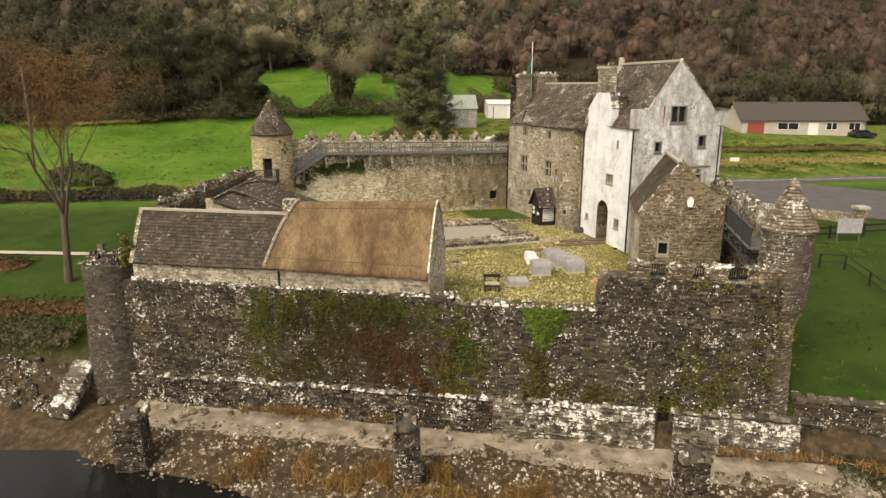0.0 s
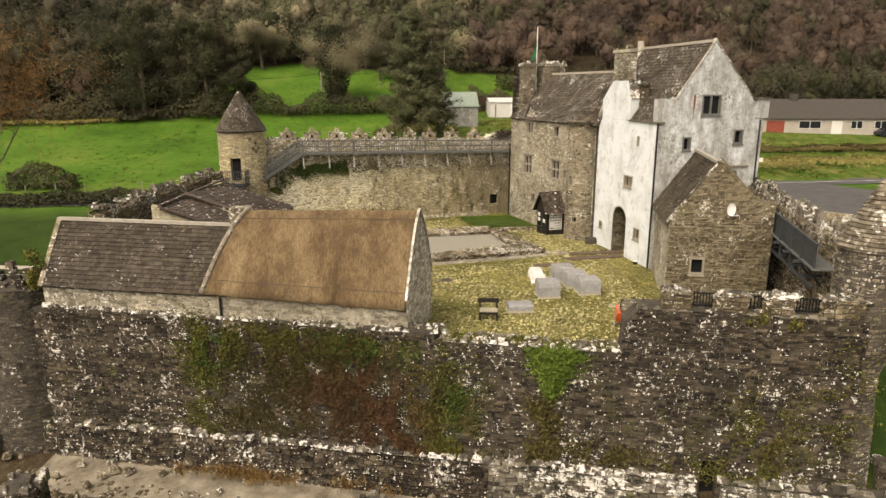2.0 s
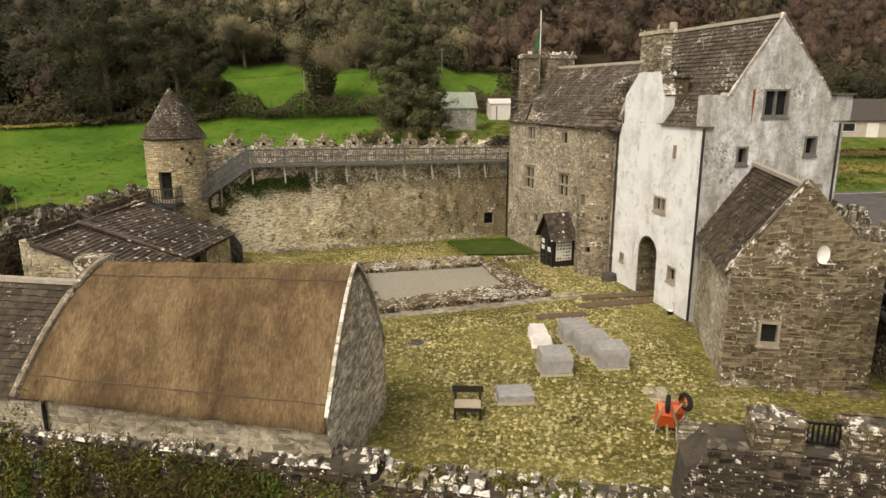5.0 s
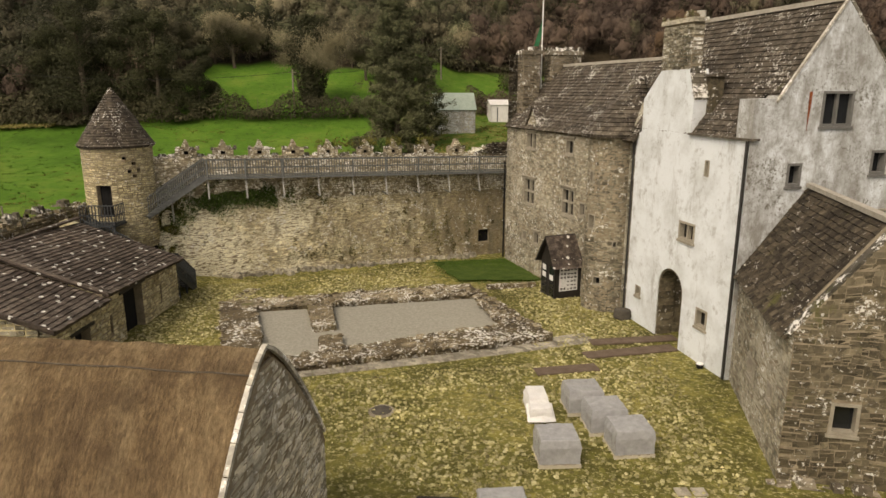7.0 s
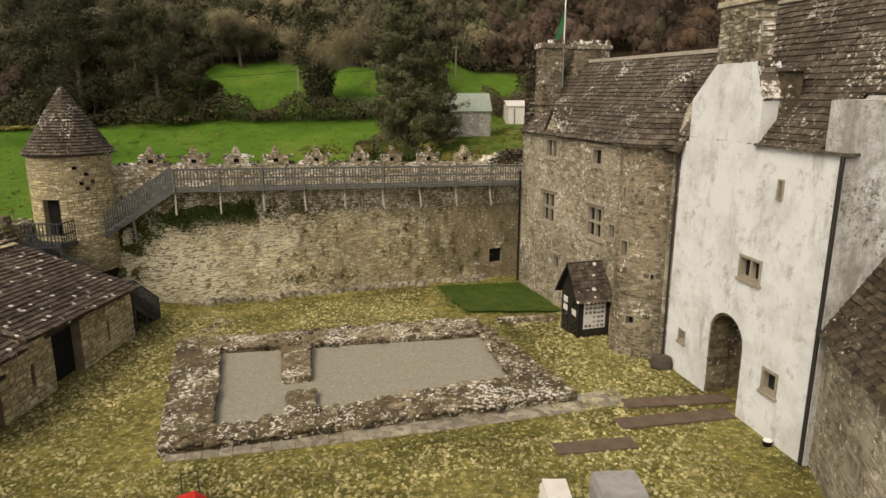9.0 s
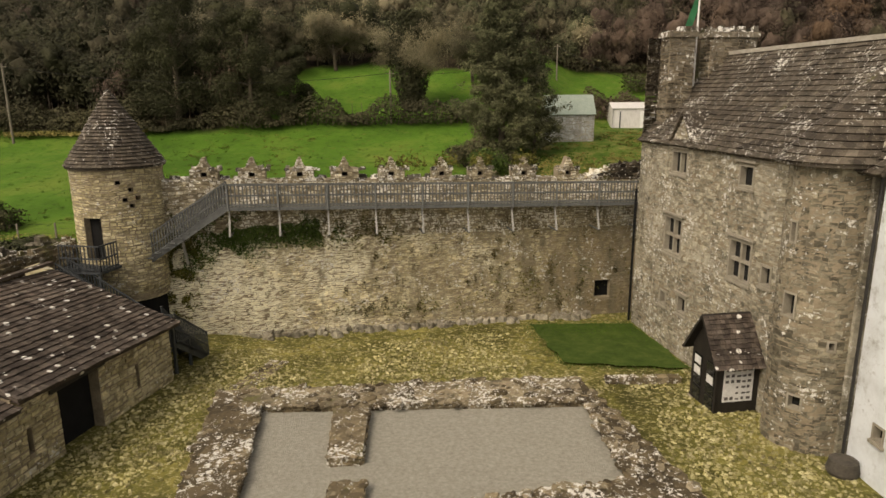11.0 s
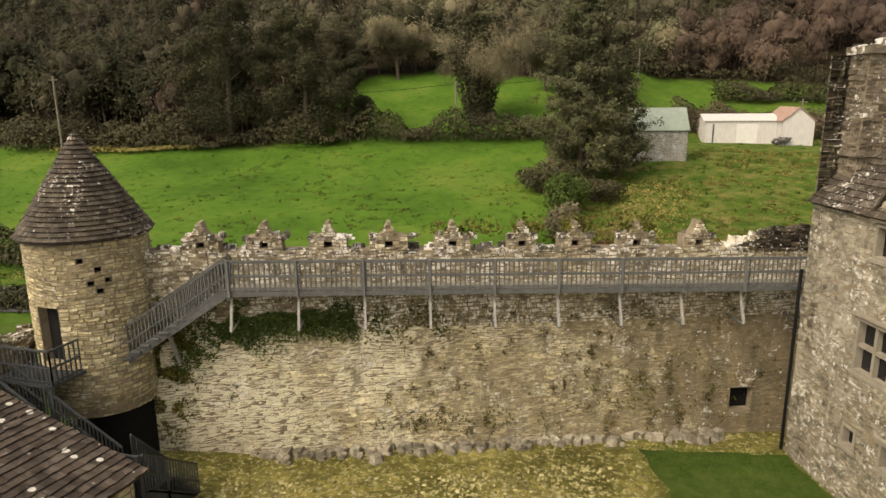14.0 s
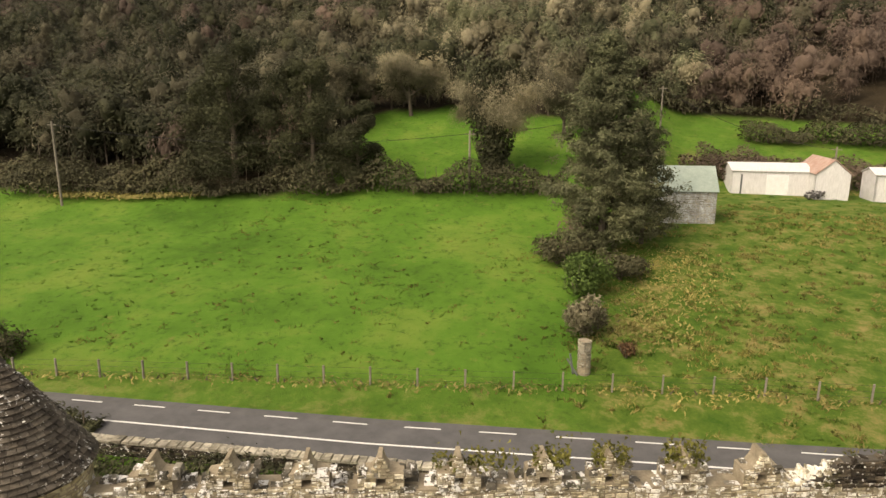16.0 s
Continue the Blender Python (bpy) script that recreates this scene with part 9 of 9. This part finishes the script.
rp = [(27.2, 49.0), (28.8, 48.6), (28.3, 45.0), (27.6, 41.8)]
for (x0, y0), (x1, y1) in zip(rp, rp[1:]):
    for f in (0.5, 1.0):
        part("rail", Mesh().beam((x0, y0, land(x0, y0) + f), (x1, y1, land(x1, y1) + f), 0.06), "timber_dark", pr)
for x, y in rp:
    part("post", Mesh().beam((x, y, land(x, y) - 0.1), (x, y, land(x, y) + 1.05), 0.09), "timber_dark", pr)
sg = thing("site_sign", "pale information board on posts", "sign")
for x in (32.0, 33.8):
    part("post", Mesh().beam((x, 55.2, -0.9), (x, 55.2, 1.25), 0.07), "timber_grey", sg)
part("board", Mesh().slab(31.9, 33.9, 55.1, 55.17, 0.0, 1.2), "wrap", sg)
pl = thing("drive_pillar", "stone gate pillar with a whitened cap", "pillar", "drive pillars")
part("shaft", Mesh().slab(36.3, 37.1, 59.6, 60.4, -0.9, 1.1), "stone_ruin", pl)
part("cap", Mesh().slab(36.15, 37.25, 59.45, 60.55, 1.1, 1.35), "coping", pl)
dw = thing("drive_wall", "low dark stone wall along the drive", "wall")
wpts = [(21.5, 66), (27, 72), (32, 66.5), (37, 61.5)]
for (x0, y0), (x1, y1) in zip(wpts, wpts[1:]):
    d = Vector((x1 - x0, y1 - y0, 0))
    u_ = d.normalized()
    part("section", Mesh().prism([(0, -1.5), (d.length, -1.5), (d.length, 0.35), (0, 0.35)], flat((x0, y0), u_, (u_.y, -u_.x)), -0.5, 0.0), "stone_ruin", dw)
rs = thing("road_sign", "small white direction sign at the junction", "sign")
part("post", Mesh().beam((38.6, 90.5, -0.4), (38.6, 90.5, 2.4), 0.08), "timber_grey", rs)
part("plate", Mesh().slab(38.1, 39.3, 90.4, 90.45, 1.9, 2.4), "white_paint", rs)
hedge("rough_grass", "brown rough grass beyond the road", [(37, 100), (56, 103.5), (80, 107)], 0.35, 9.0, "straw_grass", 811, 420, 0.34)
hedge("rough_grass", "dead brown growth along the field bank", [(37, 107), (56, 110), (80, 112)], 0.7, 4.0, "twig_moss", 812, 420, 0.34)
